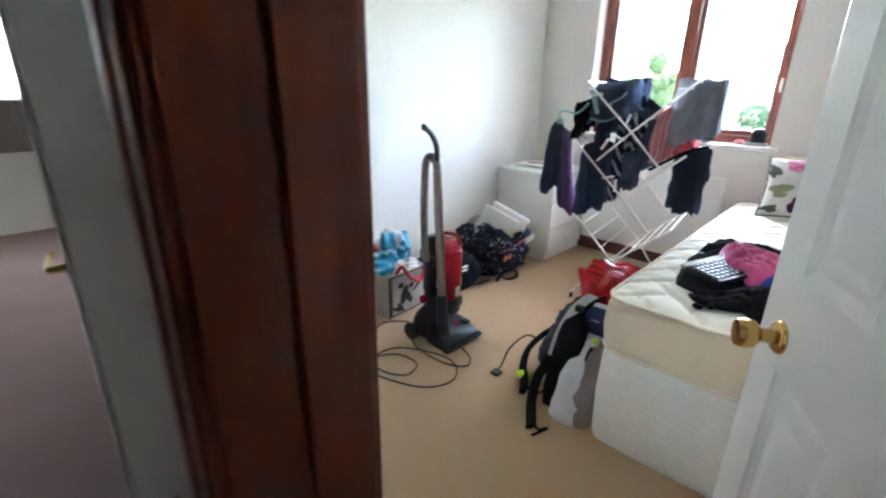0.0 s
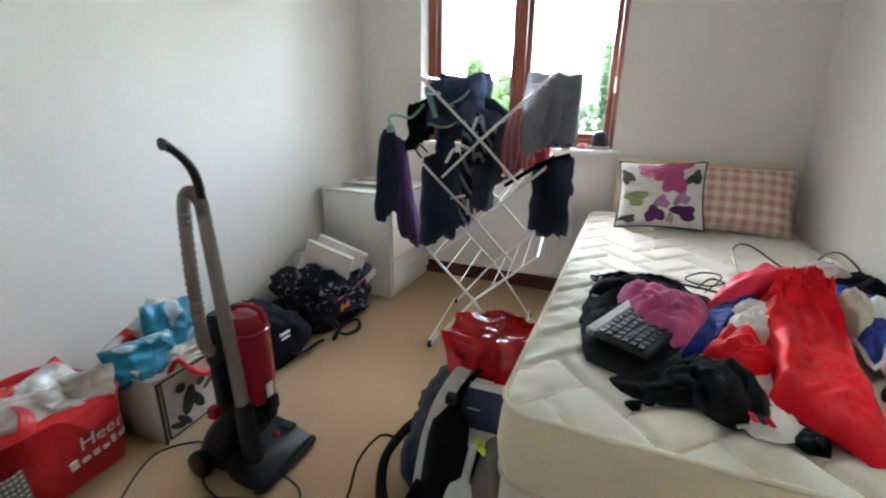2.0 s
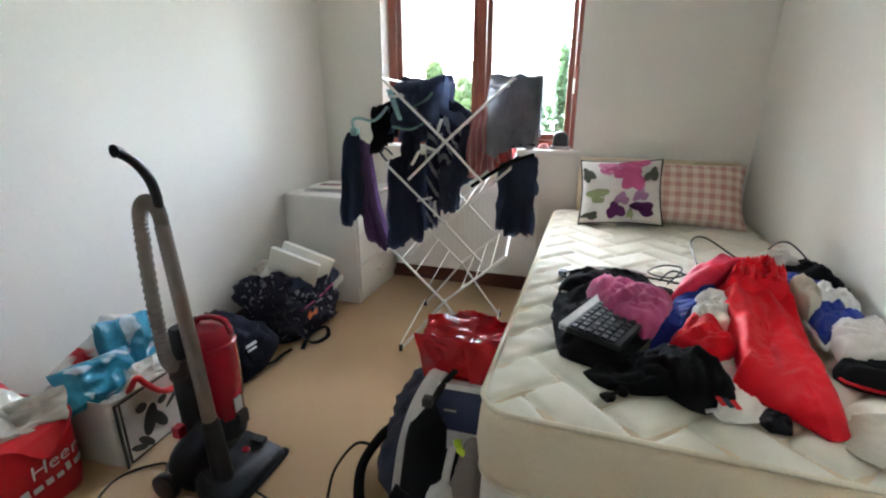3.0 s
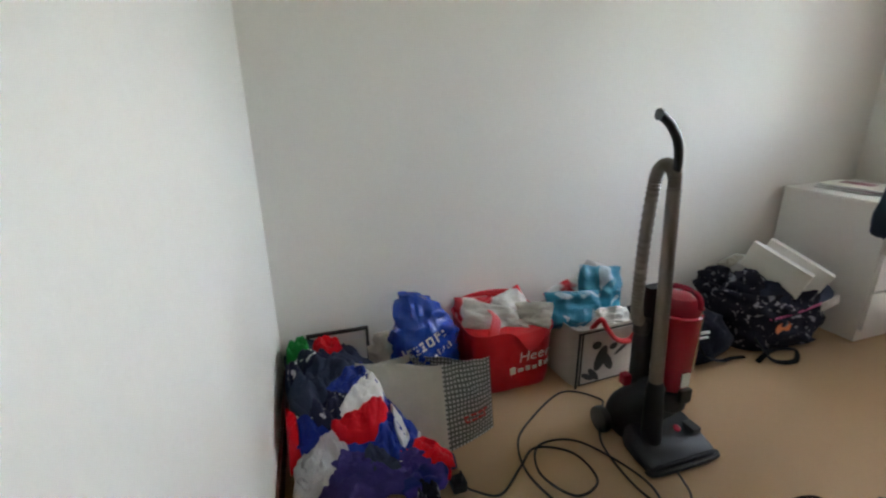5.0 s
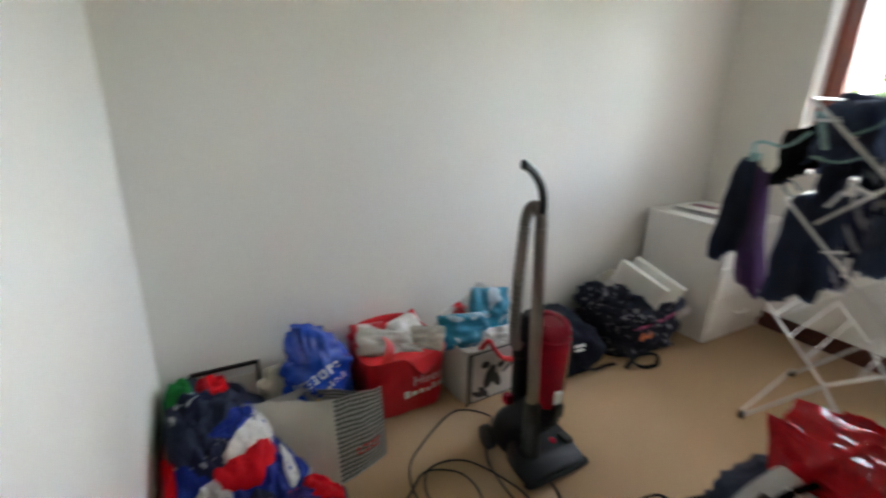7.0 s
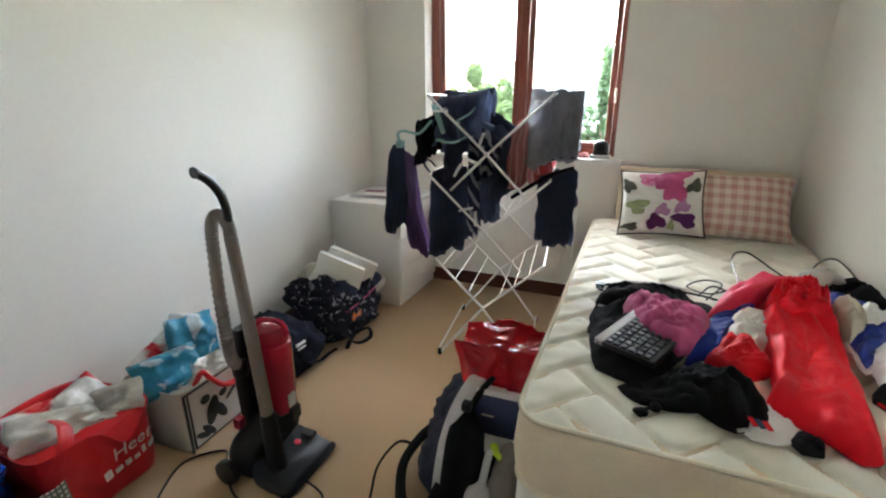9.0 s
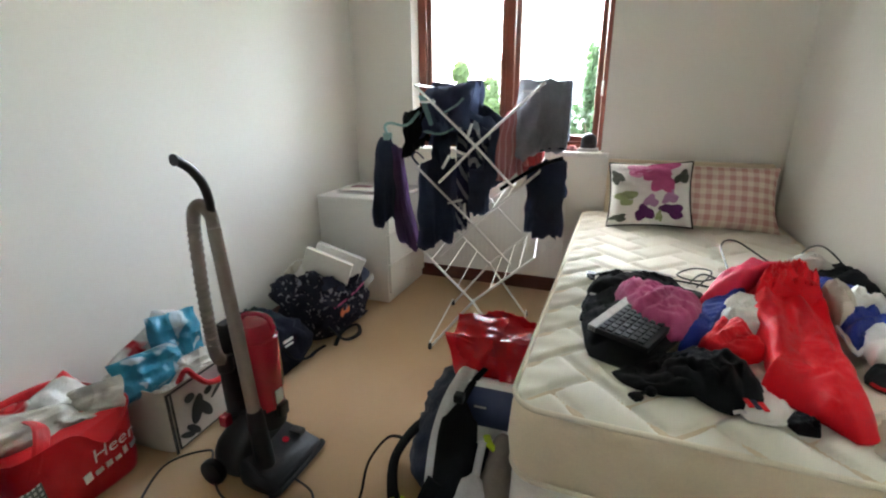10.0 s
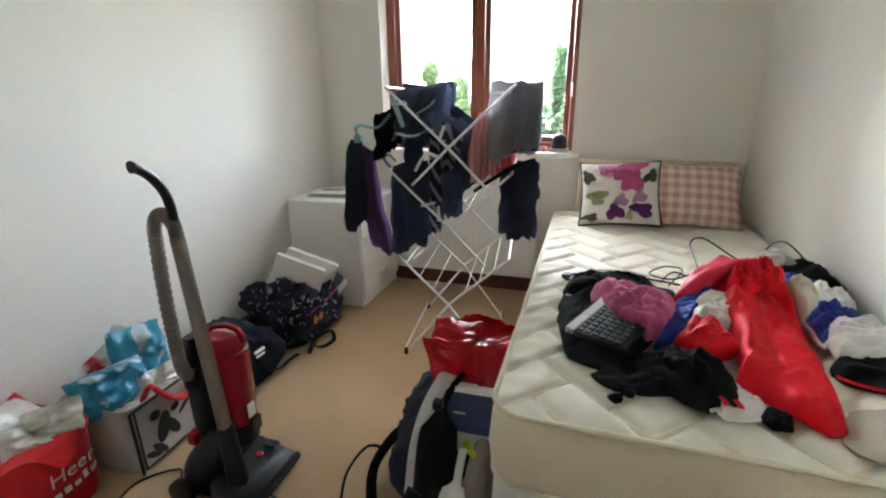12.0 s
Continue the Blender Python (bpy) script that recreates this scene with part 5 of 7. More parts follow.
part_list = [
    ("jumper", "dark navy sports jumper at the bottom of the clothes heap", NAVY2, [(-2.03, 0.56), (-1.70, 0.555), (-1.50, 0.60), (-1.44, 0.72), (-1.48, 0.90), (-1.66, 0.93), (-1.84, 0.92), (-2.03, 0.86)], 0.0, 0.012, 71, None),
    ("shirt", "dark navy shirt slung over the back of the heap", NAVY2, [(-1.66, 0.56), (-1.80, 0.56), (-1.96, 0.62), (-1.95, 0.76), (-1.88, 0.82), (-1.77, 0.83), (-1.67, 0.72), (-1.58, 0.66), (-1.57, 0.60)], 0.012, 0.020, 72, WHITEC),
    ("shirt", "royal blue shirt in the front of the heap", ROYAL, [(-1.74, 0.86), (-1.72, 0.95), (-1.58, 0.97), (-1.49, 0.94), (-1.44, 0.86), (-1.46, 0.77), (-1.52, 0.69), (-1.60, 0.78)], 0.010, 0.024, 73, WHITEC),
    ("shirt", "violet sports shirt spread on the carpet", VIOLET, [(-1.51, 0.71), (-1.45, 0.80), (-1.43, 0.90), (-1.36, 0.90), (-1.35, 0.74), (-1.40, 0.62), (-1.47, 0.63)], 0.012, 0.030, 74, None),
    ("shirt", "violet and navy shirt beside the shopping bag", TEAM2, [(-1.46, 0.84), (-1.49, 0.94), (-1.40, 1.02), (-1.35, 0.99), (-1.34, 0.88), (-1.40, 0.84)], 0.010, 0.026, 75, REDS),
    ("shirt", "red and navy striped sleeve against the shopping bag", REDS, [(-1.50, 0.92), (-1.54, 0.97), (-1.47, 1.055), (-1.41, 1.05), (-1.40, 1.0), (-1.44, 0.94)], 0.020, 0.016, 76, NAVY2),
    ("shirt", "speckled grey cloth at the foot of the heap", SPECKLE, [(-1.38, 0.91), (-1.38, 0.97), (-1.32, 0.97), (-1.31, 0.90)], 0.012, 0.018, 77, None),
    ("shirt", "crumpled pale grey shirt at the foot of the heap", GREYPIPE, [(-1.545, 0.66), (-1.51, 0.735), (-1.46, 0.70), (-1.40, 0.64), (-1.40, 0.555), (-1.50, 0.56), (-1.51, 0.61)], 0.022, 0.030, 78, None),
    ("shirt", "royal blue sleeve low in the heap", ROYAL, [(-1.60, 0.56), (-1.575, 0.66), (-1.54, 0.69), (-1.51, 0.64), (-1.53, 0.57)], 0.020, 0.016, 79, None),
    ("shirt", "bright red cloth between the heap and the wall", REDS, [(-1.66, 0.548), (-1.60, 0.585), (-1.52, 0.585), (-1.50, 0.55)], 0.024, 0.014, 80, None),
    ("shirt", "royal blue satin shirt in the middle of the heap", ROYAL, [(-1.635, 0.65), (-1.72, 0.73), (-1.79, 0.82), (-1.76, 0.90), (-1.66, 0.88), (-1.60, 0.78), (-1.60, 0.69)], 0.024, 0.018, 81, None),
    ("shirt", "red and navy lettered panel on the heap", PRINTED, [(-1.62, 0.62), (-1.64, 0.70), (-1.63, 0.76), (-1.56, 0.72), (-1.53, 0.68), (-1.57, 0.62)], 0.034, 0.014, 82, REDS),
    ("shirt", "white satin panel lying on the heap", WHITEC, [(-1.565, 0.70), (-1.63, 0.76), (-1.75, 0.845), (-1.73, 0.88), (-1.60, 0.865), (-1.555, 0.78)], 0.040, 0.014, 83, None),
    ("shirt", "bright red satin panel lying on the heap", REDS, [(-1.545, 0.675), (-1.565, 0.76), (-1.60, 0.86), (-1.575, 0.88), (-1.50, 0.81), (-1.51, 0.71)], 0.048, 0.014, 84, NAVY2),
    ("shirt", "navy shirt hem with white and red lettering", PRINTED, [(-1.82, 0.56), (-1.84, 0.62), (-1.88, 0.71), (-1.82, 0.72), (-1.765, 0.62), (-1.75, 0.565)], 0.036, 0.010, 85, None),
    ("shirt", "crumpled navy sleeve across the heap", NAVY2, [(-1.72, 0.60), (-1.66, 0.575), (-1.58, 0.63), (-1.60, 0.69), (-1.68, 0.67)], 0.040, 0.022, 88, WHITEC),
    ("shirt", "small violet cloth on the front of the heap", VIOLET, [(-1.50, 0.70), (-1.44, 0.68), (-1.42, 0.77), (-1.47, 0.80)], 0.034, 0.020, 89, REDS),
    ("shirt", "pale blue and white sleeve on the front of the heap", WHITEC, [(-1.62, 0.885), (-1.60, 0.92), (-1.51, 0.93), (-1.48, 0.895), (-1.55, 0.88)], 0.034, 0.010, 90, ROYAL),
    ("shirt", "dark navy shirt bunched low in the heap", NAVY2, [(-1.50, 0.79), (-1.46, 0.86), (-1.41, 0.88), (-1.41, 0.79), (-1.46, 0.76)], 0.036, 0.022, 91, None),
    ("shirt", "green shirt on top of the heap", GREEN, [(-1.93, 0.555), (-1.97, 0.60), (-1.91, 0.645), (-1.84, 0.635), (-1.85, 0.56)], 0.050, 0.022, 86, None),
    ("shirt", "red cloth on top of the heap", REDS, [(-1.90, 0.65), (-1.97, 0.70), (-1.95, 0.755), (-1.86, 0.76), (-1.85, 0.70)], 0.044, 0.018, 87, NAVY2),
]


def thrown(name, label, category, group, material, bm, trim, seed, share=0.55):
    """A thrown garment with a contrasting hem along part of its edge."""
    ring = list(RING)
    n = len(ring)
    t = thing(name, (sum(p.x for p in ring) / n, sum(p.y for p in ring) / n, min(p.z for p in ring)), label, category, group)
    part("cloth", bm, material, t, "", 60)
    if trim:
        k0 = (seed * 13) % n
        seg = [ring[(k0 + k) % n] + Vector((0, 0, 0.003)) for k in range(int(n * share))]
        part("trim", tube(seg, 0.006, 6, flat=0.6), trim, t, "contrasting hem")
    return t


for nm, lab, mt, poly, lift, amp, seed, trim in part_list:
    bm = heap(poly, heap_z, lift * 0.9, amp * 1.15, seed, 19, seed * 0.7, sharp=14.0)
    thrown(nm, lab, "clothing", "clothes heap", mt, bm, trim, seed, 0.4)


# ---------------- clothes airer ----------------
AY0, AY1, AC, SHIFT = 2.70, 3.26, -0.855, -0.07


def airer_point(x, z, far):
    return Vector((AC + x + (SHIFT if far else 0.0), AY1 if far else AY0, z))


def make_airer():
    a = thing("clothes_airer", (AC, (AY0 + AY1) / 2, 0), "white wire folding clothes airer, opened in three tiers", "clothes airer")
    tiers = ((1.06, 0.36), (0.70, 0.39), (0.31, None))
    for far in (0, 1):
        for z, nxt in tiers:
            for s in (-1, 1):
                up = airer_point(s * 0.285, z + 0.256, far)
                low = airer_point(-s * 0.178, z - 0.175, far) if nxt else airer_point(-s * 0.235, 0.008, far)
                off = Vector((0, 0.006 * s, 0))
                part("scissor_arm", tube([up + off, airer_point(0, z, far) + off, low + off], 0.0062, 8), WIRE, a)
            part("pivot", lathe([(0.009, 0), (0.009, 0.022), (0.004, 0.024)], Matrix.Translation(airer_point(0, z, far) + Vector((0, -0.012, 0))) @ pose(0, 0, 0, -90, 0, 0), 12), PEG, a)
        for s in (-1, 1):
            part("foot_cap", lathe([(0.009, 0), (0.011, 0.004), (0.010, 0.03), (0.006, 0.034)], Matrix.Translation(airer_point(s * 0.235, 0.0, far)), 10), GPLAST, a, "grey plastic foot cap")
    for z, nxt in tiers:
        for s in (-1, 1):
            for k, u in enumerate((1.0, 0.76, 0.52, 0.28)):
                p, q = airer_point(s * 0.285 * u, z + 0.256 * u, 0), airer_point(s * 0.285 * u, z + 0.256 * u, 1)
                part("rail", tube([p, q], 0.0055 if k == 0 else 0.0026, 6), WIRE, a)
    for s in (-1, 1):
        part("rail", tube([airer_point(s * 0.235, 0.04, 0), airer_point(s * 0.235, 0.04, 1)], 0.005, 6), WIRE, a)


make_airer()


def garment(name, label, material, bm, extra=()):
    g = thing(name, bm_base(bm), label, "clothing", "drying clothes")
    part("cloth", bm, material, g, "", 70)
    for nm, b2, m2, lb in extra:
        part(nm, b2, m2, g, lb, 70)
    return g


def bm_base(bm):
    lo = min(v.co.z for v in bm.verts)
    n = len(bm.verts)
    return (sum(v.co.x for v in bm.verts) / n, sum(v.co.y for v in bm.verts) / n, lo)


def band(pts, r, flat=0.35):
    return tube(spline(pts, 6), r, 8, flat=flat)


garment("trousers", "grey trousers folded over the airer's top rail", GREYC, hung(-0.70, -0.475, 2.86, 1.335, 1.325, 1.0, 1.04, 101, 3, 0.016, 0.05, 0.9),
        [("waistband", band([(-0.585, 2.805, 1.035), (-0.53, 2.80, 1.05), (-0.475, 2.81, 1.045)], 0.012, 0.4), NAVY2, "dark waistband"), ("leg", hung(-0.60, -0.485, 2.835, 1.333, 1.325, 1.05, 1.07, 119, 2, 0.012, 0.05, 0.8), GREYC, "")])
garment("towel", "grey cloth hanging behind the trousers on the airer", GREYC, hung(-0.71, -0.53, 3.08, 1.325, 1.325, 1.06, 1.05, 102, 3, 0.014, 0.04, 0.9))
garment("top", "dusty red top pleated over an inner rail of the airer", ROSE, hung(-0.86, -0.66, 2.90, 1.12, 1.25, 0.86, 0.93, 103, 6, 0.02, 0.06, 0.9))
garment("top", "dusty pink top on an inner rail of the airer", ROSE2, hung(-0.80, -0.62, 3.06, 1.20, 1.27, 0.90, 0.92, 104, 5, 0.02, 0.05, 0.9))
garment("shorts", "very dark shorts hung over the middle tier of the airer", NAVY2, hung(-0.635, -0.475, 2.80, 0.965, 1.005, 0.70, 0.66, 105, 3, 0.02, 0.045, 0.95, -0.1),
        [("waistband", band([(-0.745, 2.745, 0.865), (-0.66, 2.742, 0.925), (-0.57, 2.742, 0.98), (-0.48, 2.75, 1.012)], 0.017, 0.5), BLACK, "black waistband"), ("leg", hung(-0.585, -0.465, 2.77, 0.99, 1.0, 0.66, 0.665, 106, 2, 0.014, 0.03, 0.5, 0.1), NAVY2, "")])
garment("shirt", "dark navy shirts bundled over the airer's top tier", NAVY, hung(-1.14, -0.90, 2.84, 1.30, 1.335, 1.08, 1.12, 107, 5, 0.035, 0.07, 1.0),
        [("trim", band([(-1.13, 2.745, 1.27), (-1.10, 2.74, 1.20), (-1.075, 2.735, 1.145)], 0.034, 0.22), MINT, "mint green strap"), ("trim", band([(-1.11, 2.74, 1.115), (-1.03, 2.735, 1.105), (-0.97, 2.74, 1.13)], 0.026, 0.22), MINT, "mint green strap"), ("collar", band([(-1.02, 2.75, 1.20), (-0.96, 2.745, 1.23), (-0.93, 2.75, 1.26)], 0.015, 0.3), MINT, "")])
garment("shirt", "dark shirt draped over the airer's far top rails", NAVY2, hung(-1.20, -0.93, 3.06, 1.335, 1.345, 1.0, 1.1, 108, 5, 0.03, 0.07, 1.0))
garment("shirt", "rows of navy tops on the airer's inner rails", NAVY, hung(-0.985, -0.79, 2.88, 1.235, 1.14, 0.79, 0.86, 109, 6, 0.03, 0.06, 1.0))
garment("shirt", "navy and white striped top on an inner rail", ZEBRA, hung(-0.96, -0.82, 2.80, 1.20, 1.12, 0.95, 0.98, 110, 4, 0.024, 0.04, 1.0))
garment("shirt", "rows of navy tops towards the window on the airer", NAVY2, hung(-1.02, -0.83, 3.12, 1.27, 1.17, 0.80, 0.9, 111, 6, 0.03, 0.06, 1.0))
garment("vest", "navy vest hung from the middle tier of the airer", NAVY2, hung(-1.135, -0.965, 2.74, 0.975, 1.0, 0.565, 0.60, 112, 3, 0.022, 0.035, 0.9, 0.12),
        [("strap", band([(-1.145, 2.73, 0.96), (-1.175, 2.725, 1.0), (-1.155, 2.73, 1.02), (-1.12, 2.735, 0.99)], 0.012), NAVY2, "navy shoulder strap"), ("yoke", hung(-1.07, -0.985, 2.735, 1.085, 1.09, 0.93, 0.95, 113, 2, 0.012, 0.02, 0.8), NAVY2, "")])
garment("top", "patterned black and white top on the middle tier", ZEBRA, hung(-0.955, -0.90, 2.755, 0.985, 0.96, 0.63, 0.66, 114, 2, 0.012, 0.02, 0.9))
garment("shirt", "dark top on the middle tier of the airer", NAVY, hung(-0.93, -0.815, 2.80, 0.95, 0.92, 0.735, 0.75, 115, 3, 0.018, 0.03, 1.0))
garment("skirt", "dark skirt with hanging ties on the airer's top tier", BLACK, hung(-1.245, -1.115, 2.80, 1.20, 1.23, 0.985, 1.06, 116, 3, 0.025, 0.03, 1.0))
hg = garment("dress", "plum and navy dress on a small hanger at the airer's end", PURPLE, hung(-1.325, -1.235, 2.765, 1.06, 1.03, 0.58, 0.50, 117, 3, 0.016, 0.022, 0.95, 0.2, neck=0.75, lean=0.075),
             [("side_panel", hung(-1.385, -1.275, 2.75, 1.075, 1.085, 0.665, 0.68, 118, 3, 0.016, 0.022, 0.95, 0.2, neck=0.6), NAVY2, "dark navy panel"), ("clip", bx(-1.335, -1.30, 2.74, 2.77, 1.07, 1.105, bevel=0.004), MINT, "mint green hanger clip"),
              ("hanger_hook", tube(spline([(-1.32, 2.755, 1.10), (-1.33, 2.757, 1.135), (-1.30, 2.76, 1.15), (-1.22, 2.765, 1.14), (-1.145, 2.75, 1.20)], 6), 0.007, 6), MINT, "mint green hanger")])
pegs = [(-1.075, 2.70, 1.245, 90), (-0.885, 2.715, 1.12, 20), (-0.93, 2.71, 1.03, -70), (-0.99, 2.70, 0.985, 30), (-0.955, 2.72, 0.80, 75), (-0.63, 2.76, 1.285, 90), (-0.905, 2.715, 0.76, 0)]
for x, y, z, tilt in pegs:
    p = thing("clothes_peg", (x, y, z), "small white plastic clothes peg on the airer", "peg", "clothes pegs")
    m = pose(x, y - 0.012, z, 0, tilt, 0)
    part("jaw", bx(-0.005, 0.005, -0.009, -0.003, -0.035, 0.035, bevel=0.002, m=m), PEG, p)
    part("jaw", bx(-0.005, 0.005, 0.003, 0.009, -0.035, 0.035, bevel=0.002, m=m), PEG, p)
    part("spring", tube([m @ Vector((-0.006, 0, 0)), m @ Vector((0.006, 0, 0))], 0.004, 8), WIRE, p)


# ---------------- pillows and headboard ----------------
def pillow(name, label, material, centre, w, h, d, right, up, seed, edge=None, petals=()):
    t = thing(name, centre, label, "pillow")
    m = facing(centre, right, up)
    bm = bmesh.new()
    n = 26
    lay = bm.loops.layers.uv.new("UVMap")
    for side in (1, -1):
        g = []
        for i in range(n + 1):
            col = []
            for j in range(n + 1):
                u, v = 2 * i / n - 1, 2 * j / n - 1
                e = max(0.0, (1 - u ** 4)) ** 0.55 * max(0.0, (1 - v ** 4)) ** 0.55
                pin = 1 - 0.075 * (1 - v * v) * abs(u) ** 3
                pin2 = 1 - 0.075 * (1 - u * u) * abs(v) ** 3
                z = side * d * e * (0.92 + 0.10 * fold(u * 0.3, v * 0.3, seed, 8)) * (1 - 0.15 * (u * u + v * v) / 2)
                col.append((bm.verts.new(m @ Vector((u * w / 2 * pin, v * h / 2 * pin2, z))), (i / n, j / n)))
            g.append(col)
        for i in range(n):
            for j in range(n):
                q = [g[i][j], g[i + 1][j], g[i + 1][j + 1], g[i][j + 1]]
                fc = bm.faces.new([a for a, _ in q])
                for lp, (_, uv) in zip(fc.loops, q):
                    lp[lay].uv = uv
    part("cover", bm, material, t, "", 80)

    def skin(u, v):
        e = max(0.0, (1 - u ** 4)) ** 0.55 * max(0.0, (1 - v ** 4)) ** 0.55
        return m @ Vector((u * w / 2, v * h / 2, d * e * (0.92 + 0.10 * fold(u * 0.3, v * 0.3, seed, 8)) * (1 - 0.15 * (u * u + v * v) / 2) + 0.0022))
    for nm, mt, cu, cv, ru, rv, a, sd in petals:
        pm2 = bmesh.new()
        rings = [[pm2.verts.new(skin(cu, cv))]]
        for i in range(1, 6):
            ring = []
            for k in range(28):
                q = 2 * math.pi * k / 28
                r = i / 5 * (1 + 0.22 * math.sin(3 * q + sd) + 0.12 * math.sin(5 * q + 2 * sd))
                uu, vv = ru * r * math.cos(q), rv * r * math.sin(q)
                c0, s0 = math.cos(radians(a)), math.sin(radians(a))
                ring.append(pm2.verts.new(skin(max(-0.97, min(0.97, cu + uu * c0 - vv * s0)), max(-0.97, min(0.97, cv + uu * s0 + vv * c0)))))
            for k in range(28):
                if i == 1:
                    pm2.faces.new((rings[0][0], ring[k], ring[(k + 1) % 28]))
                else:
                    pm2.faces.new((rings[-1][k], ring[k], ring[(k + 1) % 28], rings[-1][(k + 1) % 28]))
            rings.append(ring)
        part(nm, pm2, mt, t, "", 80)
    if edge:
        pts = []
        for k in range(64):
            s = k / 16
            i, f = int(s), s % 1
            u, v = ((2 * f - 1, -1), (1, 2 * f - 1), (1 - 2 * f, 1), (-1, 1 - 2 * f))[i]
            pin, pin2 = 1 - 0.075 * (1 - v * v) * abs(u) ** 3, 1 - 0.075 * (1 - u * u) * abs(v) ** 3
            pts.append(m @ Vector((u * w / 2 * pin, v * h / 2 * pin2, 0)))
        part("piping", tube(pts, 0.005, 6, True), edge, t, "dark piped edge")


PALEPINK = cloth("pale_pink_print", (0.66, 0.25, 0.42), 0.7)
PLUM = cloth("plum_print", (0.10, 0.018, 0.11), 0.7)
LILAC = cloth("lilac_print", (0.42, 0.22, 0.38), 0.7)
SAGE = cloth("sage_print", (0.34, 0.38, 0.20), 0.7)
DARKGREEN = cloth("dark_green_print", (0.09, 0.10, 0.08), 0.7)
HB = thing("headboard", (0.11, 3.66, 0.38), "low cream padded headboard behind the pillows", "headboard")
part("board", bx(-0.315, 0.525, 3.635, 3.68, 0.385, 0.915, bevel=0.012, seg=3), SIDET, HB)
part("leg", bx(-0.15, -0.08, 3.66, 3.685, 0.0, 0.39), CHIPW, HB)
part("leg", bx(0.30, 0.37, 3.66, 3.685, 0.0, 0.39), CHIPW, HB)
pillow("pillow", "pink and cream checked pillow leaning on the headboard", GINGHAM, (0.20, 3.42, 0.765), 0.64, 0.36, 0.07, (1, 0.02, -0.01), (0.03, 0.55, 0.84), 121)
pillow("cushion", "white cushion with a magenta orchid print and dark piping", WHITEC, (-0.09, 3.33, 0.775), 0.41, 0.36, 0.065, (1, 0.02, 0.05), (0.13, 0.50, 0.86), 122, BLACK,
       [("printed_petal", PINK, 0.12, 0.60, 0.52, 0.26, 14, 0), ("printed_petal", PALEPINK, -0.28, 0.62, 0.26, 0.20, 5, 1), ("printed_petal", PINK, 0.30, 0.22, 0.26, 0.30, -30, 2), ("printed_petal", PLUM, -0.12, -0.66, 0.22, 0.20, 10, 3), ("printed_petal", PLUM, 0.52, -0.58, 0.28, 0.18, -25, 4),
        ("printed_petal", LILAC, 0.02, -0.32, 0.17, 0.17, 30, 5), ("printed_petal", LILAC, 0.46, -0.20, 0.20, 0.16, 60, 6), ("printed_leaf", SAGE, -0.55, -0.22, 0.24, 0.22, 20, 7), ("printed_leaf", DARKGREEN, 0.72, 0.42, 0.14, 0.24, -35, 8), ("printed_leaf", DARKGREEN, -0.78, 0.42, 0.14, 0.22, 20, 9), ("printed_leaf", SAGE, 0.22, -0.74, 0.08, 0.14, 0, 10), ("printed_leaf", DARKGREEN, -0.72, -0.80, 0.20, 0.10, 0, 11)])


PINKRED = cloth("pinkish_red_satin", (0.62, 0.025, 0.075), 0.45, spec=0.15, crease=0.15)


# ---------------- things thrown on the mattress ----------------
def bump_on(*bumps):
    def f(x, y):
        z = MATZ(x, y)
        for cx, cy, rx, ry, h in bumps:
            z += h * math.exp(-((x - cx) / rx) ** 2 - ((y - cy) / ry) ** 2)
        return z
    return f


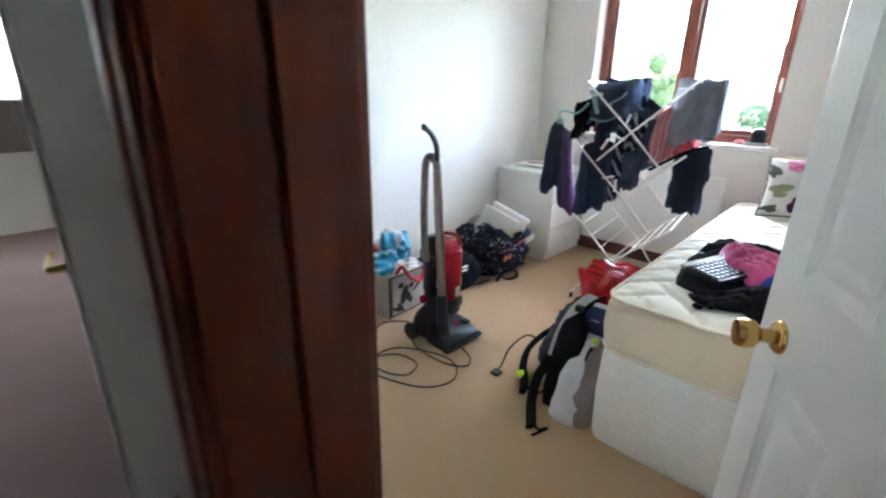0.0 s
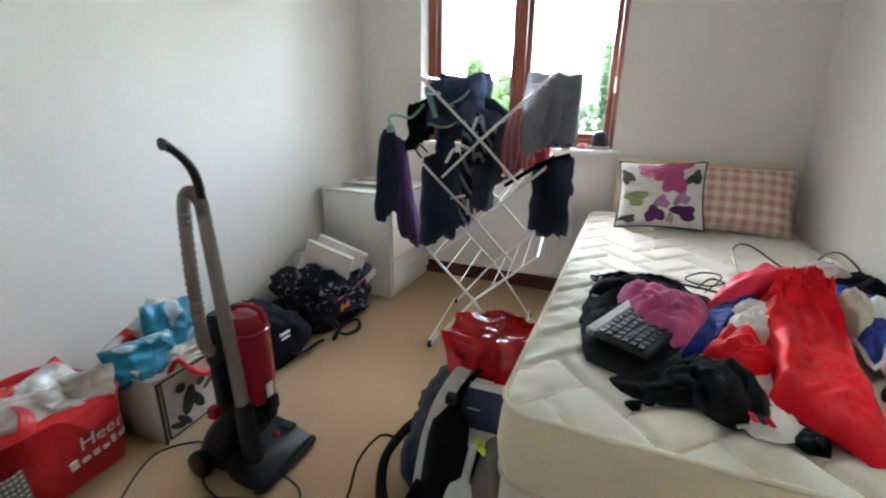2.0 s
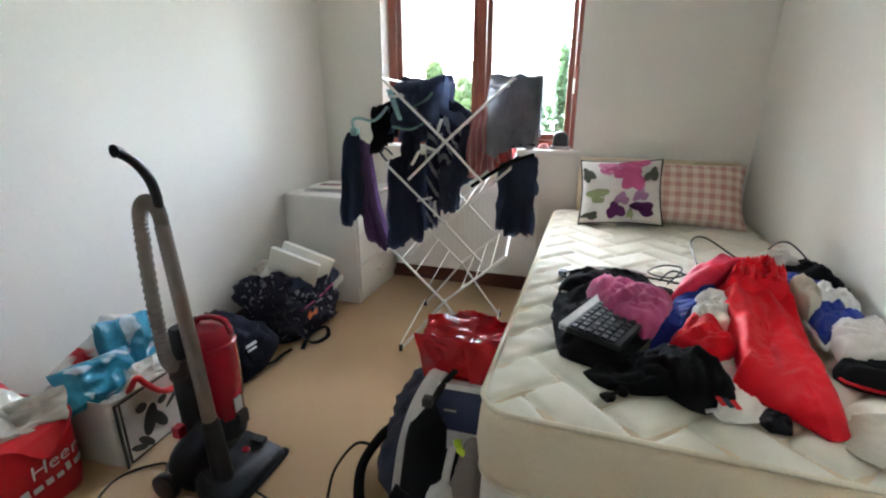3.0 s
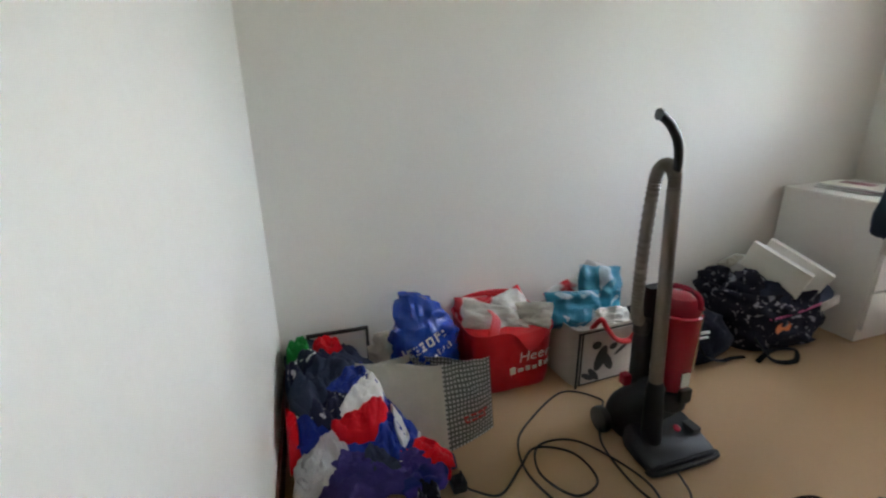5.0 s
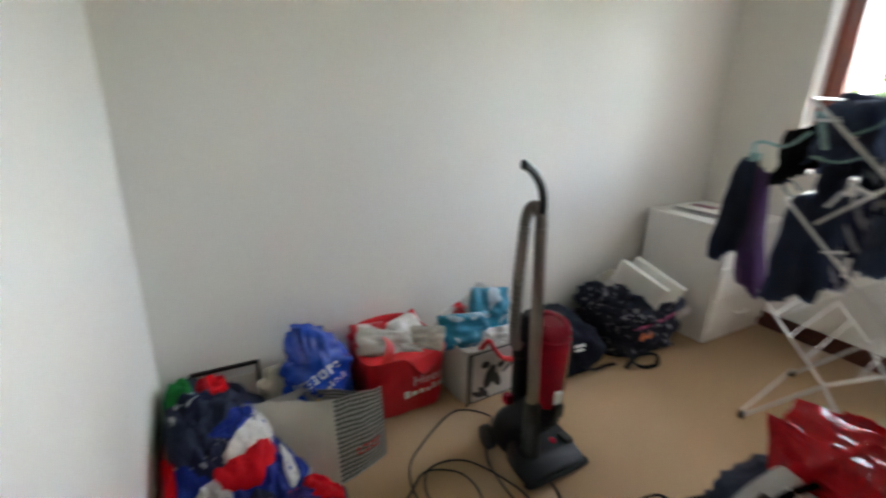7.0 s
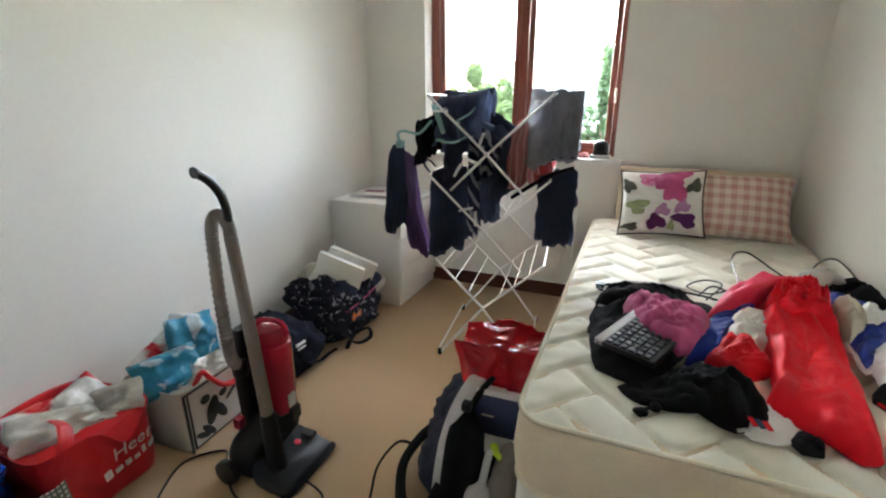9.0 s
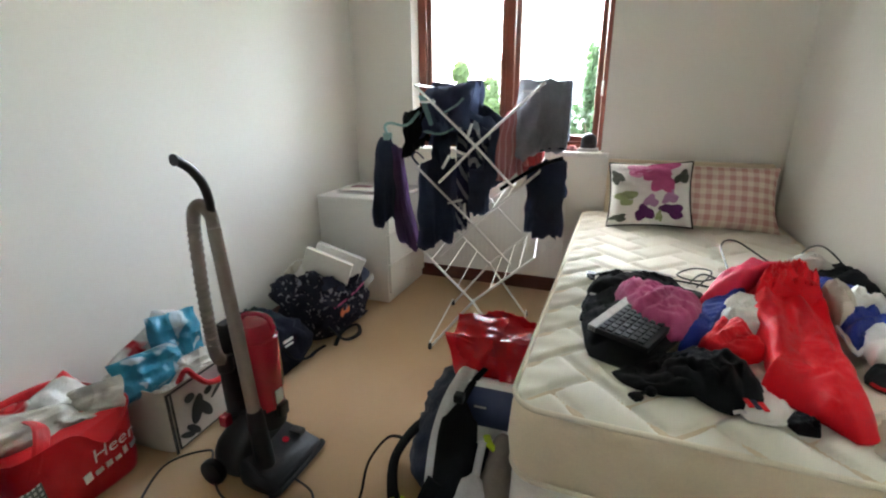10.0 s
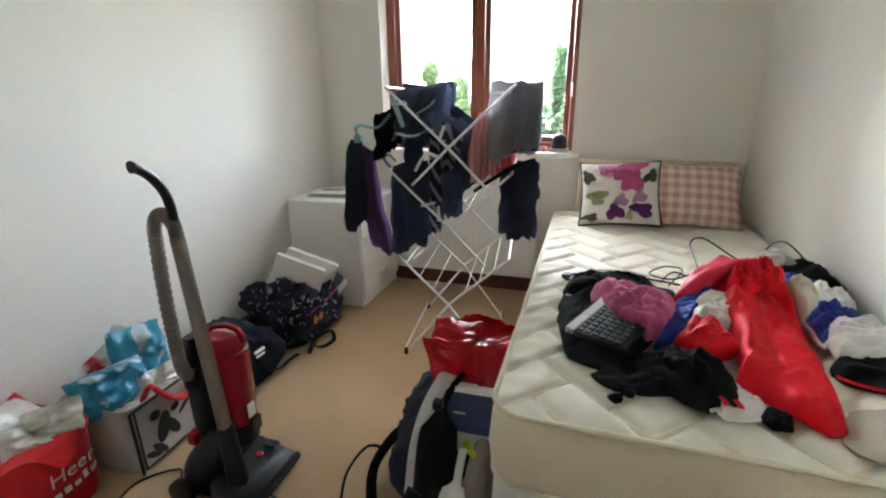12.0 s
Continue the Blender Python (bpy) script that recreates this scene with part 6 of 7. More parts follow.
pile = bump_on((0.16, 2.28, 0.16, 0.22, 0.07), (0.36, 2.38, 0.13, 0.16, 0.055), (0.14, 1.95, 0.10, 0.2, 0.022), (0.45, 2.05, 0.1, 0.16, 0.03))
left = bump_on((-0.10, 2.06, 0.13, 0.16, 0.045), (-0.18, 2.25, 0.14, 0.12, 0.03), (0.0, 1.79, 0.08, 0.07, 0.045))
on_bed = [
    ("rucksack", "flat dark grey mesh rucksack lying on the mattress", "bag", CHAR, [(-0.31, 1.98), (-0.31, 2.16), (-0.26, 2.34), (-0.12, 2.40), (0.05, 2.38), (0.06, 2.2), (-0.06, 1.94), (-0.18, 1.79), (-0.28, 1.83)], left, 0.006, 0.022, 131, 11, 1.2),
    ("rucksack_flap", "black rucksack flap with pale trim on the mattress", "bag", BLACK, [(-0.31, 2.20), (-0.29, 2.36), (-0.20, 2.42), (-0.06, 2.42), (0.02, 2.36), (-0.06, 2.26), (-0.20, 2.17)], left, 0.022, 0.02, 144, 12, 0.4),
    ("shirt", "black shirt under the keyboard on the mattress", "clothing", BLACK, [(-0.22, 1.77), (-0.10, 1.88), (0.02, 1.92), (0.05, 1.80), (-0.04, 1.72), (-0.17, 1.715)], left, 0.008, 0.018, 132, 13, 0.3),
    ("shirt", "white cotton shirt with red and navy stripes on the mattress", "clothing", WHITEC, [(0.03, 1.95), (0.12, 1.97), (0.125, 1.84), (0.14, 1.71), (0.05, 1.675), (0.02, 1.72), (0.06, 1.80)], left, 0.004, 0.012, 135, 13, 1.2),
    ("cap", "black cap with small white marks on the mattress", "cap", BLACK, [(-0.12, 1.79), (-0.07, 1.88), (0.03, 1.90), (0.09, 1.80), (0.08, 1.715), (0.02, 1.68), (-0.06, 1.72)], left, 0.02, 0.018, 133, 12, 2.2),
    ("sock", "black bunched sock by the red satin cloth", "clothing", BLACK, [(0.115, 1.70), (0.14, 1.735), (0.178, 1.715), (0.168, 1.675), (0.13, 1.67)], MATZ, 0.010, 0.014, 136, 20, 0.5),
    ("shirt", "royal blue satin shirt in the pile on the mattress", "clothing", ROYAL, [(-0.06, 1.94), (-0.01, 2.10), (0.06, 2.26), (0.15, 2.34), (0.14, 2.22), (0.05, 2.06), (0.01, 1.96)], pile, 0.040, 0.014, 134, 12, 1.1),
    ("shirt", "cream shirt under the red satin on the mattress", "clothing", WHITEC, [(0.04, 2.08), (0.09, 2.19), (0.16, 2.18), (0.14, 2.03), (0.06, 1.99)], pile, 0.030, 0.020, 148, 14, 0.5),
    ("jumper", "rolled black jumper along the wall on the mattress", "clothing", BLACK, [(0.39, 2.50), (0.43, 2.64), (0.55, 2.72), (0.56, 2.54), (0.558, 2.40), (0.47, 2.42)], pile, 0.05, 0.026, 140, 11, 1.3),
    ("shirt", "royal blue satin shirt heaped by the wall on the mattress", "clothing", ROYAL, [(0.35, 2.14), (0.37, 2.42), (0.48, 2.46), (0.555, 2.44), (0.555, 2.26), (0.46, 2.20), (0.41, 2.12), (0.35, 2.03)], pile, 0.010, 0.020, 137, 12, 0.8),
    ("sleeve", "royal blue sleeve beside the black jumper on the mattress", "clothing", ROYAL, [(0.37, 2.42), (0.40, 2.51), (0.47, 2.46), (0.555, 2.48), (0.555, 2.41), (0.46, 2.37), (0.41, 2.32)], pile, 0.024, 0.016, 153, 14, 0.4),
    ("shirt", "white satin shirt with dark edges crumpled on the mattress", "clothing", WHITEC, [(0.40, 2.25), (0.42, 2.34), (0.48, 2.41), (0.555, 2.43), (0.555, 2.33), (0.49, 2.28)], pile, 0.034, 0.020, 138, 13, 1.9),
    ("sleeve", "cream satin sleeve next to the red shirt", "clothing", CREAMC, [(0.35, 2.15), (0.35, 2.32), (0.40, 2.38), (0.43, 2.28), (0.40, 2.20)], pile, 0.036, 0.018, 154, 14, 1.4),
    ("shirt", "white shirt with a dark hem crumpled by the wall", "clothing", WHITEC, [(0.37, 2.08), (0.42, 2.18), (0.50, 2.22), (0.555, 2.25), (0.555, 2.05), (0.45, 1.98), (0.36, 1.98)], pile, 0.020, 0.022, 155, 13, 0.3),
    ("shirt", "black crumpled shirt beside the white one on the mattress", "clothing", BLACK, [(0.33, 1.93), (0.36, 1.98), (0.45, 2.00), (0.555, 2.06), (0.56, 1.91), (0.44, 1.87), (0.36, 1.89)], MATZ, 0.026, 0.018, 139, 14, 0.4),
    ("shirt", "thin cream shirt lying flat at the bed's foot", "clothing", CREAMC, [(0.24, 1.66), (0.30, 1.78), (0.42, 1.82), (0.54, 1.84), (0.55, 1.70), (0.40, 1.63), (0.28, 1.62)], MATZ, 0.003, 0.008, 150, 9, 0.2),
    ("sleeve", "short red satin sleeve beside the white panel", "clothing", REDS, [(-0.02, 1.95), (0.05, 2.07), (0.10, 2.03), (0.13, 1.92), (0.06, 1.865)], pile, 0.034, 0.020, 156, 13, 0.9),
    ("shirt", "red satin shirt spread over the pile on the mattress", "clothing", REDS, [(0.12, 2.14), (0.16, 2.26), (0.28, 2.38), (0.345, 2.27), (0.325, 2.02), (0.30, 1.85), (0.268, 1.69), (0.225, 1.675), (0.16, 1.735), (0.085, 1.785), (0.115, 1.84), (0.13, 2.0)], pile, 0.022, 0.040, 141, 9, 1.45),
    ("waistband", "ruffled red elastic waistband gathered on the pile", "clothing", REDS, [(0.145, 2.17), (0.18, 2.29), (0.28, 2.40), (0.35, 2.36), (0.335, 2.22), (0.24, 2.20)], pile, 0.045, 0.030, 157, 34, 0.9),
    ("hoodie", "pinkish red satin sleeve on top of the pile", "clothing", PINKRED, [(-0.02, 2.11), (0.08, 2.31), (0.20, 2.48), (0.31, 2.51), (0.35, 2.44), (0.20, 2.31), (0.10, 2.17)], pile, 0.048, 0.022, 142, 14, 0.9),
    ("hat", "pink fleece hat crumpled on the mattress", "clothing", PINK, [(-0.23, 2.16), (-0.19, 2.23), (-0.14, 2.16), (-0.09, 2.14), (-0.01, 2.18), (0.03, 2.12), (-0.01, 2.0), (-0.08, 1.925), (-0.14, 1.94), (-0.19, 2.02)], left, 0.050, 0.018, 143, 14, 0.6),
]
for nm, lab, cat, mt, poly, base, lift, amp, seed, f, turn in on_bed:
    bm = heap(poly, base, lift, amp * 1.35, seed, f * 1.15, turn, apex={141: (0.26, 2.42), 142: (0.36, 2.52)}.get(seed))
    trim = {134: WHITEC, 137: WHITEC, 138: NAVY2, 139: REDS, 155: NAVY2, 131: BLACK, 144: GREYPIPE, 133: GREYPIPE, 135: NAVY2}.get(seed)
    t = thrown(nm, lab, cat, "clothes on the bed", mt, bm, trim, seed, 0.3)
    if nm == "rucksack":
        for pts, w in (([(-0.30, 2.33, 0.64), (-0.31, 2.42, 0.622), (-0.22, 2.46, 0.63), (-0.15, 2.41, 0.65)], 0.010), ([(-0.10, 2.39, 0.65), (-0.04, 2.46, 0.625), (0.04, 2.43, 0.63), (0.06, 2.36, 0.65)], 0.010)):
            part("strap", tube(spline(pts, 7), w, 8, flat=0.35), BLACK, t, "black webbing strap")
        part("buckle", bx(-0.325, -0.295, 2.405, 2.44, 0.6155, 0.632, bevel=0.004), BPLAST, t, "black plastic buckle")
        part("edging", tube(spline([(-0.27, 2.37, 0.655), (-0.20, 2.405, 0.662), (-0.10, 2.41, 0.665), (-0.03, 2.395, 0.66)], 7), 0.007, 8, flat=0.5), WHITEC, t, "pale edging")
st = thing("shirt_trim", (0.055, 1.69, 0.62), "short red and navy stripes on the white shirt", "clothing")
for k, mt in ((0, REDS), (1, NAVY2), (2, REDS)):
    part("stripe", bx(-0.005, 0.005, -0.014, 0.014, 0, 0.003, m=pose(0.045 + 0.013 * k, 1.695 - 0.002 * k, 0.648, 0, 0, 12)), mt, st)


def keyboard():
    k = thing("keyboard", (-0.165, 1.90, 0.66), "black computer keyboard with a grey edge among the clothes", "keyboard")
    m = facing((-0.150, 1.990, 0.676), (0.88, -0.42, -0.03), (0.42, 0.88, 0.06))
    w, h = 0.16, 0.30
    part("case", bx(-w / 2, w / 2, -h / 2, h / 2, -0.010, 0.006, bevel=0.004, m=m), BPLAST, k)
    part("rim", bx(-w / 2 - 0.002, -w / 2 + 0.022, -h / 2, h / 2, -0.008, 0.008, bevel=0.002, m=m), GREYPIPE, k, "silver grey edge strip")
    key = None
    for r in range(13):
        for c in range(6):
            x, y = -w / 2 + 0.036 + c * 0.0205, -h / 2 + 0.014 + r * 0.0225
            if key is None:
                key = part("key", bx(-0.0078, 0.0078, -0.009, 0.009, 0.0, 0.006, bevel=0.0015, seg=1), GPLAST, k)
                base = key.data
            else:
                key = new("key", base)
                key.parent = k
            key.matrix_local = Matrix.Translation(-ORIGIN[k]) @ m @ Matrix.Translation(ORIGIN[k] * 0 + Vector((x, y, 0.006))) @ Matrix.Translation(ORIGIN[k])


keyboard()
cb = thing("charger_cable", (0.3, 2.7, 0.62), "thin black charger cables looped on the mattress", "cable")
part("cable", tube(spline([(0.02, 2.44, 0.625), (0.08, 2.56, 0.625), (0.15, 2.48, 0.64), (0.15, 2.70, 0.70), (0.22, 2.80, 0.70), (0.32, 2.66, 0.66), (0.40, 2.60, 0.66)], 9), 0.0035, 6), BPLAST, cb)
part("cable", tube(spline([(0.36, 2.60, 0.68), (0.44, 2.74, 0.71), (0.52, 2.82, 0.70), (0.55, 2.70, 0.66), (0.50, 2.58, 0.64)], 9), 0.0035, 6), BPLAST, cb)
part("cable", tube(spline([(0.04, 2.40, 0.63), (0.10, 2.52, 0.65), (0.05, 2.60, 0.63), (-0.01, 2.52, 0.625), (0.06, 2.44, 0.64), (0.18, 2.54, 0.66)], 9), 0.003, 6), BPLAST, cb)
pb = thing("plastic_bottle", (0.40, 2.62, 0.62), "small clear plastic wrap at the top of the pile", "plastic wrap")
part("film", sack([(0.66, 0.40, 2.58, 0.05, 0.04), (0.70, 0.40, 2.58, 0.055, 0.045), (0.735, 0.40, 2.58, 0.02, 0.02)], 145, 0.012, 20, 28, 10, 2.2), GREYPL, pb, "", 60)
zp = thing("drawstring", (-0.16, 1.70, 0.613), "black drawstring with toggles on the mattress", "cord")
part("cord", tube(spline([(-0.08, 1.74, 0.64), (-0.12, 1.72, 0.622), (-0.15, 1.705, 0.619), (-0.18, 1.69, 0.618), (-0.165, 1.67, 0.618)], 6), 0.004, 6), BLACK, zp)
part("toggle", sack([(0.613, -0.165, 1.685, 0.012, 0.009), (0.622, -0.165, 1.685, 0.015, 0.011), (0.63, -0.165, 1.685, 0.006, 0.005)], 146, 0.002, 20, 14, 6), BLACK, zp)
part("toggle", sack([(0.613, -0.135, 1.715, 0.010, 0.012), (0.622, -0.135, 1.715, 0.012, 0.014), (0.63, -0.135, 1.715, 0.005, 0.006)], 147, 0.002, 20, 14, 6), BLACK, zp)

# sewn label on the mattress border
m = facing((0.075, BY0 - 0.010, 0.436), (1, 0, -0.12), (0.10, 0, 1))
lb = thing("mattress_label", (0.075, BY0, 0.44), "small white and blue sewn label on the mattress side", "label")
part("label_edge", bx(-0.026, 0.026, -0.046, 0.046, 0.0, 0.002, m=m), LABELB, lb, "blue label border")
part("label_face", bx(-0.019, 0.019, -0.039, 0.039, 0.002, 0.003, m=m), WHITEP, lb, "white label face")
part("label_print", bx(-0.013, 0.008, 0.0, 0.024, 0.003, 0.0036, m=m), INK, lb, "dark print bar")
part("label_print", bx(-0.013, 0.013, -0.028, -0.010, 0.003, 0.0036, m=m), LABELB, lb, "blue print bar")


# ---------------- rucksack, box and red carrier beside the bed ----------------
def backpack():
    b = thing("backpack", (-0.65, 1.9, 0), "open navy and grey backpack leaning against the bed", "backpack")
    part("pack_body", sack([(0.0, -0.725, 2.0, 0.09, 0.17, 12), (0.02, -0.725, 2.0, 0.115, 0.20, 12), (0.14, -0.72, 2.0, 0.12, 0.20, 12), (0.24, -0.705, 2.03, 0.095, 0.17, 12), (0.32, -0.69, 2.08, 0.055, 0.12, 12), (0.355, -0.68, 2.11, 0.02, 0.06, 12)], 151, 0.020, 9, 64, 30, 2.6), PACK, b, "dark navy nylon body", 70)
    part("pack_back", sack([(0.0, -0.56, 1.92, 0.10, 0.22, 4), (0.02, -0.56, 1.92, 0.12, 0.25, 4), (0.09, -0.56, 1.95, 0.115, 0.23, 4), (0.15, -0.56, 2.0, 0.10, 0.18, 4), (0.17, -0.56, 2.02, 0.05, 0.1, 4)], 155, 0.010, 8, 48, 20, 2.8), BLACK, b, "black inner compartment", 70)
    part("side_pocket", sack([(0.0, -0.49, 1.71, 0.045, 0.10, 6), (0.02, -0.49, 1.71, 0.052, 0.115, 6), (0.15, -0.49, 1.74, 0.05, 0.11, 6), (0.25, -0.49, 1.79, 0.035, 0.085, 6), (0.285, -0.49, 1.81, 0.01, 0.04, 6)], 152, 0.010, 9, 40, 18, 2.6), TAUPE, b, "taupe nylon side pocket", 70)
    part("base_panel", sack([(0.0, -0.535, 1.645, 0.055, 0.05), (0.015, -0.535, 1.645, 0.07, 0.065), (0.09, -0.535, 1.66, 0.068, 0.055), (0.20, -0.54, 1.69, 0.05, 0.035), (0.24, -0.545, 1.71, 0.015, 0.015)], 154, 0.007, 9, 36, 14, 2.8), GREYPIPE, b, "pale grey base panel", 70)
    part("back_panel", tube(spline([(-0.636, 1.885, 0.345), (-0.630, 1.84, 0.325), (-0.622, 1.79, 0.29), (-0.612, 1.72, 0.20), (-0.602, 1.66, 0.09), (-0.595, 1.63, 0.02)], 6), [0.014, 0.018, 0.022, 0.027, 0.032, 0.038, 0.044, 0.054, 0.056, 0.057, 0.058, 0.059, 0.06, 0.06, 0.06, 0.06, 0.06, 0.06, 0.06, 0.06, 0.06, 0.06, 0.06, 0.06, 0.06, 0.058, 0.056, 0.054, 0.052, 0.05, 0.048], 14, flat=0.4), BLACK, b, "black padded back panel", 60)
    part("webbing", tube(spline([(-0.605, 2.03, 0.385), (-0.625, 1.95, 0.375), (-0.636, 1.88, 0.345), (-0.63, 1.84, 0.32)], 6), 0.012, 8, flat=0.5), BLACK, b, "thin black webbing")
    part("piping", band([(-0.665, 2.12, 0.345), (-0.66, 2.0, 0.37), (-0.675, 1.90, 0.335), (-0.69, 1.83, 0.25), (-0.685, 1.76, 0.15), (-0.672, 1.70, 0.06)], 0.034, 0.4), GREYPIPE, b, "pale grey edging")
    part("piping", band([(-0.545, 1.80, 0.29), (-0.545, 1.74, 0.24), (-0.54, 1.68, 0.16), (-0.535, 1.63, 0.06)], 0.012, 0.4), GREYPIPE, b, "pale grey edging")
    part("shoulder_strap", tube(spline([(-0.78, 1.96, 0.18), (-0.83, 1.94, 0.15), (-0.875, 1.87, 0.075), (-0.845, 1.78, 0.03), (-0.785, 1.70, 0.022), (-0.745, 1.63, 0.014)], 8), 0.030, 10, flat=0.35), BLACK, b, "black padded shoulder strap")
    part("reflective_tape", tube([(-0.818, 1.742, 0.027), (-0.795, 1.714, 0.026)], 0.034, 10, flat=0.4), HIVIS, b, "hi-vis yellow tape")
    part("webbing", tube(spline([(-0.85, 1.92, 0.11), (-0.92, 1.91, 0.11), (-0.965, 1.84, 0.05), (-0.945, 1.75, 0.008), (-0.925, 1.68, 0.008)], 8), 0.008, 8, flat=0.3), BLACK, b, "thin black webbing")
    part("buckle", bx(-0.945, -0.905, 1.655, 1.70, 0.0, 0.014, bevel=0.004), BPLAST, b, "black plastic buckle")
    part("webbing", tube(spline([(-0.76, 1.67, 0.02), (-0.70, 1.66, 0.02), (-0.655, 1.665, 0.05)], 6), 0.010, 8, flat=0.3), BLACK, b)
    part("shoulder_strap", tube(spline([(-0.66, 1.70, 0.20), (-0.685, 1.64, 0.12), (-0.67, 1.58, 0.04), (-0.635, 1.525, 0.016), (-0.60, 1.47, 0.014)], 8), 0.028, 10, flat=0.35), BLACK, b, "black padded shoulder strap")
    part("webbing", tube(spline([(-0.60, 1.49, 0.014), (-0.565, 1.47, 0.02), (-0.55, 1.51, 0.012), (-0.575, 1.44, 0.006)], 6), 0.008, 8, flat=0.3), BLACK, b)
    part("reflective_tape", tube([(-0.545, 1.845, 0.275), (-0.525, 1.80, 0.285), (-0.50, 1.79, 0.275)], 0.012, 8, flat=0.5), HIVIS, b, "hi-vis yellow tab")
    part("buckle", bx(-0.655, -0.625, 1.845, 1.875, 0.365, 0.392, bevel=0.006), BPLAST, b, "small black buckle")


backpack()


def box_and_carrier():
    b = thing("card_box", (-0.53, 1.98, 0.27), "navy and white card box standing in the backpack", "box")
    m = facing((-0.552, 1.935, 0.325), (1, 0.03, 0), (0, 0.45, 1))
    part("carton", bx(-0.085, 0.085, -0.075, 0.045, -0.10, 0.0, bevel=0.003, m=m), BOXNAVY, b)
    part("lid_edge", bx(-0.087, 0.087, 0.0455, 0.062, -0.102, 0.002, bevel=0.003, m=m), WHITEP, b, "white lid edge")
    part("lower_edge", bx(-0.087, 0.087, -0.13, -0.0755, -0.102, 0.002, bevel=0.003, m=m), WHITEP, b, "white lower part")
    part("logo", bx(-0.06, -0.02, -0.02, -0.014, 0.0, 0.0015, m=m), GREYPIPE, b, "small pale printed bar")
    c = thing("carrier_bag", (-0.6, 2.2, 0.25), "shiny red plastic carrier bag on the backpack", "bag")
    part("bag_body", sack([(0.24, -0.60, 2.15, 0.08, 0.07), (0.28, -0.605, 2.15, 0.115, 0.10), (0.36, -0.612, 2.16, 0.135, 0.12), (0.43, -0.61, 2.165, 0.145, 0.125), (0.465, -0.60, 2.17, 0.14, 0.12)], 161, 0.018, 15, 72, 32, 3.0, True, dip=(-60, 0.05, 6)), REDPL, c, "red plastic film", 70)
    for p, r, u, w, h, d, sd, tp in (((-0.672, 2.04, 0.375), (1, -0.12, 0.05), (0.05, 0.30, 1), 0.19, 0.21, 0.012, 162, 0.75), ((-0.505, 2.03, 0.360), (1, 0.15, -0.05), (-0.12, 0.32, 1), 0.17, 0.25, 0.012, 163, 0.8), ((-0.66, 2.15, 0.468), (1, 0.1, 0.0), (0.1, 1, 0.15), 0.19, 0.15, 0.016, 164, 0.2)):
        part("fold", pouch(facing(p, r, u), w, h, d, sd, 0.6, tp), REDPL, c, "crumpled red film", 70)


box_and_carrier()

# ---------------- small things on the sill and the cabinet ----------------
c = thing("alarm_clock", (-0.445, 3.76, 0.945), "small black desk clock on the window sill", "clock")
part("case", sack([(0.965, -0.445, 3.77, 0.045, 0.03), (0.975, -0.445, 3.77, 0.048, 0.032), (1.02, -0.445, 3.77, 0.045, 0.03), (1.045, -0.445, 3.77, 0.03, 0.022), (1.052, -0.445, 3.77, 0.01, 0.01)], 171, 0.003, 20, 28, 12, 3), BPLAST, c, "", 60)
part("stand", bx(-0.505, -0.385, 3.735, 3.80, 0.9455, 0.966, bevel=0.004), GREYPIPE, c, "pale grey stand")
part("dial", lathe([(0.022, 0), (0.022, 0.002)], facing((-0.445, 3.735, 1.01), (1, 0, 0), (0, 0, 1)), 18), GPLAST, c)
t = thing("sill_trinket", (-0.54, 3.77, 0.945), "small reddish trinket on the window sill", "trinket")
part("body", sack([(0.9455, -0.545, 3.77, 0.03, 0.018), (0.955, -0.545, 3.77, 0.034, 0.02), (0.975, -0.545, 3.77, 0.02, 0.014)], 172, 0.004, 20, 20, 8), ROSE, t, "", 60)
for k, (x, y, a, w, h, mt, lab) in enumerate(((-1.83, 3.36, 8, 0.30, 0.21, WHITEP, "white magazine"), (-1.82, 3.37, 4, 0.29, 0.21, MAGENTA, "maroon magazine"), (-1.84, 3.365, 11, 0.29, 0.20, WHITEP, "white magazine"), (-1.825, 3.36, 6, 0.28, 0.20, PAPER, "pale magazine"))):
    z = 0.6805 + 0.0065 * k
    g = thing("magazine", (x, y, z), f"{lab} in a stack on the white cabinet", "magazine", "magazines")
    m = pose(x, y, z, 0, 0, a)
    part("leaves", bx(-w / 2 + 0.003, w / 2 - 0.003, -h / 2 + 0.003, h / 2 - 0.003, 0.0006, 0.0054, m=m), WHITEP, g)
    part("cover", bx(-w / 2, w / 2, -h / 2, h / 2, 0.0054, 0.006, m=m), mt, g)
    if k == 3:
        part("cover_print", bx(-0.10, 0.04, 0.0, 0.075, 0.006, 0.0066, m=m), MAGENTA, g, "maroon printed block")

# ---------------- outside ----------------
GRASS = pm("grass", (0.06, 0.10, 0.025), 0.9, vary=0.3, scale=2, bump=0.4, bscale=30)
LEAF = pm("leaf_green", (0.10, 0.14, 0.05), 0.6, vary=0.45, scale=5, bump=0.1)
LEAF2 = pm("leaf_dark_green", (0.07, 0.115, 0.05), 0.6, vary=0.45, scale=5, bump=0.1)
let_through(LEAF, 0.5)
let_through(LEAF2, 0.5)
BARK = pm("bark", (0.10, 0.075, 0.05), 0.9, vary=0.3, bump=0.5, bscale=20)
RENDERW = pm("pale_render", (0.62, 0.60, 0.55), 0.85, vary=0.06, scale=1, bump=0.1, bscale=40)
ROOFT = pm("roof_tile", (0.22, 0.19, 0.17), 0.8, vary=0.25, scale=4, bump=0.2)
SHUT = pm("pale_shutter", (0.40, 0.41, 0.40), 0.5, vary=0.05)
DARKGL = pm("dark_window", (0.05, 0.055, 0.06), 0.6, vary=0.1, bump=0, spec=0.2)
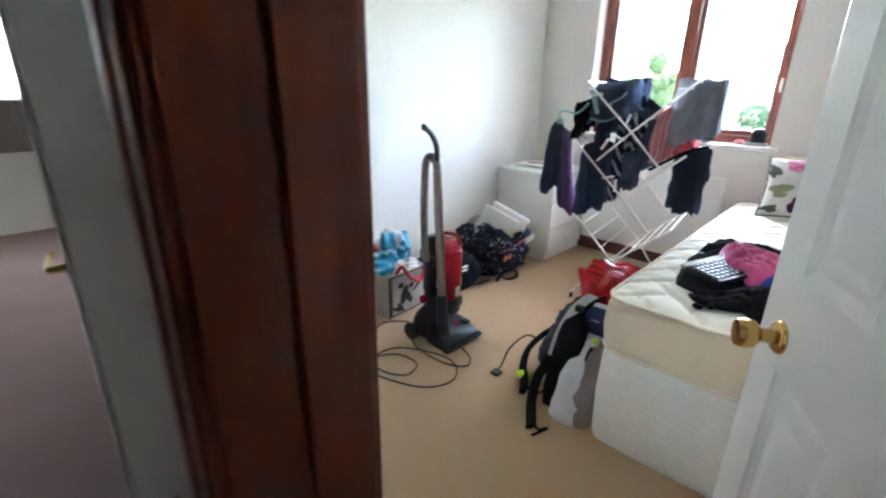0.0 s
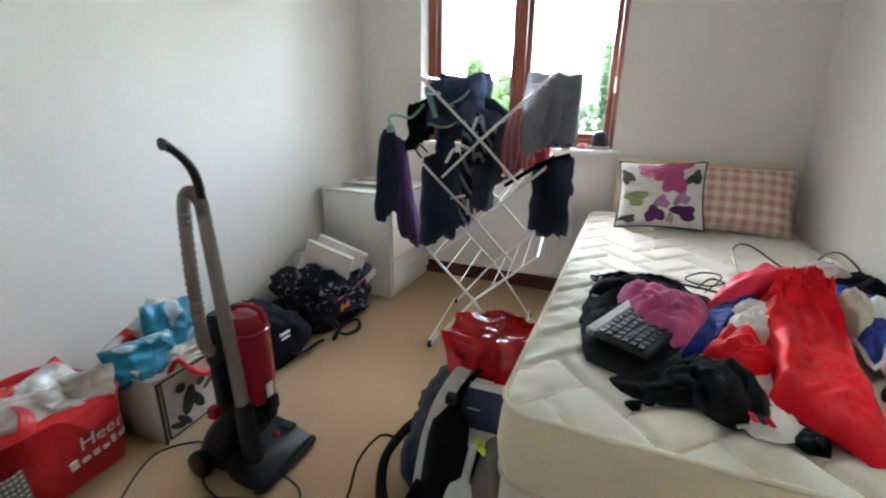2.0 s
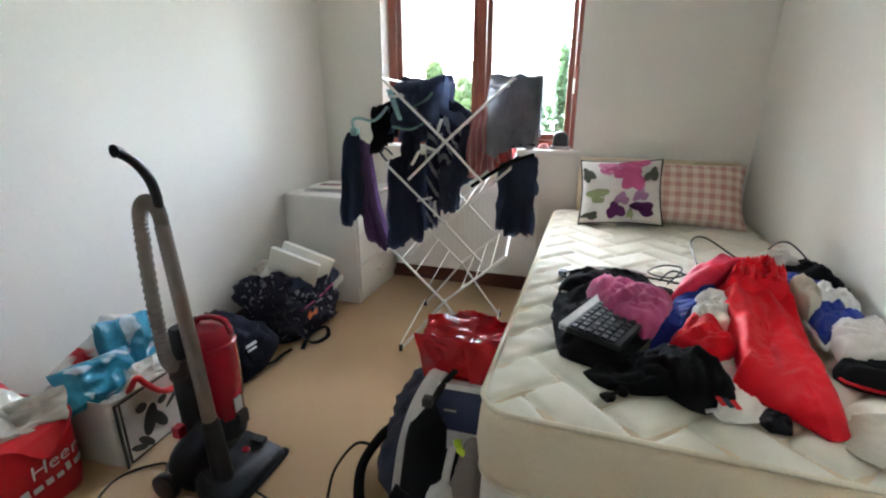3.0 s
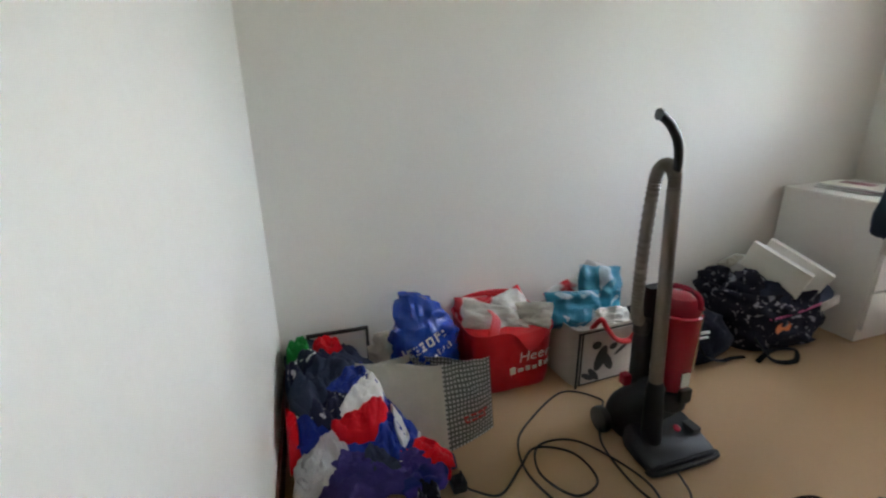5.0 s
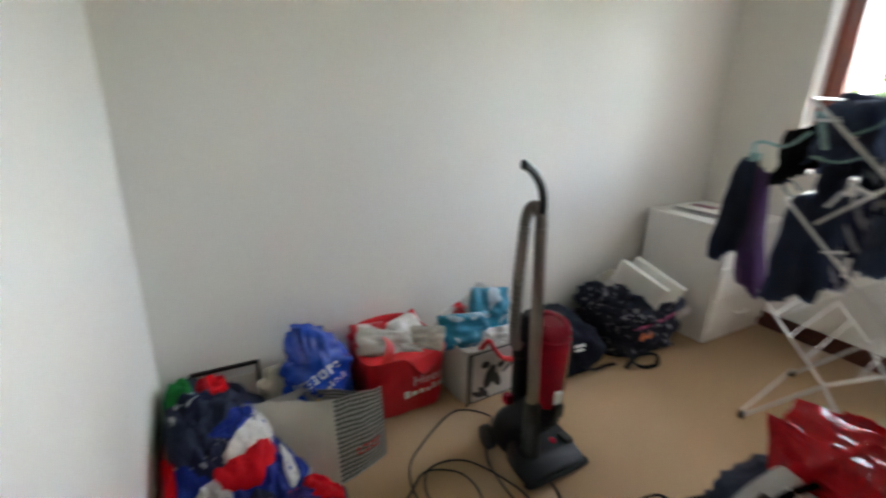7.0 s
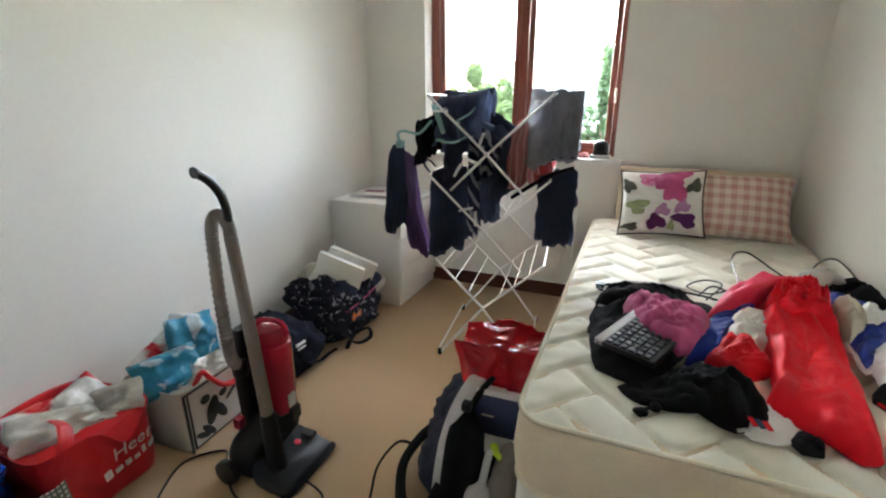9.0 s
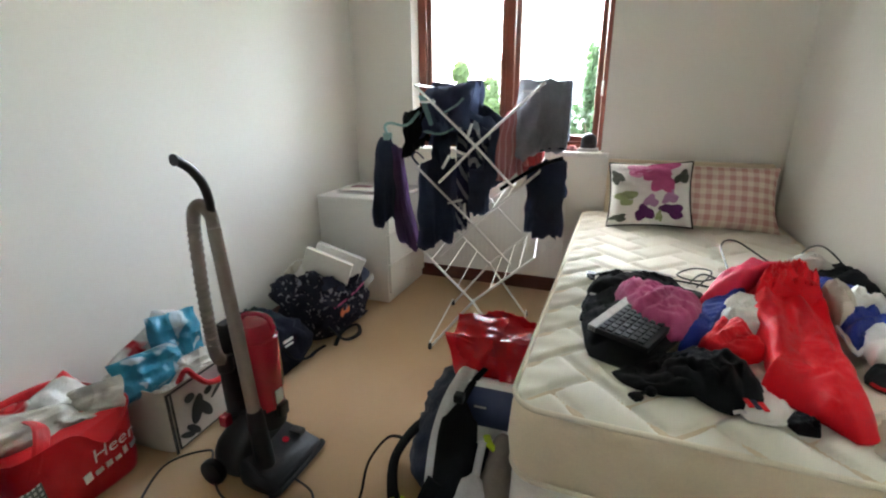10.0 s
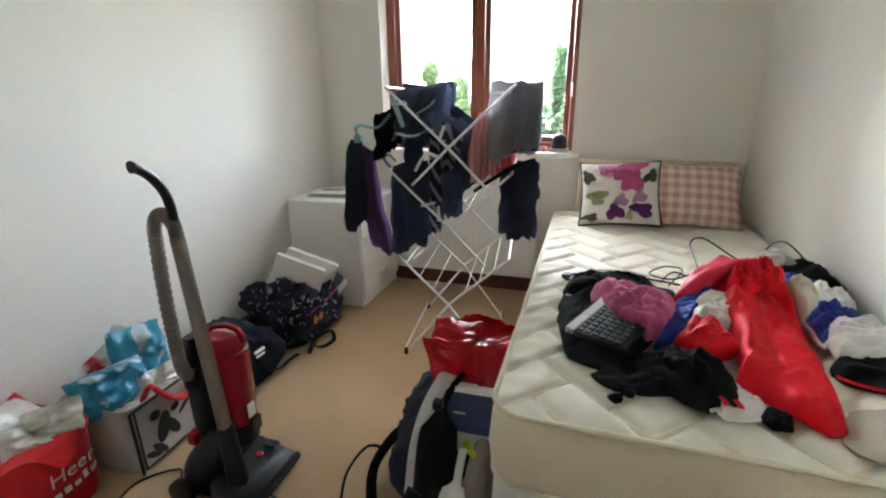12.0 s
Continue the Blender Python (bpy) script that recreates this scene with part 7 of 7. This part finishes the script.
tagged(part("ground", bx(-400, 400, YW + 0.35, 800, -2.9, -2.7), GRASS), "green garden ground beyond the window", "ground", "", "structure")


def foliage(name, label, centre, radii, n, seed, material, size=0.09, trunk=True):
    rnd = random.Random(seed)
    t = thing(name, (centre[0], centre[1], -2.7), label, "tree")
    if trunk:
        P = spline([(centre[0], centre[1], -2.7), (centre[0] + 0.1, centre[1], -1.2), (centre[0] - 0.05, centre[1] + 0.05, centre[2])], 5)
        bm = tube(P, [0.16 - 0.012 * k for k in range(len(P))], 8)
        for k in range(6):
            a = rnd.uniform(0, 6.28)
            q = (centre[0] + radii[0] * 0.6 * math.cos(a), centre[1] + radii[1] * 0.6 * math.sin(a), centre[2] + radii[2] * rnd.uniform(-0.2, 0.6))
            tube([P[6], (Vector(P[6]) + Vector(q)) / 2 + Vector((0, 0, 0.1)), q], [0.05, 0.035, 0.012], 6, bm=bm)
        part("trunk", bm, BARK, t)
    verts, faces = [], []
    lumps = [(Vector((rnd.gauss(0, 0.42), rnd.gauss(0, 0.42), rnd.gauss(0, 0.42))), rnd.uniform(0.22, 0.45)) for _ in range(26)]
    for _ in range(n):
        c, s = rnd.choice(lumps)
        d = Vector((rnd.gauss(0, 1), rnd.gauss(0, 1), rnd.gauss(0, 1))).normalized() * s * rnd.uniform(0.7, 1.05)
        p = Vector(centre) + Vector(((c.x + d.x) * radii[0], (c.y + d.y) * radii[1], (c.z + d.z) * radii[2]))
        a = Vector((rnd.gauss(0, 1), rnd.gauss(0, 1), rnd.gauss(0, 1))).normalized()
        b = a.orthogonal().normalized() * size * rnd.uniform(0.4, 0.7)
        a = a * size * rnd.uniform(0.7, 1.3)
        k = len(verts)
        verts += [p - a, p + b, p + a, p - b]
        faces.append((k, k + 1, k + 2, k + 3))
    me = bpy.data.meshes.new("crown")
    me.from_pydata(verts, [], faces)
    me.materials.append(material)
    o = new("crown", me)
    o.parent = t
    o.matrix_local = Matrix.Translation(-ORIGIN[t])
    o["kind"] = "stuff"
    return t


foliage("tree", "leafy green garden tree beyond the window", (-4.05, 12.0, 0.75), (0.75, 0.8, 1.05), 6000, 201, LEAF)
foliage("bush", "yellowish green bush beyond the window", (-3.1, 11.3, 0.55), (0.55, 0.7, 0.9), 4500, 202, LEAF)
foliage("ivy_tree", "ivy-covered tree beside the neighbouring house", (-0.85, 12.0, 0.8), (0.45, 0.6, 1.55), 5000, 203, LEAF2)
foliage("hedge", "green hedge below the neighbouring house", (-1.7, 12.2, -0.3), (1.0, 0.6, 0.95), 5000, 204, LEAF2)


def house():
    h = thing("house", (-3, 17, -2.7), "pale neighbouring house with a low tiled roof and slatted windows", "house")
    x0, x1, y0, y1, eave = -4.0, 4.5, 15.0, 22.0, 2.45
    part("wall", bx(x0, x1, y0, y1, -2.7, eave), RENDERW, h)
    bm = bmesh.new()
    v = [bm.verts.new(p) for p in ((x0 - 0.3, y0 - 0.35, eave - 0.05), (x1 + 0.3, y0 - 0.35, eave - 0.05), (x1 + 0.3, y0 + 3.5, eave + 0.14), (x0 - 0.3, y0 + 3.5, eave + 0.14), (x0 - 0.3, y1 + 0.35, eave - 0.05), (x1 + 0.3, y1 + 0.35, eave - 0.05))]
    for f in ((0, 1, 2, 3), (3, 2, 5, 4), (0, 3, 4), (1, 5, 2), (0, 4, 5, 1)):
        bm.faces.new([v[k] for k in f])
    part("roof", bm, ROOFT, h)
    for xa in (-3.25, -2.32, 0.2, 1.2):
        w = part("window", bx(xa, xa + 0.78, y0 - 0.03, y0 - 0.005, 1.20, 1.75), DARKGL, h)
        for j in range(6):
            z = 1.22 + j * 0.088
            part("slat", bx(xa + 0.02, xa + 0.76, y0 - 0.075, y0 - 0.04, z, z + 0.045), SHUT, w)


house()
# far room's window, seen past the open door in the hall
fw = tagged(thing("window_2", (-5.24, 0.4, 1.14), "far room window with a white net curtain", "window"), kind="structure")
for a in ((-0.10, -0.05, 1.14, 2.15), (0.85, 0.90, 1.14, 2.15), (-0.05, 0.85, 1.14, 1.19), (-0.05, 0.85, 2.10, 2.15), (0.37, 0.42, 1.19, 2.10)):
    part("window_frame", bx(-5.27, -5.22, a[0], a[1], a[2], a[3], bevel=0.004), GLOSS, fw)
NET = bpy.data.materials.new("net_curtain")
NET.use_nodes = True
nb = NET.node_tree.nodes["Principled BSDF"]
nb.inputs["Base Color"].default_value, nb.inputs["Roughness"].default_value = (0.85, 0.86, 0.86, 1), 0.9
nb.inputs["Alpha"].default_value = 0.78
cu = thing("net_curtain", (-5.14, 0.4, 1.1), "white net curtain at the far room's window", "curtain")
bm = bmesh.new()
prev = None
for i in range(121):
    y = -0.16 + 1.12 * i / 120
    cur = [bm.verts.new((-5.14 + 0.02 * math.sin(i * 0.9) + 0.006 * math.sin(i * 0.31), y, z)) for z in (1.08, 1.6, 2.2)]
    if prev:
        for k in (0, 1):
            bm.faces.new((prev[k], cur[k], cur[k + 1], prev[k + 1]))
    prev = cur
part("netting", bm, NET, cu, "", 80)
# made-up board: its dark grey stands in for the dim band below this window
dim_band = thing("headboard", (-5.13, 0.5, 0), "made-up dark grey board on legs for the dim band under the far room's window", "headboard")
part("board", bx(-5.18, -5.11, -0.2, 1.15, 0.70, 1.12, bevel=0.015, seg=3), TAUPE, dim_band)
for y in (0.0, 0.95):
    part("leg", bx(-5.18, -5.14, y - 0.03, y + 0.03, 0.0, 0.70), TAUPE, dim_band)
part("latch_slot", bx(-0.70, -0.675, 0.296, 0.303, 0.50, 0.512), TARNISH, bpy.data.objects["wall_south"], "dark latch slot in the wall end")
